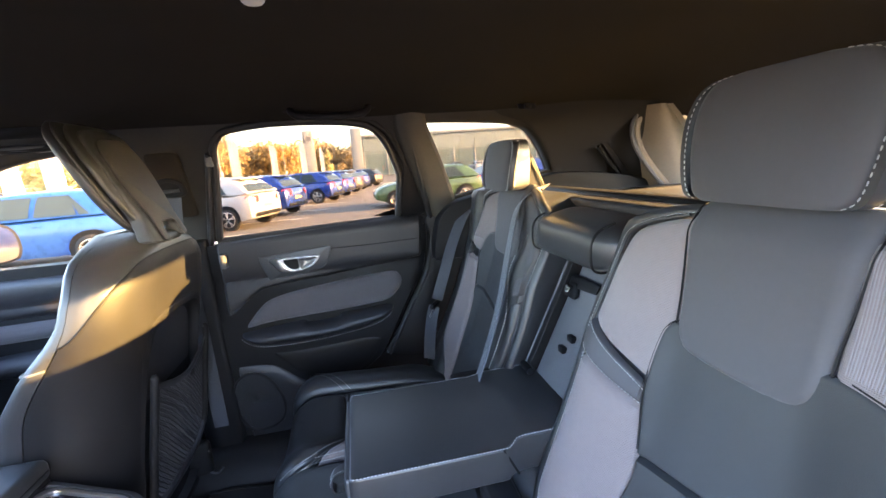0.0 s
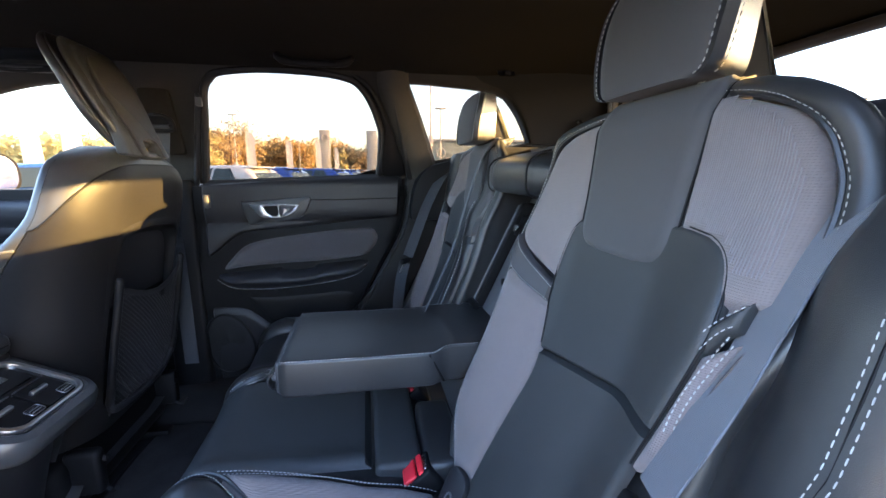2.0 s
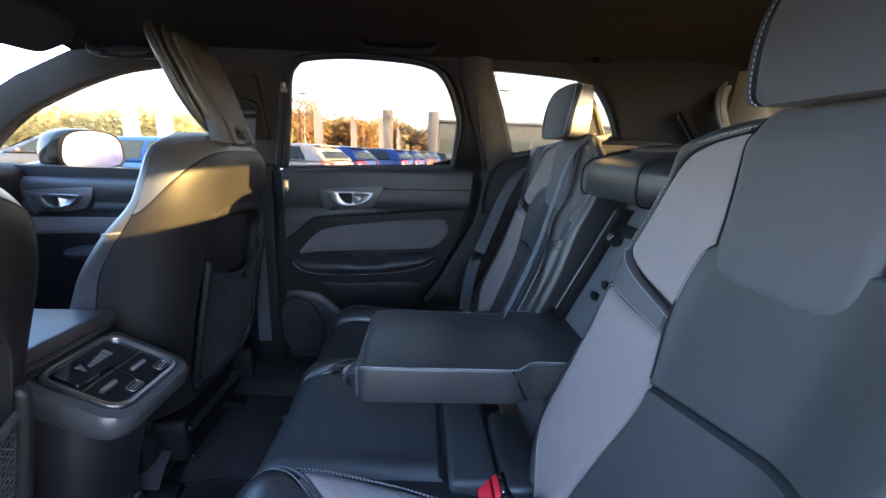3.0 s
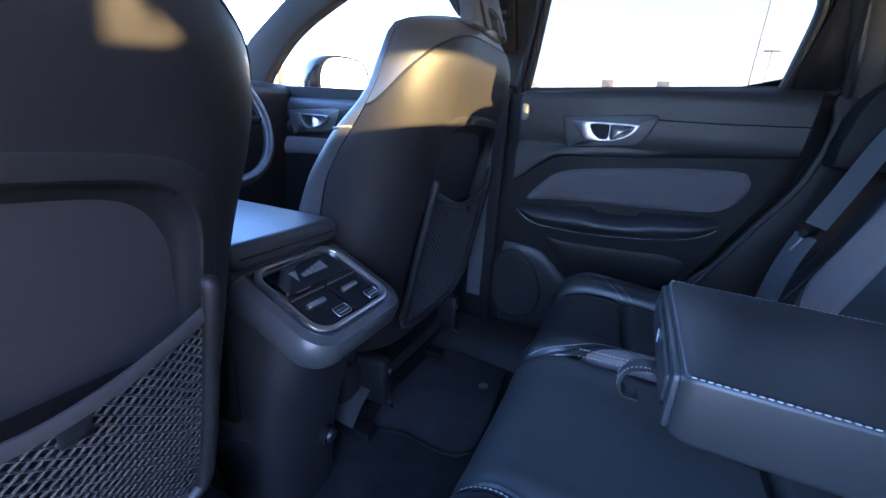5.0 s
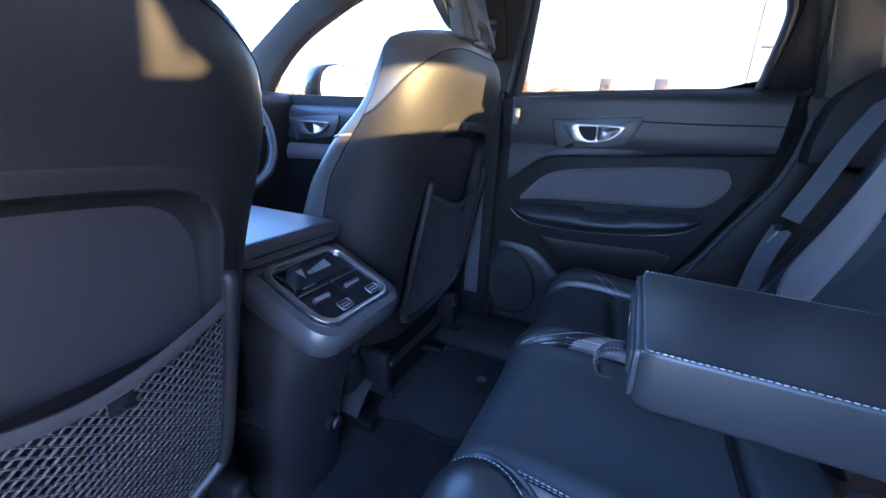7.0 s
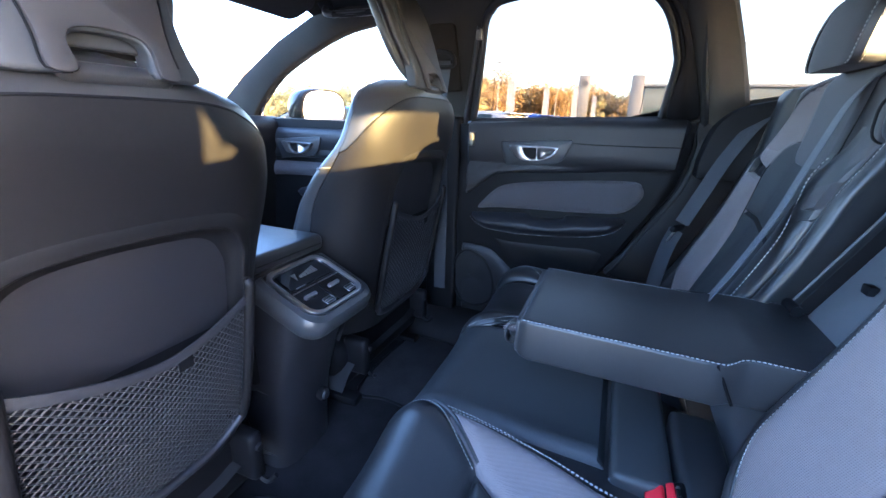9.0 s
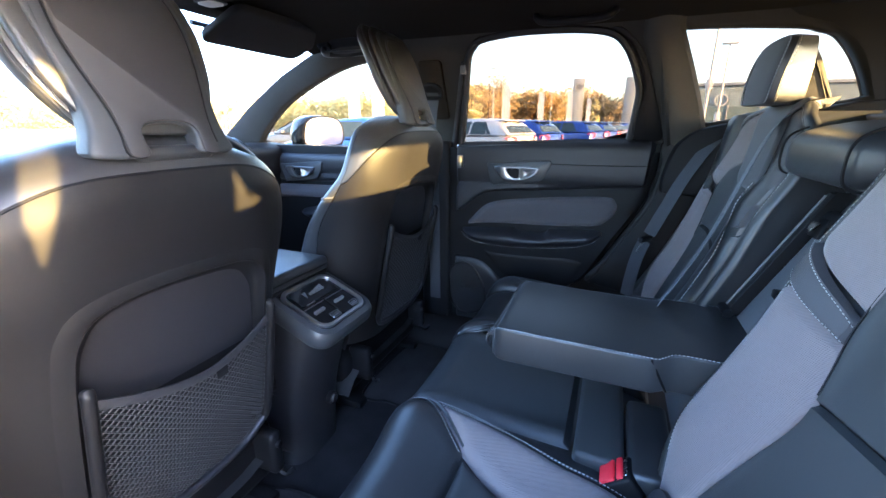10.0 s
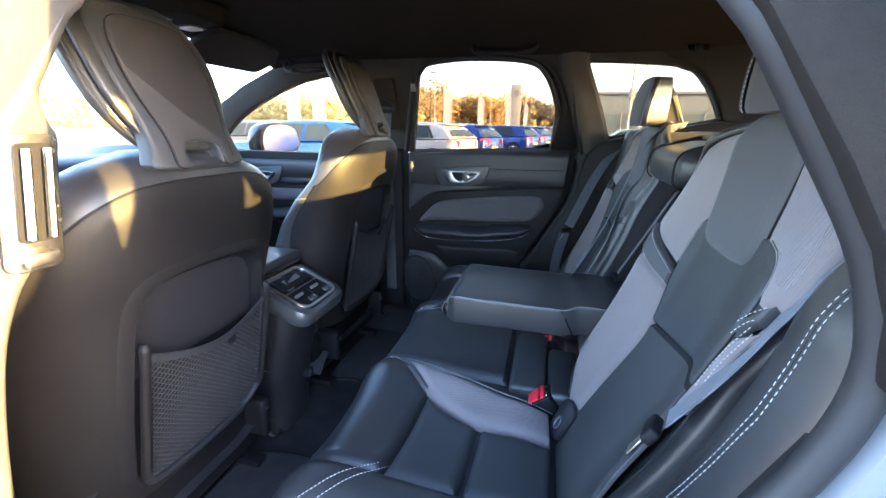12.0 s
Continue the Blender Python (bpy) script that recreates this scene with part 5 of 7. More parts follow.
# far belt drawn in the shade-darkened webbing
fb = belt("grey seat belt hanging from the far rear pillar with its tongue", [(0.46, 0.715, 1.245), (0.385, 0.690, 1.215), (0.320, 0.650, 1.12), (0.275, 0.620, 1.02), (0.240, 0.606, 0.935)], (0.75, -0.45, 0.2), 0.040, M_BELT_SHADE)
mt = Matrix.Translation((0.231, 0.602, 0.920)) @ pose(0, 0, 0, 0, 25, -35)
part("tongue_grip", turn(box((-0.007, -0.027, -0.008), (0.007, 0.027, 0.010), 0.004, 3), mt), M_BLACK, fb, "black tongue grip")
part("tongue_blade", turn(prism(round_rect(0.024, 0.040, 0.004, 3, 0, -0.026), 0.003, lambda u, v, w: (w, u, v), 0, 2, (round_rect(0.012, 0.012, 0.003, 3, 0, -0.034),)), mt), M_STEEL, fb, "steel tongue blade")
part("lap_webbing", ribbon(catmull([(0.229, 0.602, 0.915), (0.215, 0.606, 0.86), (0.205, 0.612, 0.79), (0.20, 0.62, 0.72)], 6), (0.75, -0.45, 0), 0.040, 0.0016), M_BELT_SHADE, fb, "lap webbing, painted shade-dark")
belt("pale grey centre seat belt drawn down over the far backrest", [(0.50, 0.300, 1.305), (0.452, 0.295, 1.292), (0.408, 0.283, 1.255), (0.365, 0.245, 1.16), (0.318, 0.195, 1.05), (0.268, 0.150, 0.96), (0.228, 0.115, 0.900)], (0.0, 1, -0.4), 0.044)

# luggage blind behind the backrest
lb = thing("luggage_blind", (0.75, 0.0, 1.16), "black luggage blind behind the rear backrest", "luggage blind")
part("blind_sheet", box((0.63, -0.60, 1.240), (1.30, 0.60, 1.250), 0.003), M_PLASTIC, lb)
part("blind_case", box((0.580, -0.60, 1.215), (0.645, 0.60, 1.288), 0.015, 3), M_SHELL, lb, "dark grey blind cassette")
part("seat_top", box((0.515, -0.56, 1.16), (0.585, 0.60, 1.280), 0.012, 3), M_PLASTIC, lb, "black plastic top of the seat backs")

# ---- front seats ----
FW = curve1([(0.50, 0.225), (0.65, 0.245), (0.80, 0.254), (1.00, 0.256), (1.06, 0.254), (1.10, 0.249), (1.15, 0.237), (1.185, 0.216), (1.205, 0.192), (1.220, 0.155), (1.232, 0.115), (1.240, 0.085), (1.245, 0.050)])
SEAM = curve1([(0.0, 1.201), (0.10, 1.200), (0.150, 1.195), (0.180, 1.186), (0.210, 1.168), (0.230, 1.145), (0.245, 1.112), (0.254, 1.070)])


def front_seat(yc, side, label):
    """A front seat seen from behind; side = +1 where the car's middle lies towards +y."""
    seat = thing("front_seat", (-0.75, yc, 0.37), label, "car seat", "front seats")
    rear = lambda z: -0.41 - 0.214 * (1.22 - z)

    def RS(u, z):
        """The back: flat in its middle, rolled forward at its sides and top."""
        w = FW(z)
        f = min(1, max(0, abs(u) - (w - 0.135)) / 0.135)
        x = rear(z) - (0.088 + 0.065 * (1 - smooth(0.92, 1.12, z))) * (1 - math.sqrt(1 - f * f)) - 1.5 * max(0, z - 1.15) ** 1.6
        return (x, yc + u, z)
    # upholstered body (front and sides)
    def side_at(z, a, grow=0.0):
        """Front and sides of the backrest at height z, by angle."""
        w = FW(z) + grow
        d = 0.036 + 0.040 * (1 - smooth(0.80, 1.0, z)) + grow
        cx, cy = min(0, math.cos(a)), math.sin(a)
        bulge = 0.018 * math.exp(-((abs(cy) - 0.82) / 0.22) ** 2) * (1 - smooth(1.00, 1.12, z))
        swell = 1 + 0.045 * math.sin(math.pi * min(1, abs(cx) * 1.3)) * (1 - smooth(1.02, 1.10, z))
        return (RS(FW(z), z)[0] - d * abs(cx) ** 0.6 - bulge * min(1, abs(cx) * 3), yc + w * swell * math.copysign(abs(cy) ** 0.55, cy), z)
    bm = bmesh.new()
    skin(bm, [[side_at(z, a) for a in np.linspace(math.pi / 2, 3 * math.pi / 2, 30)] for z in np.linspace(0.50, 1.244, 42)], True, True)
    part("backrest", bm, M_LEATHER, seat, "black leather backrest")
    # rear shell: upper cap above the seam, moulded shell below
    zt = lambda a, b, n: np.linspace(a, b, n)
    us = np.sin(zt(-math.pi / 2, math.pi / 2, 57))

    def band(lo, hi, n, lift):
        bm = bmesh.new()
        rows = []
        for k in zt(0, 1, n):
            row = []
            for u in us:
                z = lo(u) + (hi(u) - lo(u)) * k
                row.append(tuple(Vector(RS(u * FW(z), z)) + Vector((lift, 0, 0))))
            rows.append(row)
        skin(bm, rows)
        return bm
    seam = lambda u: SEAM(abs(u) * 0.254)
    # the shell is open inside the arch of the pocket
    bm = band(lambda u: 0.60, seam, 46, 0.003)
    half = lambda z: 0.161 if z < 0.97 else (0.159 - 1.35 * max(0, z - 0.985) ** 1.25 if z < 1.052 else -1)
    gone = [f for f in bm.faces if f.calc_center_median().z > 0.668 and abs(f.calc_center_median().y - yc) < half(f.calc_center_median().z)]
    bmesh.ops.delete(bm, geom=gone, context="FACES")
    shell = part("back_shell", bm, M_SHELL, seat, "dark grey moulded back shell")
    part("shoulder_cap", band(seam, lambda u: 1.2445, 16, 0.001), M_LEATHER, seat, "black leather shoulder cap")
    part("shell_seam", tube([Vector(RS(u * FW(seam(u)), seam(u))) + Vector((0.0015, 0, 0)) for u in us], 0.0024, 6), M_BLACK, seat)
    # raised frame round the pocket and the inset board
    arch = catmull([(-0.153, 0.66), (-0.156, 0.80), (-0.152, 0.94), (-0.143, 1.005), (-0.115, 1.036), (-0.05, 1.046), (0.05, 1.044), (0.115, 1.034), (0.145, 1.000), (0.152, 0.94), (0.158, 0.80), (0.166, 0.66)], 6)
    bm = bmesh.new()
    inset = lambda k: [(p[0] * (1 - 0.10 * k), 0.66 + (p[1] - 0.66) * (1 - 0.035 * k)) for p in arch]
    prof = [(-1.45, 0.0025), (-1.2, 0.0045), (-0.6, 0.0055), (-0.10, 0.0062), (0.0, 0.005), (0.04, 0.003)]
    skin(bm, [[tuple(Vector(RS(u, z)) + Vector((d, 0, 0))) for u, z in inset(k)] for k, d in prof])
    part("pocket_frame", bm, M_SHELL, shell, "moulded frame round the seat pocket")
    # step in black, painting the shadow band under the arch
    bm = bmesh.new()
    skin(bm, [[tuple(Vector(RS(u, z)) + Vector((d, 0, 0))) for u, z in inset(k)] for k, d in [(0.04, 0.003), (0.15, -0.006), (0.35, -0.014), (0.7, -0.019), (1.4, -0.022)]])
    part("frame_step", bm, M_BLACK, shell, "recess step inside the frame, its shadow painted black")
    # added black sheet, so the gaps of the net read dark
    bm = bmesh.new()
    skin(bm, [[(rear(z) - 0.016, yc + u, z) for u in zt(-0.145, 0.145, 8)] for z in zt(0.645, 0.868, 8)])
    part("pocket_back", bm, M_BLACK, shell, "black sheet added behind the net to darken its gaps")
    bm = bmesh.new()
    rows = []
    for z in zt(0.640, 1.040, 20):
        w = 0.150 if z < 0.98 else 0.150 - 1.2 * (z - 0.98) ** 1.35
        rows.append([(rear(z) - 0.021, yc + u * max(0.04, w), z) for u in zt(-1, 1, 12)])
    skin(bm, rows)
    part("back_board", bm, M_PLASTIC, shell, "black fabric back board")
    # side bars of the pocket and its bottom rail
    for s in (-1, 1):
        pts = catmull([(rear(0.940) + 0.012, yc + s * 0.149, 0.940), (rear(0.925) + 0.018, yc + s * 0.150, 0.925), (rear(0.80) + 0.020, yc + s * 0.153, 0.80), (rear(0.70) + 0.019, yc + s * 0.154, 0.70), (rear(0.662) + 0.014, yc + s * (0.150), 0.662)], 6)
        part("pocket_bar", tube(pts, [0.006] + [0.0085] * (len(pts) - 2) + [0.006], 10), M_SHELL, seat, "dark grey pocket bar")
    bl = catmull([(rear(0.675) + 0.016, yc - 0.152, 0.675), (rear(0.648) + 0.016, yc - 0.135, 0.648), (rear(0.635) + 0.016, yc - 0.06, 0.635), (rear(0.632) + 0.016, yc + 0.03, 0.632), (rear(0.640) + 0.016, yc + 0.10, 0.640), (rear(0.672) + 0.016, yc + 0.155, 0.672)], 6)
    part("pocket_rail", tube(bl, 0.008, 10), M_PLASTIC, seat)
    # net: diagonal meshes between a hemmed top edge and the bottom rail
    top = lambda u: 0.872 + 0.040 * (abs(u - 0.01) / 0.14) ** 1.7
    sag = lambda u, z: rear(z) + 0.014 + 0.012 * (1 - (u / 0.15) ** 2) * smooth(0.64, 0.86, z)
    NP = lambda u, z: (sag(u, z), yc + u, z)
    bm = bmesh.new()
    cell = 0.0128
    for d in (1, -1):
        c = -0.70
        while c < 0.70:
            seg = []
            for u in zt(-0.148, 0.148, 60):
                z = 0.76 + d * 0.85 * (u - c)
                if 0.640 < z < top(u):
                    seg.append(NP(u, z))
            if len(seg) > 2:
                tube(seg, 0.0013, 5, bm=bm, cap=False)
            c += cell
    tagged(part("pocket_net", bm, M_NET, seat, "black elastic mesh pocket"), kind="stuff")
    part("net_hem", ribbon([Vector(NP(u, top(u))) + Vector((0.001, 0, 0)) for u in zt(-0.148, 0.148, 30)], (0, 0, 1), 0.013, 0.003), M_NET, seat, "elastic top hem of the pocket")
    part("net_tag", box((sag(0.035, 0.862) + 0.001, yc + 0.024, 0.850), (sag(0.035, 0.862) + 0.0035, yc + 0.046, 0.868), 0.001), M_BLACK, seat, "small dark tag on the pocket")
    # head restraint: neck plate with a pass-through, rim and front pad
    hx = lambda z: -0.417 - 0.37 * (z - 1.228) - 0.30 * max(0, z - 1.38) ** 1.3
    half = [(0.093, 1.222), (0.089, 1.25), (0.086, 1.275), (0.090, 1.31), (0.096, 1.35), (0.098, 1.39), (0.093, 1.43), (0.076, 1.458), (0.04, 1.468)]
    plate = catmull([(-0.036, 1.222), (-0.036, 1.246), (-0.027, 1.257), (0.0, 1.260), (0.027, 1.257), (0.036, 1.246), (0.036, 1.222)] + half + [(-u, z) for u, z in half[::-1]], 4, True)
    roll = lambda u: 1.0 * max(0, abs(u) - 0.05) ** 1.5
    hy = yc - 0.002
    hr = part("head_back", prism(plate, 0.030, lambda u, v, w: (hx(v) - w - roll(u), hy + u, v), 0.006, 3), M_HEAD, seat, "grey-blue leather edge of the head restraint's back")
    half = [(0.060, 1.2235), (0.060, 1.25), (0.062, 1.275), (0.070, 1.31), (0.077, 1.345), (0.079, 1.38), (0.075, 1.415), (0.060, 1.441), (0.03, 1.449)]
    inner = catmull([(-0.038, 1.2235), (-0.038, 1.248), (-0.028, 1.2605), (0.0, 1.264), (0.028, 1.2605), (0.038, 1.248), (0.038, 1.2235)] + half + [(-u, z) for u, z in half[::-1]], 4, True)
    part("head_panel", prism(inner, 0.010, lambda u, v, w: (hx(v) + 0.0035 - w - roll(u), hy + u, v), 0.003, 2), M_HEADPANEL, hr, "charcoal centre panel of the head restraint's back")
    part("head_seam", tube([(hx(v) + 0.0006 - roll(u), hy + u * 1.03, v) for u, v in inner[30:]], 0.0012, 5), M_BLACK, hr)
    part("neck_base", box((-0.470, yc - 0.052, 1.212), (-0.424, yc + 0.060, 1.2330), 0.010, 3), M_LEATHER, seat)

    def loft(table, off, dep, power):
        """A cushion lofted along z: half widths by height, a depth that thins out at both ends."""
        width = curve1(table)
        z0, z1 = table[0][0], table[-1][0]
        rows = []
        for t in zt(0, math.pi, 40):
            k = 0.5 - 0.5 * math.cos(t)
            z = z0 + (z1 - z0) * k
            e = max(0.0, 1 - abs(2 * k - 1) ** 3) ** 0.5
            d = dep * (0.22 + 0.78 * e)
            xm = hx(z) - off - dep / 2
            w = width(z) * (0.80 + 0.20 * e)
            rows.append([(xm + d / 2 * math.copysign(abs(math.cos(a)) ** power, math.cos(a)), hy + w * math.copysign(abs(math.sin(a)) ** power, math.sin(a)), z) for a in np.linspace(0, 2 * math.pi, 48, endpoint=False)])
        bm = bmesh.new()
        skin(bm, rows, True, True)
        return bm, rows
    bm, rows = loft([(1.246, 0.080), (1.28, 0.094), (1.32, 0.108), (1.36, 0.115), (1.40, 0.117), (1.44, 0.111), (1.466, 0.097), (1.480, 0.080)], 0.010, 0.026, 0.62)
    part("head_rim", bm, M_LEATHER, seat, "charcoal head restraint rim", 60)
    bm, rows = loft([(1.242, 0.078), (1.275, 0.098), (1.315, 0.116), (1.36, 0.126), (1.40, 0.129), (1.445, 0.123), (1.470, 0.109), (1.486, 0.088)], 0.026, 0.044, 0.66)
    hp = part("head_pad", bm, M_LEATHER, seat, "black leather head restraint pad", 60)
    for s in (-1, 1):
        pts = [r[9 if s > 0 else 39] for r in rows[3:-3]]
        part("pad_piping", tube([(p[0] + 0.002, p[1] + s * 0.001, p[2]) for p in pts], 0.0022, 6), M_LEATHER, hp, "dark piping")
        part("stitching", stitches([(p[0] - 0.006, p[1] + s * 0.0030, p[2]) for p in pts], 0.0042, 0.003, 0.0006), M_THREAD, hp, "pale stitching")
    # piping across the inner and outer bolster
    for s in (-1, 1):
        line = [side_at(1.034 - 0.014 * k, math.pi - s * (math.pi / 2 - 1.05 * k), 0.001) for k in zt(0, 1, 14)]
        part("band_piping", tube(line, 0.0026, 6), M_BELT, seat, "pale piping across the bolster")
    # cushion, hinge covers and rails
    bm = bmesh.new()
    rows = []
    for x in zt(-0.56, -1.12, 16):
        k = (-0.56 - x) / 0.56
        z = 0.66 + 0.05 * k - 0.06 * max(0, k - 0.85) / 0.15
        rows.append([(x, yc + u, z - 0.05 * abs(u / 0.26) ** 4 + 0.03 * math.exp(-((abs(u) - 0.2) / 0.05) ** 2)) for u in zt(-0.26, 0.26, 17)])
    skin(bm, rows)
    skin(bm, [[(p[0], p[1], p[2] - 0.16) for p in r] for r in rows])
    part("seat_cushion", bm, M_LEATHER, seat, "black leather seat cushion")
    for q in (-1, 1):
        part("seat_rail", box((-1.12, yc + q * 0.185 - 0.020, 0.366), (-0.56, yc + q * 0.185 + 0.020, 0.392), 0.006), M_BLACK, seat, "black steel seat rail")
        hinge = part("hinge_bracket", box((-0.600, yc + q * 0.185 - 0.014, 0.478), (-0.525, yc + q * 0.185 + 0.018, 0.590), 0.012, 3), M_BLACK, seat, "black hinge bracket")
        part("hinge_bolt", tube([(-0.5265, yc + q * 0.187, 0.560), (-0.519, yc + q * 0.187, 0.560)], [0.009, 0.007], 10), M_SHELL, hinge, "dark hinge bolt")
        part("release_lever", tube(catmull([(-0.54, yc + q * 0.187, 0.49), (-0.515, yc + q * 0.19, 0.475), (-0.50, yc + q * 0.20, 0.487)], 4), 0.006, 6), M_BLACK, hinge, "black release lever")
    part("seat_base", box((-1.10, yc - 0.24, 0.42), (-0.585, yc + 0.24, 0.58), 0.03, 3), M_BLACK, seat, "black plastic seat base")
    return seat


front_seat(-0.390, 1, "black leather front seat with a mesh pocket on its back, nearside")
raised = front_seat(0.388, -1, "black leather front seat with a mesh pocket, sunlit shoulder, offside")
for ob in raised.children_recursive:
    head = "head" in ob.name or "neck" in ob.name or ob.parent is not raised
    for v in ob.data.vertices:
        v.co.z += 0.040 * smooth(0.20, 0.45, v.co.z)
        if not head:
            v.co.y *= 1.06

# belt and trim on the far B pillar
bp = thing("pillar_belt_far", (-0.52, 0.68, 1.2), "grey seat belt on its height adjuster at the far pillar", "seat belt")
part("adjuster_cover", prism(round_rect(0.085, 0.19, 0.012, 4, -0.51, 1.375), 0.022, lambda u, v, w: (u, y_far(v) - 0.034 + w, v), 0.006), M_LINER, bp, "charcoal adjuster cover")
arch = [(-0.550, 1.362), (-0.546, 1.381), (-0.530, 1.391), (-0.512, 1.394), (-0.494, 1.391), (-0.478, 1.381), (-0.474, 1.362)]
part("belt_loop", tube(catmull([(x, y_far(z) - 0.050, z) for x, z in arch] + [(-0.482, y_far(1.352) - 0.052, 1.352), (-0.512, y_far(1.350) - 0.053, 1.350), (-0.542, y_far(1.352) - 0.052, 1.352)], 4, True), 0.0075, 8, True), M_BLACK, bp, "black belt loop")
part("loop_cover", prism(round_rect(0.060, 0.026, 0.010, 4, -0.512, 1.380), 0.012, lambda u, v, w: (u, y_far(v) - 0.052 + w, v), 0.004), M_SHELL, bp, "dark loop cover")
# pillar webbing takes the shade-darkened colour too
part("webbing", ribbon(catmull([(-0.512, y_far(1.37) - 0.044, 1.368), (-0.512, y_far(1.345) - 0.050, 1.345), (-0.516, 0.645, 1.25), (-0.526, 0.68, 1.12), (-0.53, 0.71, 0.95), (-0.53, 0.72, 0.55)], 8), (1, 0, 0), 0.046, 0.0016), M_BELT_SHADE, bp, "grey webbing, painted shade-dark")
part("pillar_lower", box((-0.60, 0.735, 0.40), (-0.475, 0.80, 1.20), 0.015, 3), M_BLACK, bp, "black lower pillar trim")
part("grip_tab", box((-0.432, 0.700, 1.105), (-0.415, 0.728, 1.150), 0.004), M_GREYPL, bp, "pale belt anchor tab")

# ---- centre console with the rear vent panel ----
con = thing("centre_console", (-0.70, 0.0, 0.365), "dark grey centre console with gloss black rear vents and controls", "centre console")


def con_ring(grow, x_off, n=6):
    """The slanted rear panel's outline: rounded lower corners."""
    return round_rect(0.176 + 2 * grow, 0.150 + 2 * grow, 0.030 + grow * 0.6, n)


def on_panel(u, v, w):
    """(across, up the slope, out) on the slanted panel."""
    a = radians(24.5)
    return (-0.527 - v * math.cos(a) + w * math.sin(a), u, 0.835 + v * math.sin(a) + w * math.cos(a))


part("panel_ring", prism(con_ring(0.0015, 0), 0.0115, lambda u, v, w: on_panel(u, v, w - 0.006), 0.003, 2, (con_ring(-0.008, 0),)), M_ALU, con, "satin aluminium ring")
face = part("control_panel", prism(con_ring(-0.007, 0), 0.006, lambda u, v, w: on_panel(u, v, w - 0.008)), M_GLOSS, con, "gloss black control panel")
bm = bmesh.new()
rows = []
for grow, w in ((0.001, -0.002), (0.008, 0.002), (0.020, -0.002), (0.026, -0.012), (0.027, -0.035), (0.020, -0.048)):
    rows.append([on_panel(u, v, w) if v < 0.06 else on_panel(u, 0.075 + (v - 0.075) * 0.2, w) for u, v in con_ring(grow, 0, 8)])
skin(bm, rows, True)
part("panel_surround", bm, M_CONSOLE, con, "satin dark grey plastic surround")
# body
bm = bmesh.new()
rows = []
for z in np.linspace(0.365, 0.815, 18):
    k = (z - 0.365) / 0.45
    xr = -0.555 + 0.055 * smooth(0.25, 1.0, k) - 0.02 * (1 - k)
    w = 0.092 + 0.012 * k
    ring = [(-1.4, -w, z), (-0.70, -w, z)]
    for a in np.linspace(-math.pi / 2, math.pi / 2, 14):
        ring.append((xr - 0.045 + 0.045 * math.cos(a) ** 0.8 if math.cos(a) > 0 else xr - 0.045, w * math.copysign(abs(math.sin(a)) ** 0.6, math.sin(a)), z))
    ring += [(-0.70, w, z), (-1.4, w, z)]
    rows.append(ring)
skin(bm, rows)
part("console_body", bm, M_PLASTIC, con, "black plastic console body")
part("console_sides", box((-1.40, -0.112, 0.60), (-0.62, 0.112, 0.845), 0.015, 3), M_SHELL, con)
lid = part("armrest_lid", box((-0.98, -0.112, 0.874), (-0.590, 0.112, 0.914), 0.014, 4), M_LEATHER, con, "black leather armrest lid")
part("lid_base", box((-0.98, -0.110, 0.846), (-0.596, 0.110, 0.876), 0.008, 3), M_SHELL, con)
part("lid_seam", tube([(-0.90, -0.1122, 0.892), (-0.60, -0.1122, 0.892), (-0.5898, -0.098, 0.892), (-0.5898, 0.098, 0.892), (-0.60, 0.1122, 0.892)], 0.0013, 5), M_BLACK, lid)
# display, vents and toggles on the panel
part("display", prism(round_rect(0.135, 0.052, 0.006, 3, 0, 0.036), 0.002, lambda u, v, w: on_panel(u, v, w - 0.001), 0.0005, 1), mat("dark display glass", (0.006, 0.007, 0.009), 0.04, var=0.05, coat=1.0), face, "dark touch display")
M_GLYPH = mat("dim display print", (0.16, 0.165, 0.17), 0.3)
part("display_glyph", prism([(-0.034, 0.047), (-0.020, 0.047), (-0.031, 0.026)], 0.0006, lambda u, v, w: on_panel(u, v, 0.0014 + w)), M_GLYPH, face, "pale fan symbol")
for k in range(5):
    u0 = -0.018 + 0.0115 * k
    part("display_glyph", prism([(u0, 0.030), (u0 + 0.0095, 0.030), (u0 + 0.0095, 0.0365 + 0.0026 * (k + 1)), (u0, 0.0365 + 0.0026 * k)], 0.0006, lambda u, v, w: on_panel(u, v, 0.0014 + w)), M_GLYPH, face, "dim fan speed bar")
for u, v, a in ((-0.040, 0.0085, 0), (-0.030, 0.0635, 0)):
    part("display_trim", prism(round_rect(0.030, 0.0022, 0.001, 2, u, v), 0.0012, lambda p, q, w: on_panel(p, q, 0.0010 + w)), M_CHROME, face, "thin chrome line")
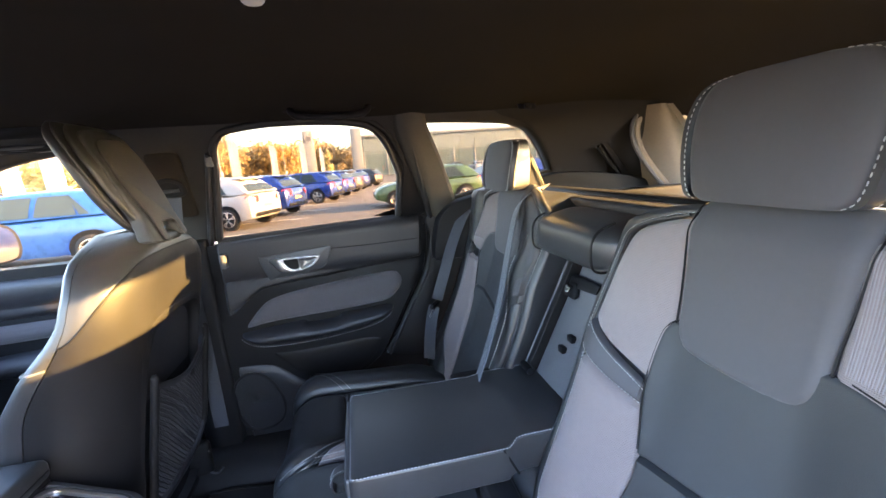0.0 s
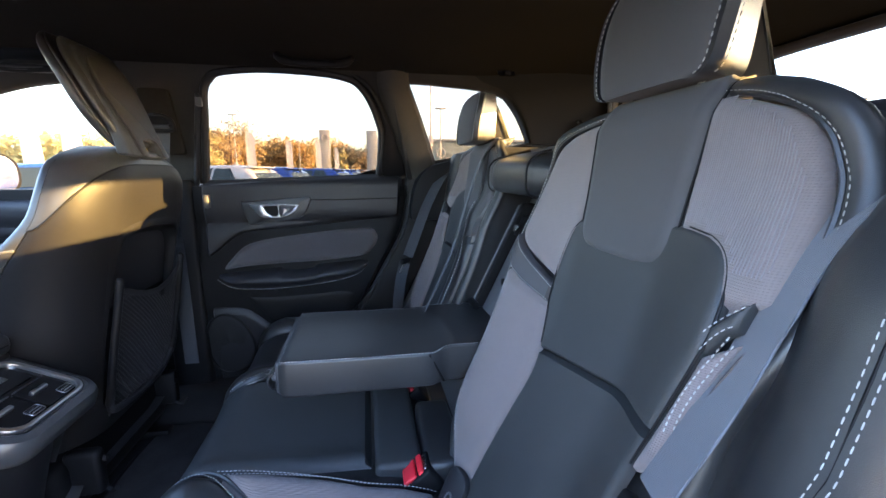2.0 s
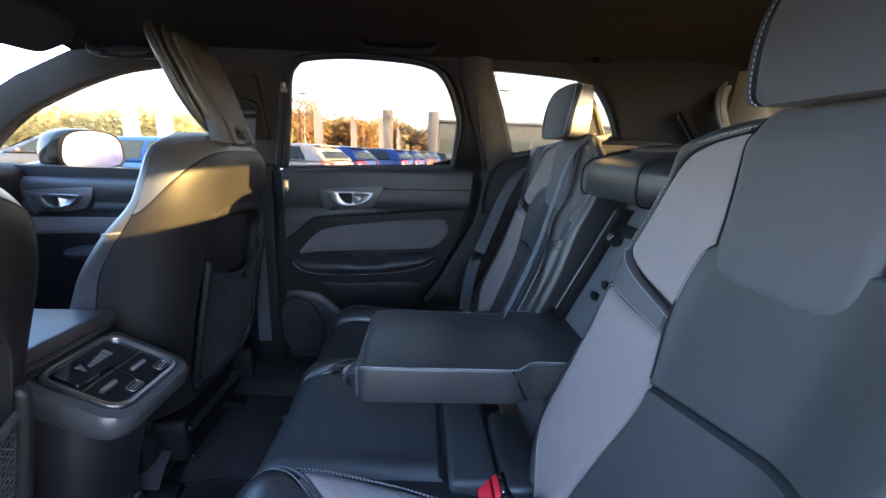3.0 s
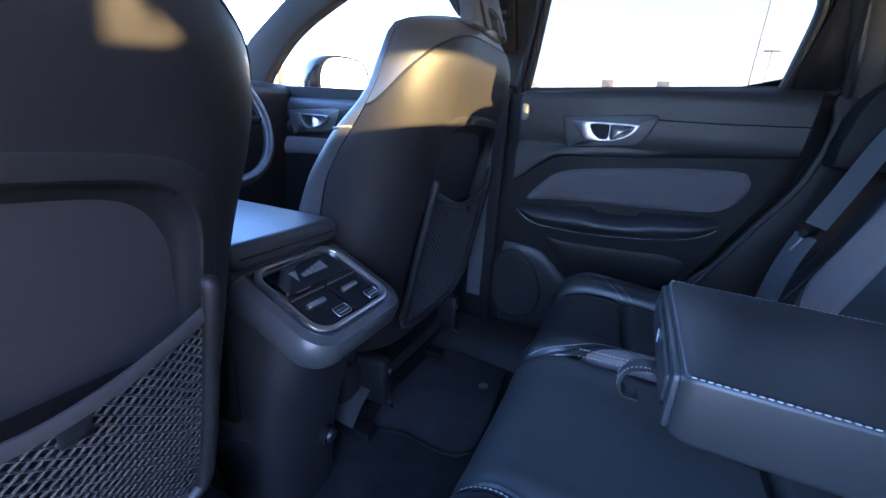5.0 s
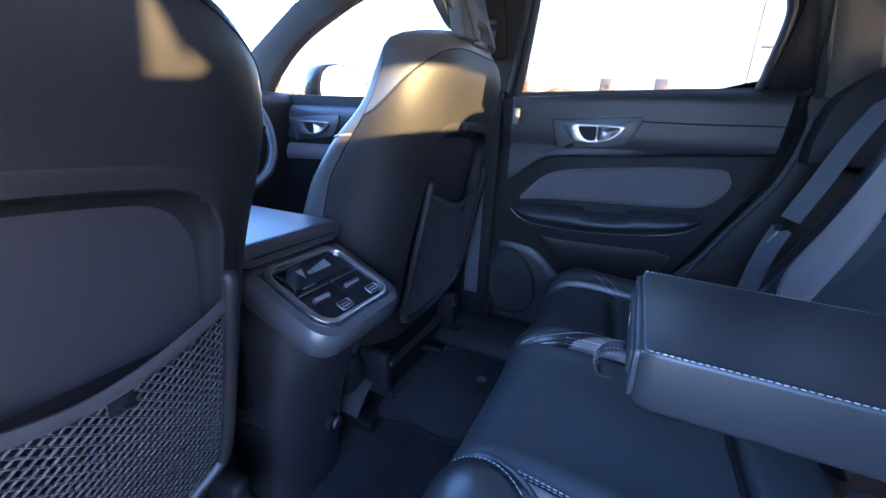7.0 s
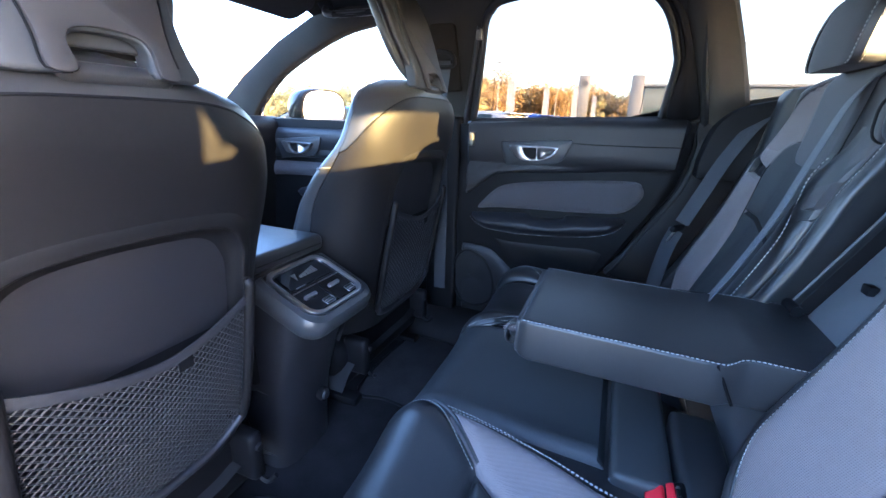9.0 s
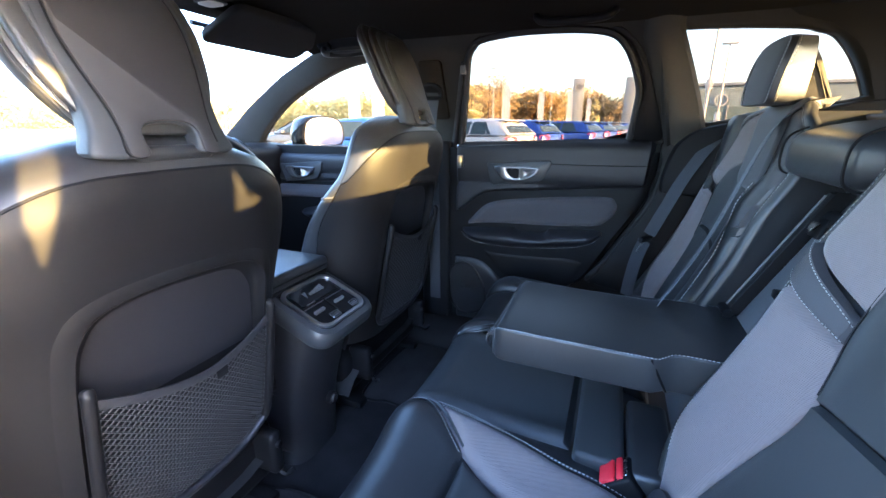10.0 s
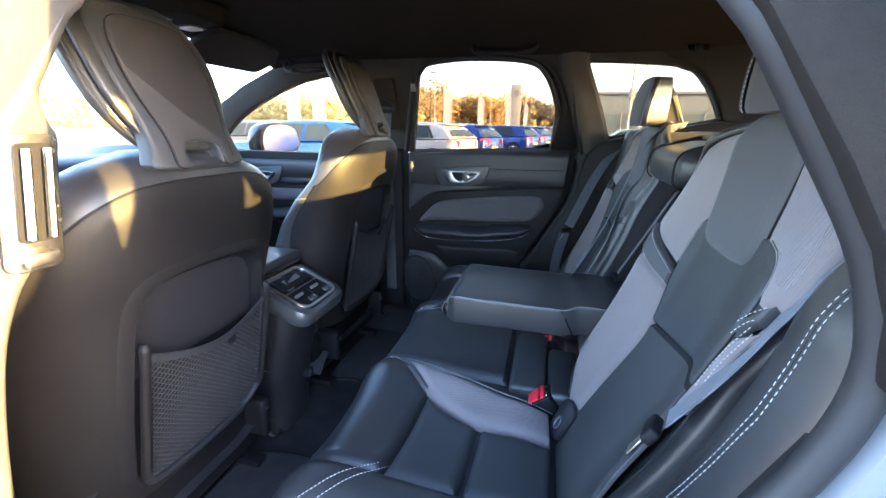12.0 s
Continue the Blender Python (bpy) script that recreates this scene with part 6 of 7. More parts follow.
for s in (-1, 1):
    c0 = s * 0.0385
    vent = part("vent", prism(round_rect(0.070, 0.062, 0.005, 3, c0, -0.032), 0.012, lambda u, v, w: on_panel(u, v, w - 0.0125)), M_BLACK, con, "black rear air vent")
    part("vent_trim", prism(round_rect(0.070, 0.0022, 0.0008, 2, c0, -0.0008), 0.0016, lambda u, v, w: on_panel(u, v, w - 0.0004)), M_CHROME, vent, "thin chrome line")
    for v, tilt in ((-0.010, 0.3), (-0.023, 0.3), (-0.036, 0.3), (-0.049, 0.3)):
        part("slat", prism(round_rect(0.066, 0.0075, 0.0015, 2, c0, v), 0.0018, lambda u, q, w: on_panel(u, q, w - 0.0035 + tilt * (q - v)), 0.0005, 1), M_CONSOLE, vent)
    part("vent_slider", prism(round_rect(0.036, 0.0090, 0.003, 3, c0 - 0.008, -0.0235), 0.008, lambda u, v, w: on_panel(u, v, w - 0.0015), 0.002, 2), M_ALU, vent, "satin silver slider")
    wheel = part("thumb_wheel", prism(round_rect(0.026, 0.0145, 0.004, 4, c0 + 0.017, -0.0535), 0.007, lambda u, v, w: on_panel(u, v, w - 0.004 - 30 * (v + 0.0535) ** 2), 0.0012, 2), M_PLASTIC, con, "black thumb wheel")
    part("wheel_rim", tube([on_panel(u, v, 0.0020) for u, v in round_rect(0.029, 0.0175, 0.004, 4, c0 + 0.017, -0.0535)], 0.0009, 6, True), M_CHROME, wheel, "chrome rim")
    for dv in (-0.0035, 0.0015):
        part("wheel_rib", prism(round_rect(0.021, 0.0016, 0.0006, 2, c0 + 0.017, -0.0535 + dv), 0.0012, lambda u, v, w: on_panel(u, v, 0.0026 + w - 30 * (v + 0.0535) ** 2), 0.0003, 1), M_ALU, wheel, "silver rib")
part("socket", tube([(-0.536, -0.0, 0.0 + 0.545), (-0.522, -0.0, 0.545)], 0.017, 14), M_BLACK, con, "black power socket")
part("socket_cap", tube([(-0.523, 0.0, 0.545), (-0.517, 0.0, 0.545)], [0.014, 0.010], 12), M_PLASTIC, con, "round socket cap")

# ---- dashboard, wheel, visor, mirrors ----
dash = thing("dashboard", (-1.5, 0.02, 0.6), "dark blue-grey dashboard below the windscreen", "dashboard")
bm = bmesh.new()
prof = [(-1.86, 1.10), (-1.62, 1.165), (-1.42, 1.178), (-1.345, 1.165), (-1.325, 1.14), (-1.335, 1.08), (-1.36, 0.95), (-1.40, 0.70), (-1.50, 0.45)]
pc = catmull(prof, 4)
skin(bm, [[(p[0] + 0.03 * abs(y - 0.02) ** 2, y, p[1] + (0.03 if 0.25 < y < 0.55 and p[1] > 1.12 else 0)) for p in pc] for y in np.linspace(-0.74, 0.79, 32)])
part("dash_top", bm, M_SHELL, dash, "soft dark dashboard cover")
part("air_vent", box((-1.335, -0.70, 1.085), (-1.315, -0.55, 1.125), 0.006), M_GLOSS, dash, "gloss black air vent")
part("vent_bar", tube([(-1.312, -0.69, 1.105), (-1.312, -0.56, 1.105)], 0.003, 6), M_CHROME, dash, "chrome vent bar")
part("trim_line", tube([(-1.330, y, 1.075) for y in np.linspace(-0.72, 0.2, 6)], 0.004, 6), M_ALU, dash, "aluminium trim line")
part("centre_screen", box((-1.34, -0.08, 0.88), (-1.315, 0.10, 1.13), 0.008), M_GLOSS, dash, "gloss black centre screen")

sw = thing("steering_wheel", (-1.28, 0.325, 1.0), "black leather steering wheel ahead of the far front seat", "steering wheel")


def wheel_at(u, v, w):
    """(across, up the wheel's face, towards the driver)."""
    a = radians(24)
    return (-1.190 - v * math.sin(a) + w * math.cos(a), 0.325 + u, 1.055 + v * math.cos(a) + w * math.sin(a))


part("rim", tube([wheel_at(0.182 * math.cos(a), 0.182 * math.sin(a), 0) for a in np.linspace(0, 2 * math.pi, 48, endpoint=False)], 0.0155, 12, True), M_LEATHER, sw, "black leather rim")
part("hub", prism(round_rect(0.150, 0.125, 0.045, 6, 0, -0.005), 0.045, lambda u, v, w: wheel_at(u, v, w - 0.050), 0.014, 3), M_SHELL, sw, "black airbag hub")
for a0, a1 in ((0.0, 0.07), (math.pi, 0.07), (-math.pi / 2, 0.06)):
    part("spoke", tube([wheel_at(a1 * math.cos(a0), a1 * math.sin(a0), -0.03), wheel_at(0.178 * math.cos(a0), 0.178 * math.sin(a0), -0.004)], [0.022, 0.013], 10, flat=0.6), M_SHELL, sw, "dark spoke")
part("column", tube([wheel_at(0, 0, -0.04), wheel_at(0, -0.01, -0.20)], [0.045, 0.060], 14), M_BLACK, sw, "black column cover")


def visor(yc, w, label):
    v = thing("sun_visor", (-0.92, yc, 1.56), label, "sun visor", "sun visors")
    part("visor_board", prism(round_rect(w, 0.19, 0.035, 6), 0.022, lambda a, b, c: (-0.955 + b * 0.90, yc + a, 1.545 + b * 0.36 - c), 0.006, 3), M_QUARTER, v, "charcoal cloth visor board")
    part("visor_pivot", tube([(-1.03, yc - w / 2 - 0.02, 1.535), (-1.03, yc - w / 2 + 0.05, 1.535)], 0.007, 8), M_PLASTIC, v, "black pivot rod")
    return v


visor(0.37, 0.40, "charcoal cloth sun visor folded up above the windscreen, offside")
visor(-0.36, 0.40, "charcoal cloth sun visor folded up above the windscreen, nearside")
rl = thing("roof_console", (-0.86, 0.02, 1.60), "charcoal overhead console with reading lamps", "overhead console")
part("console_shell", prism(round_rect(0.24, 0.22, 0.05, 6), 0.050, lambda a, b, c: (-0.86 + b, 0.02 + a * (1 - 0.3 * c / 0.05), 1.602 - c), 0.012, 3), M_LINER, rl)
for y in (-0.035, 0.078):
    part("lamp_bezel", prism(round_rect(0.058, 0.068, 0.016, 5), 0.004, lambda a, b, c: (-0.86 + b, y + a, 1.5525 - c), 0.001, 1), M_PLASTIC, rl, "black lamp bezel")
    part("reading_lamp", prism(round_rect(0.044, 0.054, 0.013, 5), 0.005, lambda a, b, c: (-0.86 + b, y + a, 1.5495 - c), 0.002), M_LED, rl, "white reading lamp lens")
rm = thing("roof_lamp", (-0.078, -0.105, 1.605), "small pale dome lamp in the headliner above the rear seats", "dome lamp")
part("lamp_lens", prism(round_rect(0.060, 0.030, 0.013, 5), 0.022, lambda a, b, c: (-0.085 + b, -0.125 + a, 1.612 - c), 0.008, 3), M_LED, rm, "pale lamp lens")
iv = thing("rear_view_mirror", (-1.02, 0.0, 1.50), "black interior mirror hanging at the windscreen", "mirror")
part("mirror_shell", prism(round_rect(0.24, 0.065, 0.025, 5), 0.03, lambda a, b, c: (-1.02 - c, a, 1.475 + b), 0.008, 3), M_BLACK, iv)
part("mirror_glass", prism(round_rect(0.228, 0.054, 0.022, 5), 0.002, lambda a, b, c: (-1.019 + c, a, 1.475 + b)), M_MIRROR, iv, "mirror glass")
part("mirror_stem", tube([(-1.05, 0, 1.50), (-1.07, 0, 1.55)], 0.012, 8), M_BLACK, iv)

# far front door
fd = thing("door_front_far", (-1.05, 0.78, 0.43), "dark front car door trim with chrome handle, far side", "car door", "", "structure")


def FS(u, v):
    return (u, door_y(u, v) + 0.0, v)


bm = panel(FS, [(-1.62, z) for z in zz], [(-0.60, z) for z in zz], 0.0, 0.02, 20, 30, 0.03, OUT_D)
part("door_card", bm, M_BLACK, fd, "deep black door card")
lo = catmull([(-1.60, 1.00), (-1.30, 1.01), (-1.0, 1.015), (-0.61, 1.02)], 6)
hi = catmull([(-1.60, 1.135), (-1.30, 1.137), (-1.0, 1.139), (-0.61, 1.141)], 6)
part("upper_trim", panel(FS, lo, hi, 0.016, 0.03, 14, 40, 0.01, OUT_D), M_PLASTIC, fd, "dark soft upper trim")
lo = catmull([(-1.55, 0.90), (-1.30, 0.93), (-1.0, 0.94), (-0.61, 0.95)], 6)
hi = catmull([(-1.55, 0.985), (-1.30, 0.998), (-1.0, 1.004), (-0.61, 1.01)], 6)
part("fabric_insert", panel(FS, lo, hi, 0.012, 0.03, 12, 30, 0.01, OUT_D), M_DOORFAB, fd, "dark grey fabric insert")
lo = catmull([(-1.22, 0.875), (-1.15, 0.835), (-0.9, 0.835), (-0.61, 0.85)], 6)
hi = catmull([(-1.22, 0.882), (-1.10, 0.905), (-0.9, 0.915), (-0.61, 0.925)], 6)
part("arm_rest", panel(FS, lo, hi, 0.055, 0.05, 14, 30, 0.01, OUT_D), M_PLASTIC, fd, "black padded arm rest")
handle(fd, -0.985, -0.035, 0.710)
for k in range(3):
    part("seat_memory_button", box((-1.40 + 0.022 * k, 0.724, 1.055), (-1.384 + 0.022 * k, 0.736, 1.068), 0.002), M_GREYPL, fd, "small grey button")
# door mirror outside the far front window
dm = thing("door_mirror", (-1.26, 0.95, 1.15), "dark door mirror with bright glass, far side", "door mirror")
mo = catmull([(-0.125, -0.055), (-0.13, 0.0), (-0.105, 0.055), (-0.05, 0.078), (0.05, 0.078), (0.105, 0.055), (0.125, 0.01), (0.12, -0.045), (0.08, -0.068), (-0.08, -0.068)], 5, True)
put = lambda u, v, w: (-1.235 - w * 0.95 + u * 0.30, 0.955 + u * 0.93 + w * 0.25, 1.222 + v)
part("mirror_housing", prism(mo, 0.10, put, 0.03, 4), M_MIRRORCASE, dm, "dark gloss housing")
part("mirror_frame", prism(mo, 0.006, lambda u, v, w: put(u * 0.97, v * 0.97, -0.004 - w), 0.002), M_BLACK, dm)
part("mirror_glass", prism([(p[0] * 0.86, p[1] * 0.86) for p in mo], 0.003, lambda u, v, w: put(u, v, -0.011 - w)), M_MIRROR, dm, "bright mirror glass")
part("mirror_foot", box((-1.30, 0.83, 1.125), (-1.22, 0.93, 1.165), 0.012), M_BLACK, dm)

# floor mats
def floor_mat(pts, label):
    m = thing("floor_mat", (np.mean([p[0] for p in pts]), np.mean([p[1] for p in pts]), 0.366), label, "floor mat", "floor mats")
    o = catmull(pts, 5, True)
    part("mat_surface", prism(o, 0.010, lambda u, v, w: (u, v, 0.3655 + w), 0.003), M_MAT, m)
    part("mat_hem", tube([(p[0], p[1], 0.376) for p in o], 0.004, 6, True), M_BLACK, m, "black sewn hem")
    c = pts[1]
    part("mat_stud", tube([(c[0] - 0.04, c[1] - 0.06, 0.374), (c[0] - 0.04, c[1] - 0.06, 0.379)], 0.014, 12), M_GREYPL, m, "round mat fixing")
    return m


floor_mat([(-0.34, 0.26), (-0.355, 0.56), (-0.38, 0.60), (-0.53, 0.62), (-0.60, 0.58), (-0.60, 0.25), (-0.50, 0.235)], "black pile floor mat in the far rear footwell")
floor_mat([(-0.30, -0.17), (-0.30, -0.55), (-0.38, -0.60), (-0.56, -0.60), (-0.62, -0.50), (-0.63, -0.24), (-0.58, -0.17), (-0.45, -0.155)], "black pile floor mat in the near rear footwell")

# ---- outside: car park, cars, trees, buildings ----
M_ASPHALT = mat("pale worn asphalt", (0.115, 0.108, 0.100), 0.9, bump=0.6, bscale=60, var=0.3, vscale=0.35)
M_LINE = mat("white road paint", (0.62, 0.61, 0.58), 0.8, var=0.15, vscale=3)
M_TYRE = mat("black tyre rubber", (0.018, 0.018, 0.019), 0.85, var=0.2)
M_RIM = mat("silver alloy", (0.5, 0.5, 0.52), 0.35, metal=0.8, var=0.05)
M_CARGLASS = mat("dark car glass", (0.035, 0.05, 0.055), 0.12, var=0.1, spec=0.3)
M_TAIL = mat("red tail lamp", (0.70, 0.03, 0.03), 0.2, var=0.1, coat=0.5)
M_PLATE = mat("yellow number plate", (0.55, 0.46, 0.16), 0.5, var=0.05)
M_CLADDING = mat("pale grey cladding", (0.17, 0.215, 0.225), 0.6, var=0.08, vscale=0.3)
M_SHOPGLASS = mat("showroom glass", (0.10, 0.14, 0.15), 0.08, var=0.2, vscale=0.2)
M_PYLON = mat("pale blue-grey pylon panel", (0.22, 0.24, 0.26), 0.5, var=0.06, vscale=0.4)
M_EMBLEM = mat("dark emblem", (0.10, 0.11, 0.13), 0.5, var=0.1)
M_FLAG = mat("white banner cloth", (0.45, 0.45, 0.46), 0.9, var=0.1)
M_POLE = mat("galvanised steel", (0.42, 0.41, 0.40), 0.5, metal=0.3, var=0.1)
M_BARK = mat("brown bark", (0.11, 0.08, 0.055), 0.9, var=0.3, bump=0.6, bscale=30)


def leaf_mat(name, a, b):
    m = mat(name, a, 0.7, var=0.25, vscale=0.6)
    n, l = m.node_tree.nodes, m.node_tree.links
    geo = n.new("ShaderNodeNewGeometry")
    mix = n.new("ShaderNodeMix")
    mix.data_type = "RGBA"
    mix.inputs["A"].default_value = (*a, 1)
    mix.inputs["B"].default_value = (*b, 1)
    l.new(geo.outputs["Random Per Island"], mix.inputs["Factor"])
    l.new(mix.outputs["Result"], n["Principled BSDF"].inputs["Base Color"])
    thin = n.new("ShaderNodeBsdfTranslucent")
    l.new(mix.outputs["Result"], thin.inputs["Color"])
    both = n.new("ShaderNodeMixShader")
    both.inputs[0].default_value = 0.45
    l.new(n["Principled BSDF"].outputs[0], both.inputs[1])
    l.new(thin.outputs[0], both.inputs[2])
    l.new(both.outputs[0], n["Material Output"].inputs[0])
    return m


M_LEAF_ORANGE = leaf_mat("autumn orange leaves", (0.43, 0.30, 0.115), (0.34, 0.25, 0.105))
M_LEAF_YELLOW = leaf_mat("autumn yellow leaves", (0.52, 0.47, 0.22), (0.40, 0.38, 0.18))
M_LEAF_BROWN = leaf_mat("thin brown twigs and leaves", (0.37, 0.29, 0.165), (0.29, 0.24, 0.14))

bm = bmesh.new()
vs = [bm.verts.new(p) for p in ((-1500, -1500, 0), (1500, -1500, 0), (1500, 1500, 0), (-1500, 1500, 0))]
bm.faces.new(vs)
solo("ground", bm, M_ASPHALT, "pale worn asphalt of the car park", "ground", "structure")


def parked_car(x, y, heading, paint, label, L=4.05, W=1.76, H=1.45, tail_x=None, estate=False):
    """A parked hatchback; (x, y) is the middle of its tail; heading in degrees from +x."""
    c = thing("parked_car", (x, y, 0), label, "car", "parked cars")
    R = Matrix.Translation((x, y, 0)) @ pose(0, 0, 0, 0, 0, heading)
    w = W / 2
    # lower body: stations from tail (0) to nose (L)
    st = [(0.00, 0.42, 0.86, 0.80), (0.06, 0.30, 0.95, 0.92), (0.25, 0.24, 0.98, 0.98), (0.8, 0.22, 0.97, 1.0), (1.6, 0.22, 0.955, 1.0), (2.4, 0.22, 0.945, 1.0), (2.9, 0.22, 0.95, 1.0), (3.3, 0.23, 0.92, 0.98), (3.75, 0.25, 0.82, 0.93), (3.98, 0.30, 0.70, 0.85), (4.05, 0.40, 0.60, 0.72)]
    rows = []
    for sx, zb, zt, k in st:
        ww = w * k
        half = [(0, zt), (0.55 * ww, zt), (0.86 * ww, zt - 0.015), (0.965 * ww, zt - 0.06), (ww * 0.985, zt - 0.16), (ww, zt - 0.28 if zt > 0.8 else zt - 0.12), (ww * 0.99, zb + 0.12), (ww * 0.93, zb + 0.02), (0.6 * ww, zb), (0, zb)]
        ring = half + [(-a, b) for a, b in half[-2:0:-1]]
        rows.append([R @ Vector((sx * L / 4.05, a, b * H / 1.45)) for a, b in ring])
    bm = bmesh.new()
    skin(bm, rows, True, True)
    body = part("body", bm, paint, c)
    # cabin
    e = 0.12 if estate else 0.0
    cs = [(0.10 - e, 0.965, 0.985, 0.88, 0.80), (0.22 - e, 0.965, 1.12, 0.91, 0.76), (0.36 - e, 0.965, 1.26, 0.93, 0.70), (0.52 - e, 0.965, 1.365, 0.94, 0.66), (0.75 - e, 0.962, 1.42, 0.945, 0.655), (1.1, 0.96, 1.445, 0.945, 0.655), (1.7, 0.95, 1.45, 0.945, 0.66), (2.15, 0.945, 1.43, 0.945, 0.66), (2.35, 0.945, 1.37, 0.94, 0.68), (2.75, 0.94, 1.12, 0.92, 0.74), (3.02, 0.93, 0.95, 0.88, 0.80)]
    rows = []
    P = lambda sx, a, b: R @ Vector((sx * L / 4.05, a, b * H / 1.45))
    for sx, zb, zr, kb, kr in cs:
        wb, wr = w * kb, w * kr
        wr = wb + (wr - wb) * min(1, (zr - zb) / 0.45)
        rows.append([P(sx, wb, zb), P(sx, (wb + wr) / 2 + 0.01, (zb + zr) / 2 + 0.02), P(sx, wr + 0.01, zr - 0.05 * min(1, (zr - zb) / 0.2)), P(sx, wr - 0.08, zr - 0.005), P(sx, 0, zr + 0.012), P(sx, -wr + 0.08, zr - 0.005), P(sx, -wr - 0.01, zr - 0.05 * min(1, (zr - zb) / 0.2)), P(sx, -(wb + wr) / 2 - 0.01, (zb + zr) / 2 + 0.02), P(sx, -wb, zb)])
    bm = bmesh.new()
    skin(bm, rows)
    part("cabin", bm, paint, c)
    # side windows and screens
    for s in (1, -1):
        wb, wr = w * 0.945, w * 0.66 + 0.008
        def side(sx, t):
            z = 0.962 + t * 0.43
            f = 0.5 * (z - 0.962) / 0.258 if z < 1.22 else 0.5 + 0.5 * (z - 1.22) / 0.18
            return P(sx, s * (wb + (wr - wb) * f + 0.020), z)

        for a0, a1, b0, b1 in ((0.68, 0.84, 1.02, 1.05), (0.88, 1.50, 1.02, 1.48), (1.57, 2.62, 1.56, 2.12)):
            bm = bmesh.new()
            skin(bm, [[side(a0 + (b0 - a0) * t + k * ((a1 - a0) + ((b1 - b0) - (a1 - a0)) * t), 0.06 + t * 0.86) for k in (0, 0.33, 0.66, 1)] for t in (0, 0.35, 0.7, 1)])
            part("side_window", bm, M_CARGLASS, c, "dark side window")
        part("tail_lamp", prism(round_rect(0.34, 0.20, 0.05, 3), 0.03, lambda u, v, q: P(-0.008 - q + 0.20 * max(0, (u + 0.03) / 0.20) ** 2, s * (w * 0.74 + u), 0.83 + v), 0.006), M_TAIL, c, "red tail lamp")
        for xw in (0.72, 3.28):
            ctr = (xw, s * (w - 0.050))
            wheel = part("wheel", tube([P(ctr[0] + 0.245 * math.cos(a), ctr[1], 0.31 + 0.245 * math.sin(a)) for a in np.linspace(0, 2 * math.pi, 20, endpoint=False)], 0.072, 8, True, flat=1.4), M_TYRE, c, "black tyre")
            # disc on the uncut side, painted black for the arch's dark hollow
            part("wheel_arch", prism([(0.365 * math.cos(a), 0.365 * math.sin(a)) for a in np.linspace(0, 2 * math.pi, 24, endpoint=False)], 0.012, lambda u, v, q: P(xw + u, s * (w + 0.004 - q), 0.33 + max(v, -0.12))), M_BLACK, c, "black disc in place of the hollow wheel arch")
            bm = prism([(0.215 * math.cos(a), 0.215 * math.sin(a)) for a in np.linspace(0, 2 * math.pi, 18, endpoint=False)], 0.02, lambda u, v, q: P(xw + u, s * (w + 0.020 - q), 0.31 + v))
            part("rim_well", bm, M_BLACK, wheel)
            for k in range(5):
                a = 2 * math.pi * k / 5 + 0.3
                bm = bmesh.new()
                for da in (-0.16, 0.16):
                    tube([P(xw + 0.03 * math.cos(a), s * (w + 0.030), 0.31 + 0.03 * math.sin(a)), P(xw + 0.21 * math.cos(a + da), s * (w + 0.026), 0.31 + 0.21 * math.sin(a + da))], 0.016, 5, bm=bm)
                part("spoke", bm, M_RIM, wheel)
            part("rim_edge", tube([P(xw + 0.212 * math.cos(a), s * (w + 0.024), 0.31 + 0.212 * math.sin(a)) for a in np.linspace(0, 2 * math.pi, 18, endpoint=False)], 0.012, 5, True), M_RIM, wheel)
        part("mirror", turn(box((2.42, s * (w + 0.02), 0.95), (2.54, s * (w + 0.17), 1.06), 0.03, 2), R @ Matrix.Diagonal((L / 4.05, 1, 1, 1))), paint, c, "door mirror")
        part("door_handle", turn(box((1.55, s * (w * 0.985), 0.80), (1.70, s * (w + 0.015), 0.825), 0.008, 1), R), paint, c)
    bm = bmesh.new()
    skin(bm, [[P(0.11 - e + 0.375 * t - 0.03 * math.sin(math.pi * t) + 0.02 * k * k, k * w * (0.76 - 0.14 * t), 1.035 + 0.315 * t) for k in np.linspace(-1, 1, 7)] for t in (0, 0.25, 0.5, 0.75, 1)])
    part("rear_window", bm, M_CARGLASS, c, "dark rear window")
    bm = bmesh.new()
    skin(bm, [[P(2.97 - 0.62 * t + 0.02, k * w * (0.82 - 0.14 * t), 0.985 + 0.41 * t) for k in np.linspace(-1, 1, 7)] for t in (0, 0.5, 1)])
    part("windscreen", bm, M_CARGLASS, c, "dark windscreen")
    part("spoiler", turn(box((0.36 - e, -w * 0.62, 1.375), (0.66, w * 0.62, 1.412), 0.015, 2), R @ Matrix.Diagonal((L / 4.05, 1, H / 1.45, 1))), paint, c)
    part("number_plate", turn(box((-0.012, -0.22, 0.57), (0.02, 0.22, 0.66), 0.004, 1), R), M_PLATE, c, "yellow number plate without characters")
    part("bumper_insert", turn(box((-0.008, -w * 0.75, 0.33), (0.10, w * 0.75, 0.46), 0.03, 2), R), M_BLACK, c, "black lower bumper")
    return c


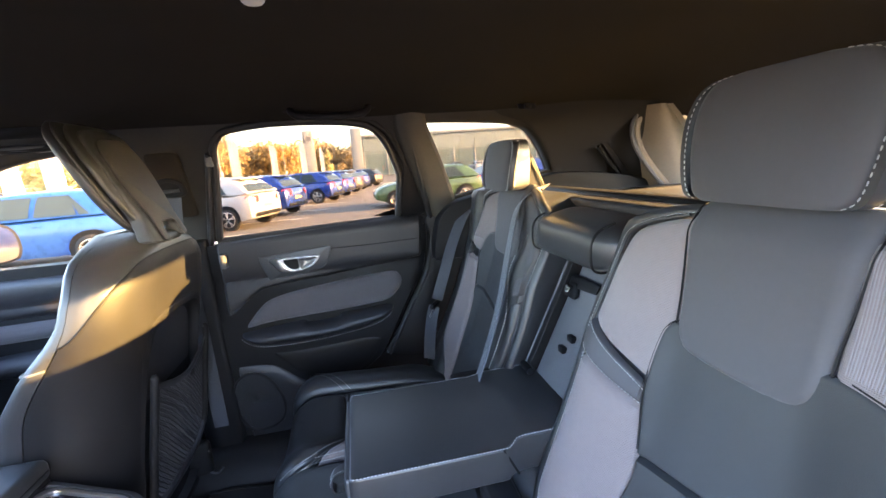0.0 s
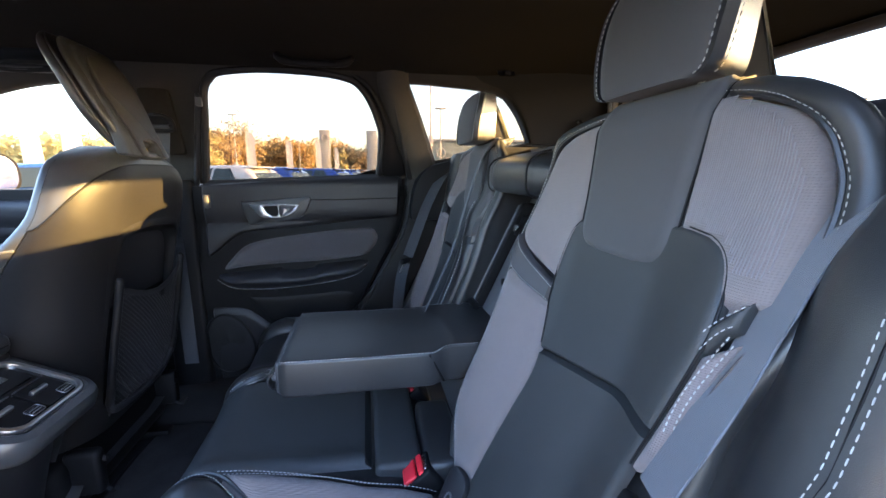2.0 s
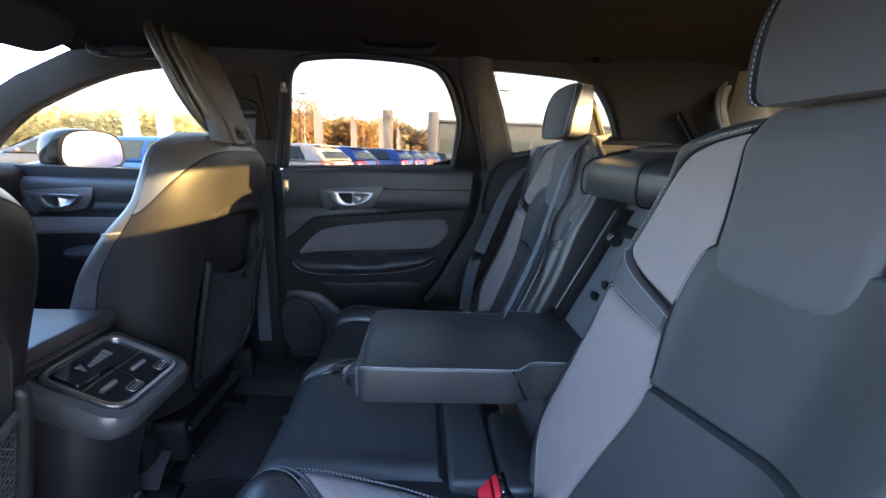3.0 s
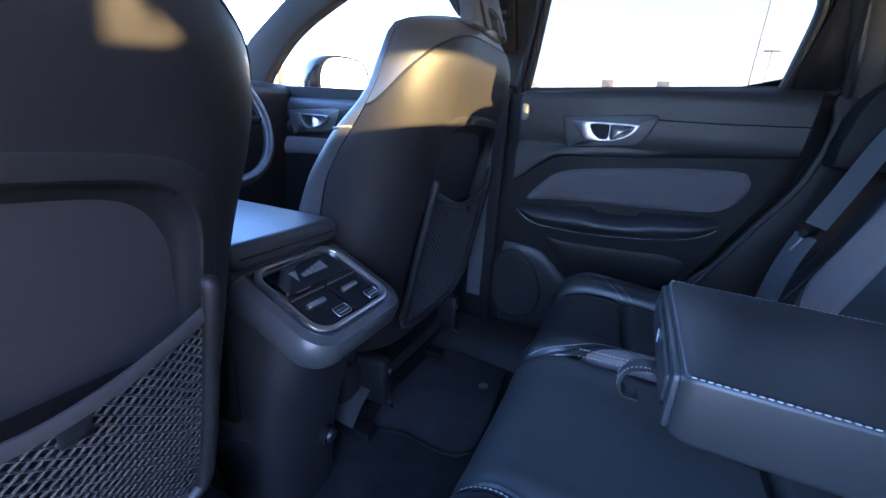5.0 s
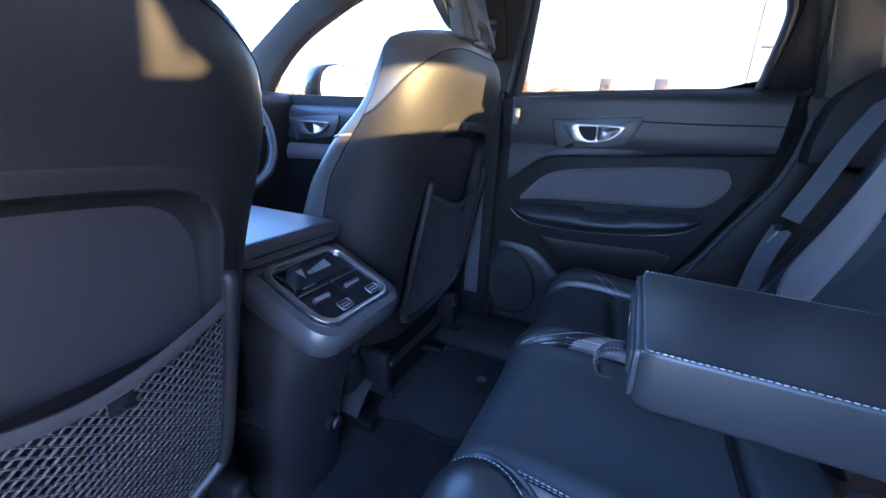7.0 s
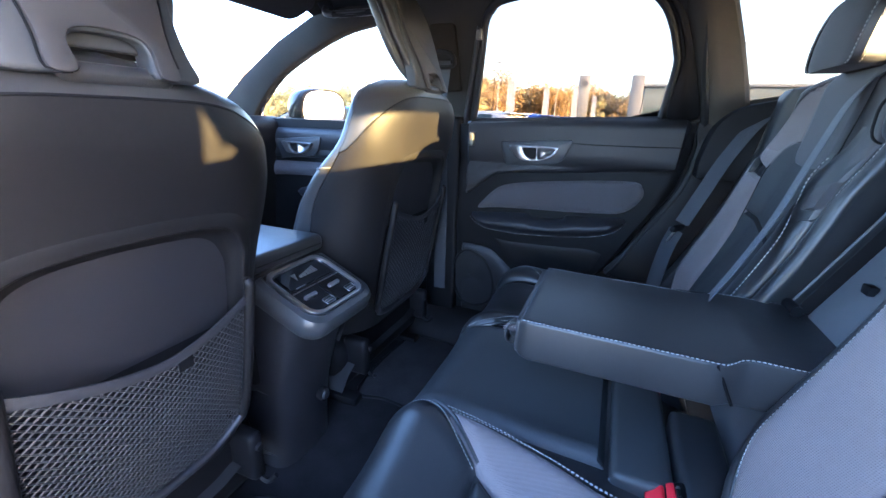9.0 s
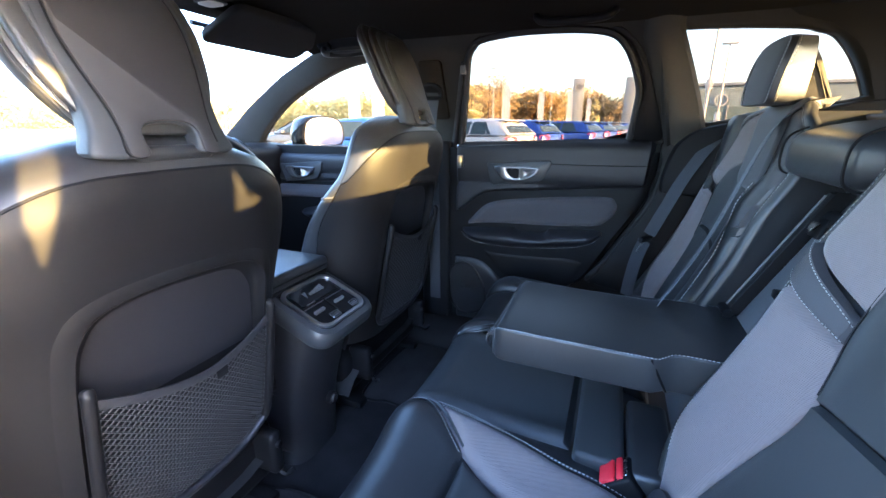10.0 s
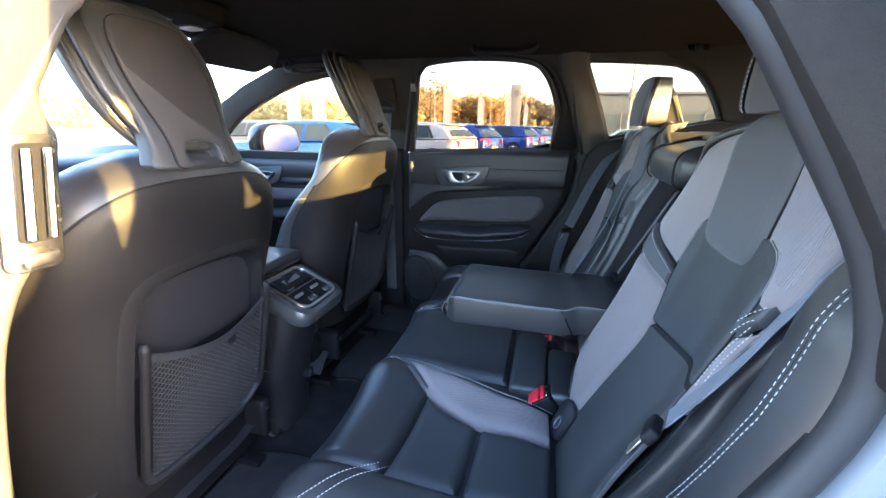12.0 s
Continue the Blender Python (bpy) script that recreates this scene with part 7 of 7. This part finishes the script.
P_BLUE = mat("bright blue metallic paint", (0.015, 0.045, 0.27), 0.28, metal=0.3, var=0.05, coat=0.8)
P_BLUE2 = mat("light blue metallic paint", (0.02, 0.085, 0.33), 0.28, metal=0.3, var=0.05, coat=0.8)
P_WHITE = mat("white car paint", (0.45, 0.45, 0.46), 0.3, var=0.04, coat=0.8)
P_GREY = mat("grey metallic paint", (0.10, 0.10, 0.11), 0.3, metal=0.3, var=0.05, coat=0.8)
P_DARK = mat("dark grey metallic paint", (0.045, 0.05, 0.055), 0.3, metal=0.3, var=0.05, coat=0.8)
P_GREEN = mat("dark green paint", (0.06, 0.11, 0.045), 0.3, var=0.05, coat=0.8)

HEAD = 160.0
parked_car(-2.46, 12.1, HEAD, P_WHITE, "white hatchback parked in the row across the lane")
parked_car(-1.95, 14.9, HEAD, P_BLUE, "blue hatchback parked beside the white car")
parked_car(-0.66, 19.9, HEAD - 2, P_BLUE, "blue hatchback with alloy wheels parked in the row")
parked_car(-0.10, 22.9, HEAD - 3, P_BLUE, "blue hatchback parked in the row", L=4.0)
parked_car(0.45, 25.9, HEAD - 4, P_GREY, "grey hatchback parked in the row")
parked_car(1.0, 29.9, HEAD - 5, P_BLUE, "blue hatchback parked further along the row")
parked_car(2.25, 34.0, HEAD - 6, P_DARK, "dark grey hatchback at the end of the row")
parked_car(-4.05, 9.0, 180, P_BLUE2, "light blue saloon parked abreast of the car's nose", L=4.5, W=1.82, H=1.43)
parked_car(-17.5, 25.5, 180, P_DARK, "dark grey estate car with roof rails, across the car park", L=4.9, W=1.86, H=1.62, estate=True)
parked_car(-9.0, 13.0, 184, P_GREY, "grey saloon beyond the blue one", L=4.4)
parked_car(4.6, 14.5, 180, P_GREEN, "dark green hatchback behind the blue row", L=3.9, H=1.34)
parked_car(7.6, 14.8, 182, P_BLUE, "blue hatchback beside the green car", L=4.0, H=1.36)
parked_car(12.0, 5.0, 168, P_BLUE2, "light blue hatchback parked beyond the tailgate", L=4.1, H=1.5)
parked_car(14.5, 9.0, 168, P_WHITE, "white hatchback parked beyond the tailgate", L=4.1, H=1.5)
parked_car(13.6, 2.0, 170, P_DARK, "dark hatchback parked beyond the tailgate", L=4.1, H=1.5)
for i, (x, y, p) in enumerate(((9.0, 60.0, P_WHITE), (12.5, 60.5, P_GREY), (16.0, 61.0, P_DARK), (19.5, 61.0, P_WHITE), (23.0, 61.5, P_BLUE), (26.5, 62.0, P_GREY), (-9.0, 52.0, P_DARK), (-13.0, 51.0, P_WHITE), (-5.5, 53.0, P_GREY), (-17.0, 50.0, P_DARK))):
    parked_car(x, y, 90, p, ("white", "grey", "dark", "blue")[(P_WHITE, P_GREY, P_DARK, P_BLUE).index(p)] + " car in the far row before the showroom")

# bay lines
for i in range(12):
    y = 10.4 + i * 2.75
    x = -3.2 + 0.21 * (y - 10)
    bm = box((x - 4.6, y - 0.05, 0.0), (x + 1.0, y + 0.05, 0.004), 0)
    solo("bay_line", bm, M_LINE, "white painted parking bay line on the asphalt", "road marking", "structure", group="bay lines")


def place(az, d):
    a = radians(az)
    return (0.1 + d * math.sin(a), -0.75 + d * math.cos(a))


# pylons, banners and lamp posts
def pylon(az, d, wdeg, top, label, emblem):
    x, y = place(az, d)
    w = 2 * d * math.tan(radians(wdeg / 2))
    p = thing("sign_pylon", (x, y, 0), label, "sign pylon", "sign pylons")
    m = Matrix.Translation((x, y, 0)) @ pose(0, 0, 0, 0, 0, -az)
    part("pylon_body", turn(box((-w / 2, 0, 0), (w / 2, 0.7, top), 0.05, 2), m), M_PYLON, p)
    part("pylon_base", turn(box((-w / 2 - 0.1, -0.1, 0), (w / 2 + 0.1, 0.8, 0.35), 0.03, 1), m), M_POLE, p, "grey plinth")
    if emblem:
        r = w * 0.36
        zc = top - w * 0.72
        part("emblem", turn(prism([(r * math.cos(a), r * math.sin(a)) for a in np.linspace(0, 2 * math.pi, 24, endpoint=False)], 0.04, lambda u, v, q: (u, -0.02 - q, zc + v)), m), M_EMBLEM, p, "plain dark round emblem")
        part("emblem_ring", turn(tube([(r * 0.82 * math.cos(a), -0.065, zc + r * 0.82 * math.sin(a)) for a in np.linspace(0, 2 * math.pi, 24, endpoint=False)], r * 0.07, 6, True), m), M_FLAG, p, "pale ring of the emblem")
    return p


pylon(-5.09, 62.0, 1.38, 7.25, "pale grey sign pylon with a round emblem", True)
pylon(0.97, 62.0, 1.42, 7.25, "plain pale grey sign pylon", False)


def banner(az, d, top, wid, label):
    x, y = place(az, d)
    b = thing("banner", (x, y, 0), label, "banner", "banners")
    part("banner_pole", tube([(x, y, 0), (x, y, top)], 0.035, 8), M_POLE, b, "grey pole")
    o = [(0.0, 0.6), (wid, 0.75), (wid, top * 0.86)] + [(wid * math.cos(a), top * 0.86 + (top * 0.13) * math.sin(a)) for a in np.linspace(0.15, 1.5, 6)]
    part("banner_cloth", prism(o, 0.02, lambda u, v, q: (x + u, y + q + 0.10 * math.sin(v * 1.3 + u), v)), M_FLAG, b, "white cloth banner")
    part("banner_foot", box((x - 0.25, y - 0.25, 0), (x + 0.25, y + 0.25, 0.06), 0.02), M_POLE, b)


for az, d, el, w in ((-14.5, 42, 5.2, 0.75), (-9.9, 46, 4.2, 0.60), (-6.3, 48, 4.3, 0.55), (-3.9, 48, 3.4, 0.40), (-31.5, 20, 6.5, 0.6), (-34.5, 24, 5.5, 0.7)):
    banner(az, d, 1.2 + d * math.tan(radians(el)), w, "tall white feather banner on the car park")


def lamp_post(az, d, top, label):
    x, y = place(az, d)
    p = thing("lamp_post", (x, y, 0), label, "lamp post", "lamp posts")
    part("post", tube([(x, y, 0), (x, y, top * 0.5), (x, y, top)], [0.08, 0.065, 0.045], 8), M_POLE, p)
    part("lantern", box((x - 0.45, y - 0.15, top), (x + 0.45, y + 0.15, top + 0.12), 0.04, 2), M_POLE, p, "flat grey lantern")
    part("post_box", box((x - 0.16, y - 0.16, top * 0.24), (x + 0.16, y + 0.16, top * 0.24 + 0.6), 0.03), M_FLAG, p, "white box on the post")


lamp_post(-15.7, 48, 7.0, "steel lamp post among the autumn trees")
lamp_post(-8.3, 70, 6.0, "steel lamp post behind the blue cars")
lamp_post(8.9, 30, 13.5, "tall steel lamp post in front of the showroom")
lamp_post(10.2, 34, 6.2, "steel lamp post in front of the showroom")
lamp_post(55.1, 40, 6.0, "steel lamp post beyond the tailgate")

# road sign with signal heads, ahead of the car
x, y = place(-46.6, 26)
sg = thing("road_sign", (x, y, 0), "dark road sign beside a traffic signal", "road sign")
part("sign_board", turn(box((-0.55, -0.03, 2.35), (0.25, 0.03, 3.35), 0.02), Matrix.Translation((x, y, 0)) @ pose(0, 0, 0, 0, 0, 46)), mat("brown board", (0.09, 0.065, 0.045), 0.7), sg)
part("sign_post", tube([(x, y + 0.1, 0), (x, y + 0.1, 3.3)], 0.05, 8), M_POLE, sg)
part("signal_head", turn(box((0.42, -0.12, 2.2), (0.66, 0.12, 3.45), 0.04), Matrix.Translation((x, y, 0)) @ pose(0, 0, 0, 0, 0, 46)), mat("dark signal housing", (0.06, 0.045, 0.035), 0.6), sg, "dark signal head")
part("signal_post", turn(tube([(0.54, 0.15, 0), (0.54, 0.15, 3.3)], 0.05, 8), Matrix.Translation((x, y, 0)) @ pose(0, 0, 0, 0, 0, 46)), M_POLE, sg)


# showroom: cladding above a glazed front
def showroom(x0, x1, y, top, rz, label, emblem=None):
    b = thing("showroom", ((x0 + x1) / 2, y, 0), label, "building", "showrooms")
    cx = (x0 + x1) / 2
    m = Matrix.Translation((cx, y, 0)) @ pose(0, 0, 0, 0, 0, rz)
    w = (x1 - x0) / 2
    part("wall", turn(box((-w, 0, 0), (w, 18, top), 0.05, 1), m), M_CLADDING, b)
    part("roof_edge", turn(box((-w - 0.3, -0.5, top), (w + 0.3, 18, top + 0.45), 0.05, 1), m), M_PYLON, b, "pale roof edge")
    n = max(3, int(2 * w / 4.2))
    step = 2 * w / n
    for i in range(n):
        a = -w + step * i
        win = part("window", turn(box((a + 0.12, -0.06, 0.4), (a + step - 0.12, 0.02, top * 0.56), 0.01, 1), m), M_SHOPGLASS, b, "tall showroom window")
        part("mullion", turn(box((a - 0.06, -0.16, 0), (a + 0.10, 0.0, top * 0.60), 0.01, 1), m), M_POLE, win)
        part("panel", turn(box((a + 0.03, -0.09, top * 0.62), (a + step - 0.03, 0.0, top - 0.2), 0.01, 1), m), M_CLADDING, b)
    if emblem:
        part("emblem", turn(tube([(emblem + 0.9 * math.cos(a), -0.16, top * 0.70 + 0.9 * math.sin(a)) for a in np.linspace(0, 2 * math.pi, 24, endpoint=False)], 0.10, 6, True), m), M_FLAG, b, "plain pale ring emblem")


showroom(2.8, 44.0, 84.0, 7.55, 0, "long pale grey showroom with a glazed front", -8.0)
showroom(66, 118, 66.0, 6.6, -30, "grey showroom end beyond the tailgate")
showroom(-60, -45, 150.0, 8.0, 20, "distant pale building behind the trees")


# trees
def tree(x, y, h, r, leaf, label, trunk_h=0.3, n=900, seed=1, size=0.22):
    rnd = random.Random(seed)
    t = thing("tree", (x, y, 0), label, "tree", "autumn trees")
    bm = bmesh.new()
    tube([(x, y, 0), (x + 0.1, y, h * 0.35), (x + 0.05, y + 0.1, h * 0.85)], [0.035 * h * 0.6, 0.025 * h * 0.6, 0.006 * h], 7, bm=bm)
    tips = []
    for k in range(16):
        a = rnd.uniform(0, 2 * math.pi)
        z0 = h * rnd.uniform(trunk_h, 0.75)
        ln = r * rnd.uniform(0.55, 1.0) * (1.1 - 0.5 * abs(z0 / h - 0.5))
        tip = Vector((x + ln * math.cos(a), y + ln * math.sin(a), min(h, z0 + ln * rnd.uniform(0.4, 1.0))))
        tube([(x + 0.05, y, z0), tuple((Vector((x, y, z0)) + tip) / 2 + Vector((0, 0, 0.1 * ln))), tuple(tip)], [0.012 * h * 0.6, 0.008 * h * 0.6, 0.003 * h], 5, bm=bm)
        tips.append((tip, (Vector((x, y, z0)) + tip) / 2))
    tips.append((Vector((x, y, h)), Vector((x, y, h * 0.8))))
    part("trunk", bm, M_BARK, t, "brown trunk and limbs")
    verts, faces = [], []
    for k in range(n):
        tip, half = rnd.choice(tips)
        c = tip.lerp(half, rnd.uniform(-0.1, 1.0)) + Vector((rnd.gauss(0, 1), rnd.gauss(0, 1), rnd.gauss(0, 0.8))) * r * 0.16
        u = Vector((rnd.gauss(0, 1), rnd.gauss(0, 1), rnd.gauss(0, 1))).normalized()
        v = u.orthogonal().normalized()
        s = size * rnd.uniform(0.6, 1.5)
        i0 = len(verts)
        verts += [tuple(c - u * s), tuple(c + v * s * 0.6), tuple(c + u * s), tuple(c - v * s * 0.6)]
        faces.append((i0, i0 + 1, i0 + 2, i0 + 3))
    me = bpy.data.meshes.new("crown")
    me.from_pydata([(p[0] - x, p[1] - y, p[2]) for p in verts], [], faces)
    me.materials.append(leaf)
    cr = new("crown", me)
    cr.parent = t
    tagged(cr, "crown of autumn leaves with gaps", kind="stuff")
    return t


rt = random.Random(5)
az = -21.0
k = 0
while az < -0.3:
    d = rt.uniform(78, 98)
    top = {True: 4.9, False: 4.2}[az < -16] - (0.9 if az > -4 else 0)
    h = 1.3 + d * math.tan(radians(top * rt.uniform(0.75, 1.02)))
    x, y = place(az, d)
    leaf = (M_LEAF_ORANGE, M_LEAF_ORANGE, M_LEAF_BROWN, M_LEAF_YELLOW)[rt.randrange(4)]
    tree(x, y, h, h * 0.55, leaf, "autumn tree with orange-brown leaves behind the car park", 0.12, 900, 10 + k, 0.30)
    az += rt.uniform(0.75, 1.15)
    k += 1
x, y = place(-16.3, 66)
tree(x, y, 1.3 + 66 * math.tan(radians(6.2)), 3.4, M_LEAF_BROWN, "tall half-bare brown tree beside a lamp post", 0.3, 900, 77, 0.16)
x, y = place(-18.6, 55)
tree(x, y, 6.2, 1.6, M_LEAF_YELLOW, "slender yellow-green tree beside the car park", 0.15, 1100, 78, 0.16)
x, y = place(-2.9, 60)
tree(x, y, 4.2, 0.9, M_LEAF_YELLOW, "small yellow tree beside the pylon", 0.2, 600, 79, 0.15)
for k, (az, d, el) in enumerate(((-24, 60, 3.4), (-27.5, 58, 3.2), (-31, 62, 3.6), (-34.5, 66, 3.2), (-37.5, 70, 2.9), (-40.5, 74, 2.7), (-44, 76, 2.2), (-49, 80, 2.4), (-53, 80, 2.6), (-58, 70, 3.0), (-63, 70, 3.0), (-68, 60, 3.2))):
    x, y = place(az, d)
    h = 1.3 + d * math.tan(radians(el))
    tree(x, y, h, h * 0.7, M_LEAF_YELLOW, "yellow autumn tree along the road", 0.1, 700, 200 + k, 0.28)

# low wooded bank behind the trees
verts, faces = [], []
rb = random.Random(9)
for k in range(30000):
    a = rb.uniform(-75, 3)
    d = rb.uniform(100, 125)
    hh = 1.3 + d * math.tan(radians(rb.uniform(-0.6, 2.6 + 0.5 * math.sin(a * 0.9) + 0.3 * math.sin(a * 2.3)) * (1 if a > -22 else 0.75)))
    px, py = place(a, d)
    c = Vector((px, py, max(0.2, hh)))
    u = Vector((rb.gauss(0, 1), rb.gauss(0, 1), rb.gauss(0, 1))).normalized()
    v = u.orthogonal().normalized()
    s = rb.uniform(0.15, 0.38)
    i0 = len(verts)
    verts += [tuple(c - u * s), tuple(c + v * s * 0.7), tuple(c + u * s), tuple(c - v * s * 0.7)]
    faces.append((i0, i0 + 1, i0 + 2, i0 + 3))
me = bpy.data.meshes.new("woodland")
me.from_pydata(verts, [], faces)
me.materials.append(M_LEAF_ORANGE)
tagged(new("woodland", me), "orange-brown autumn woodland behind the car park", "woodland", "", "stuff")
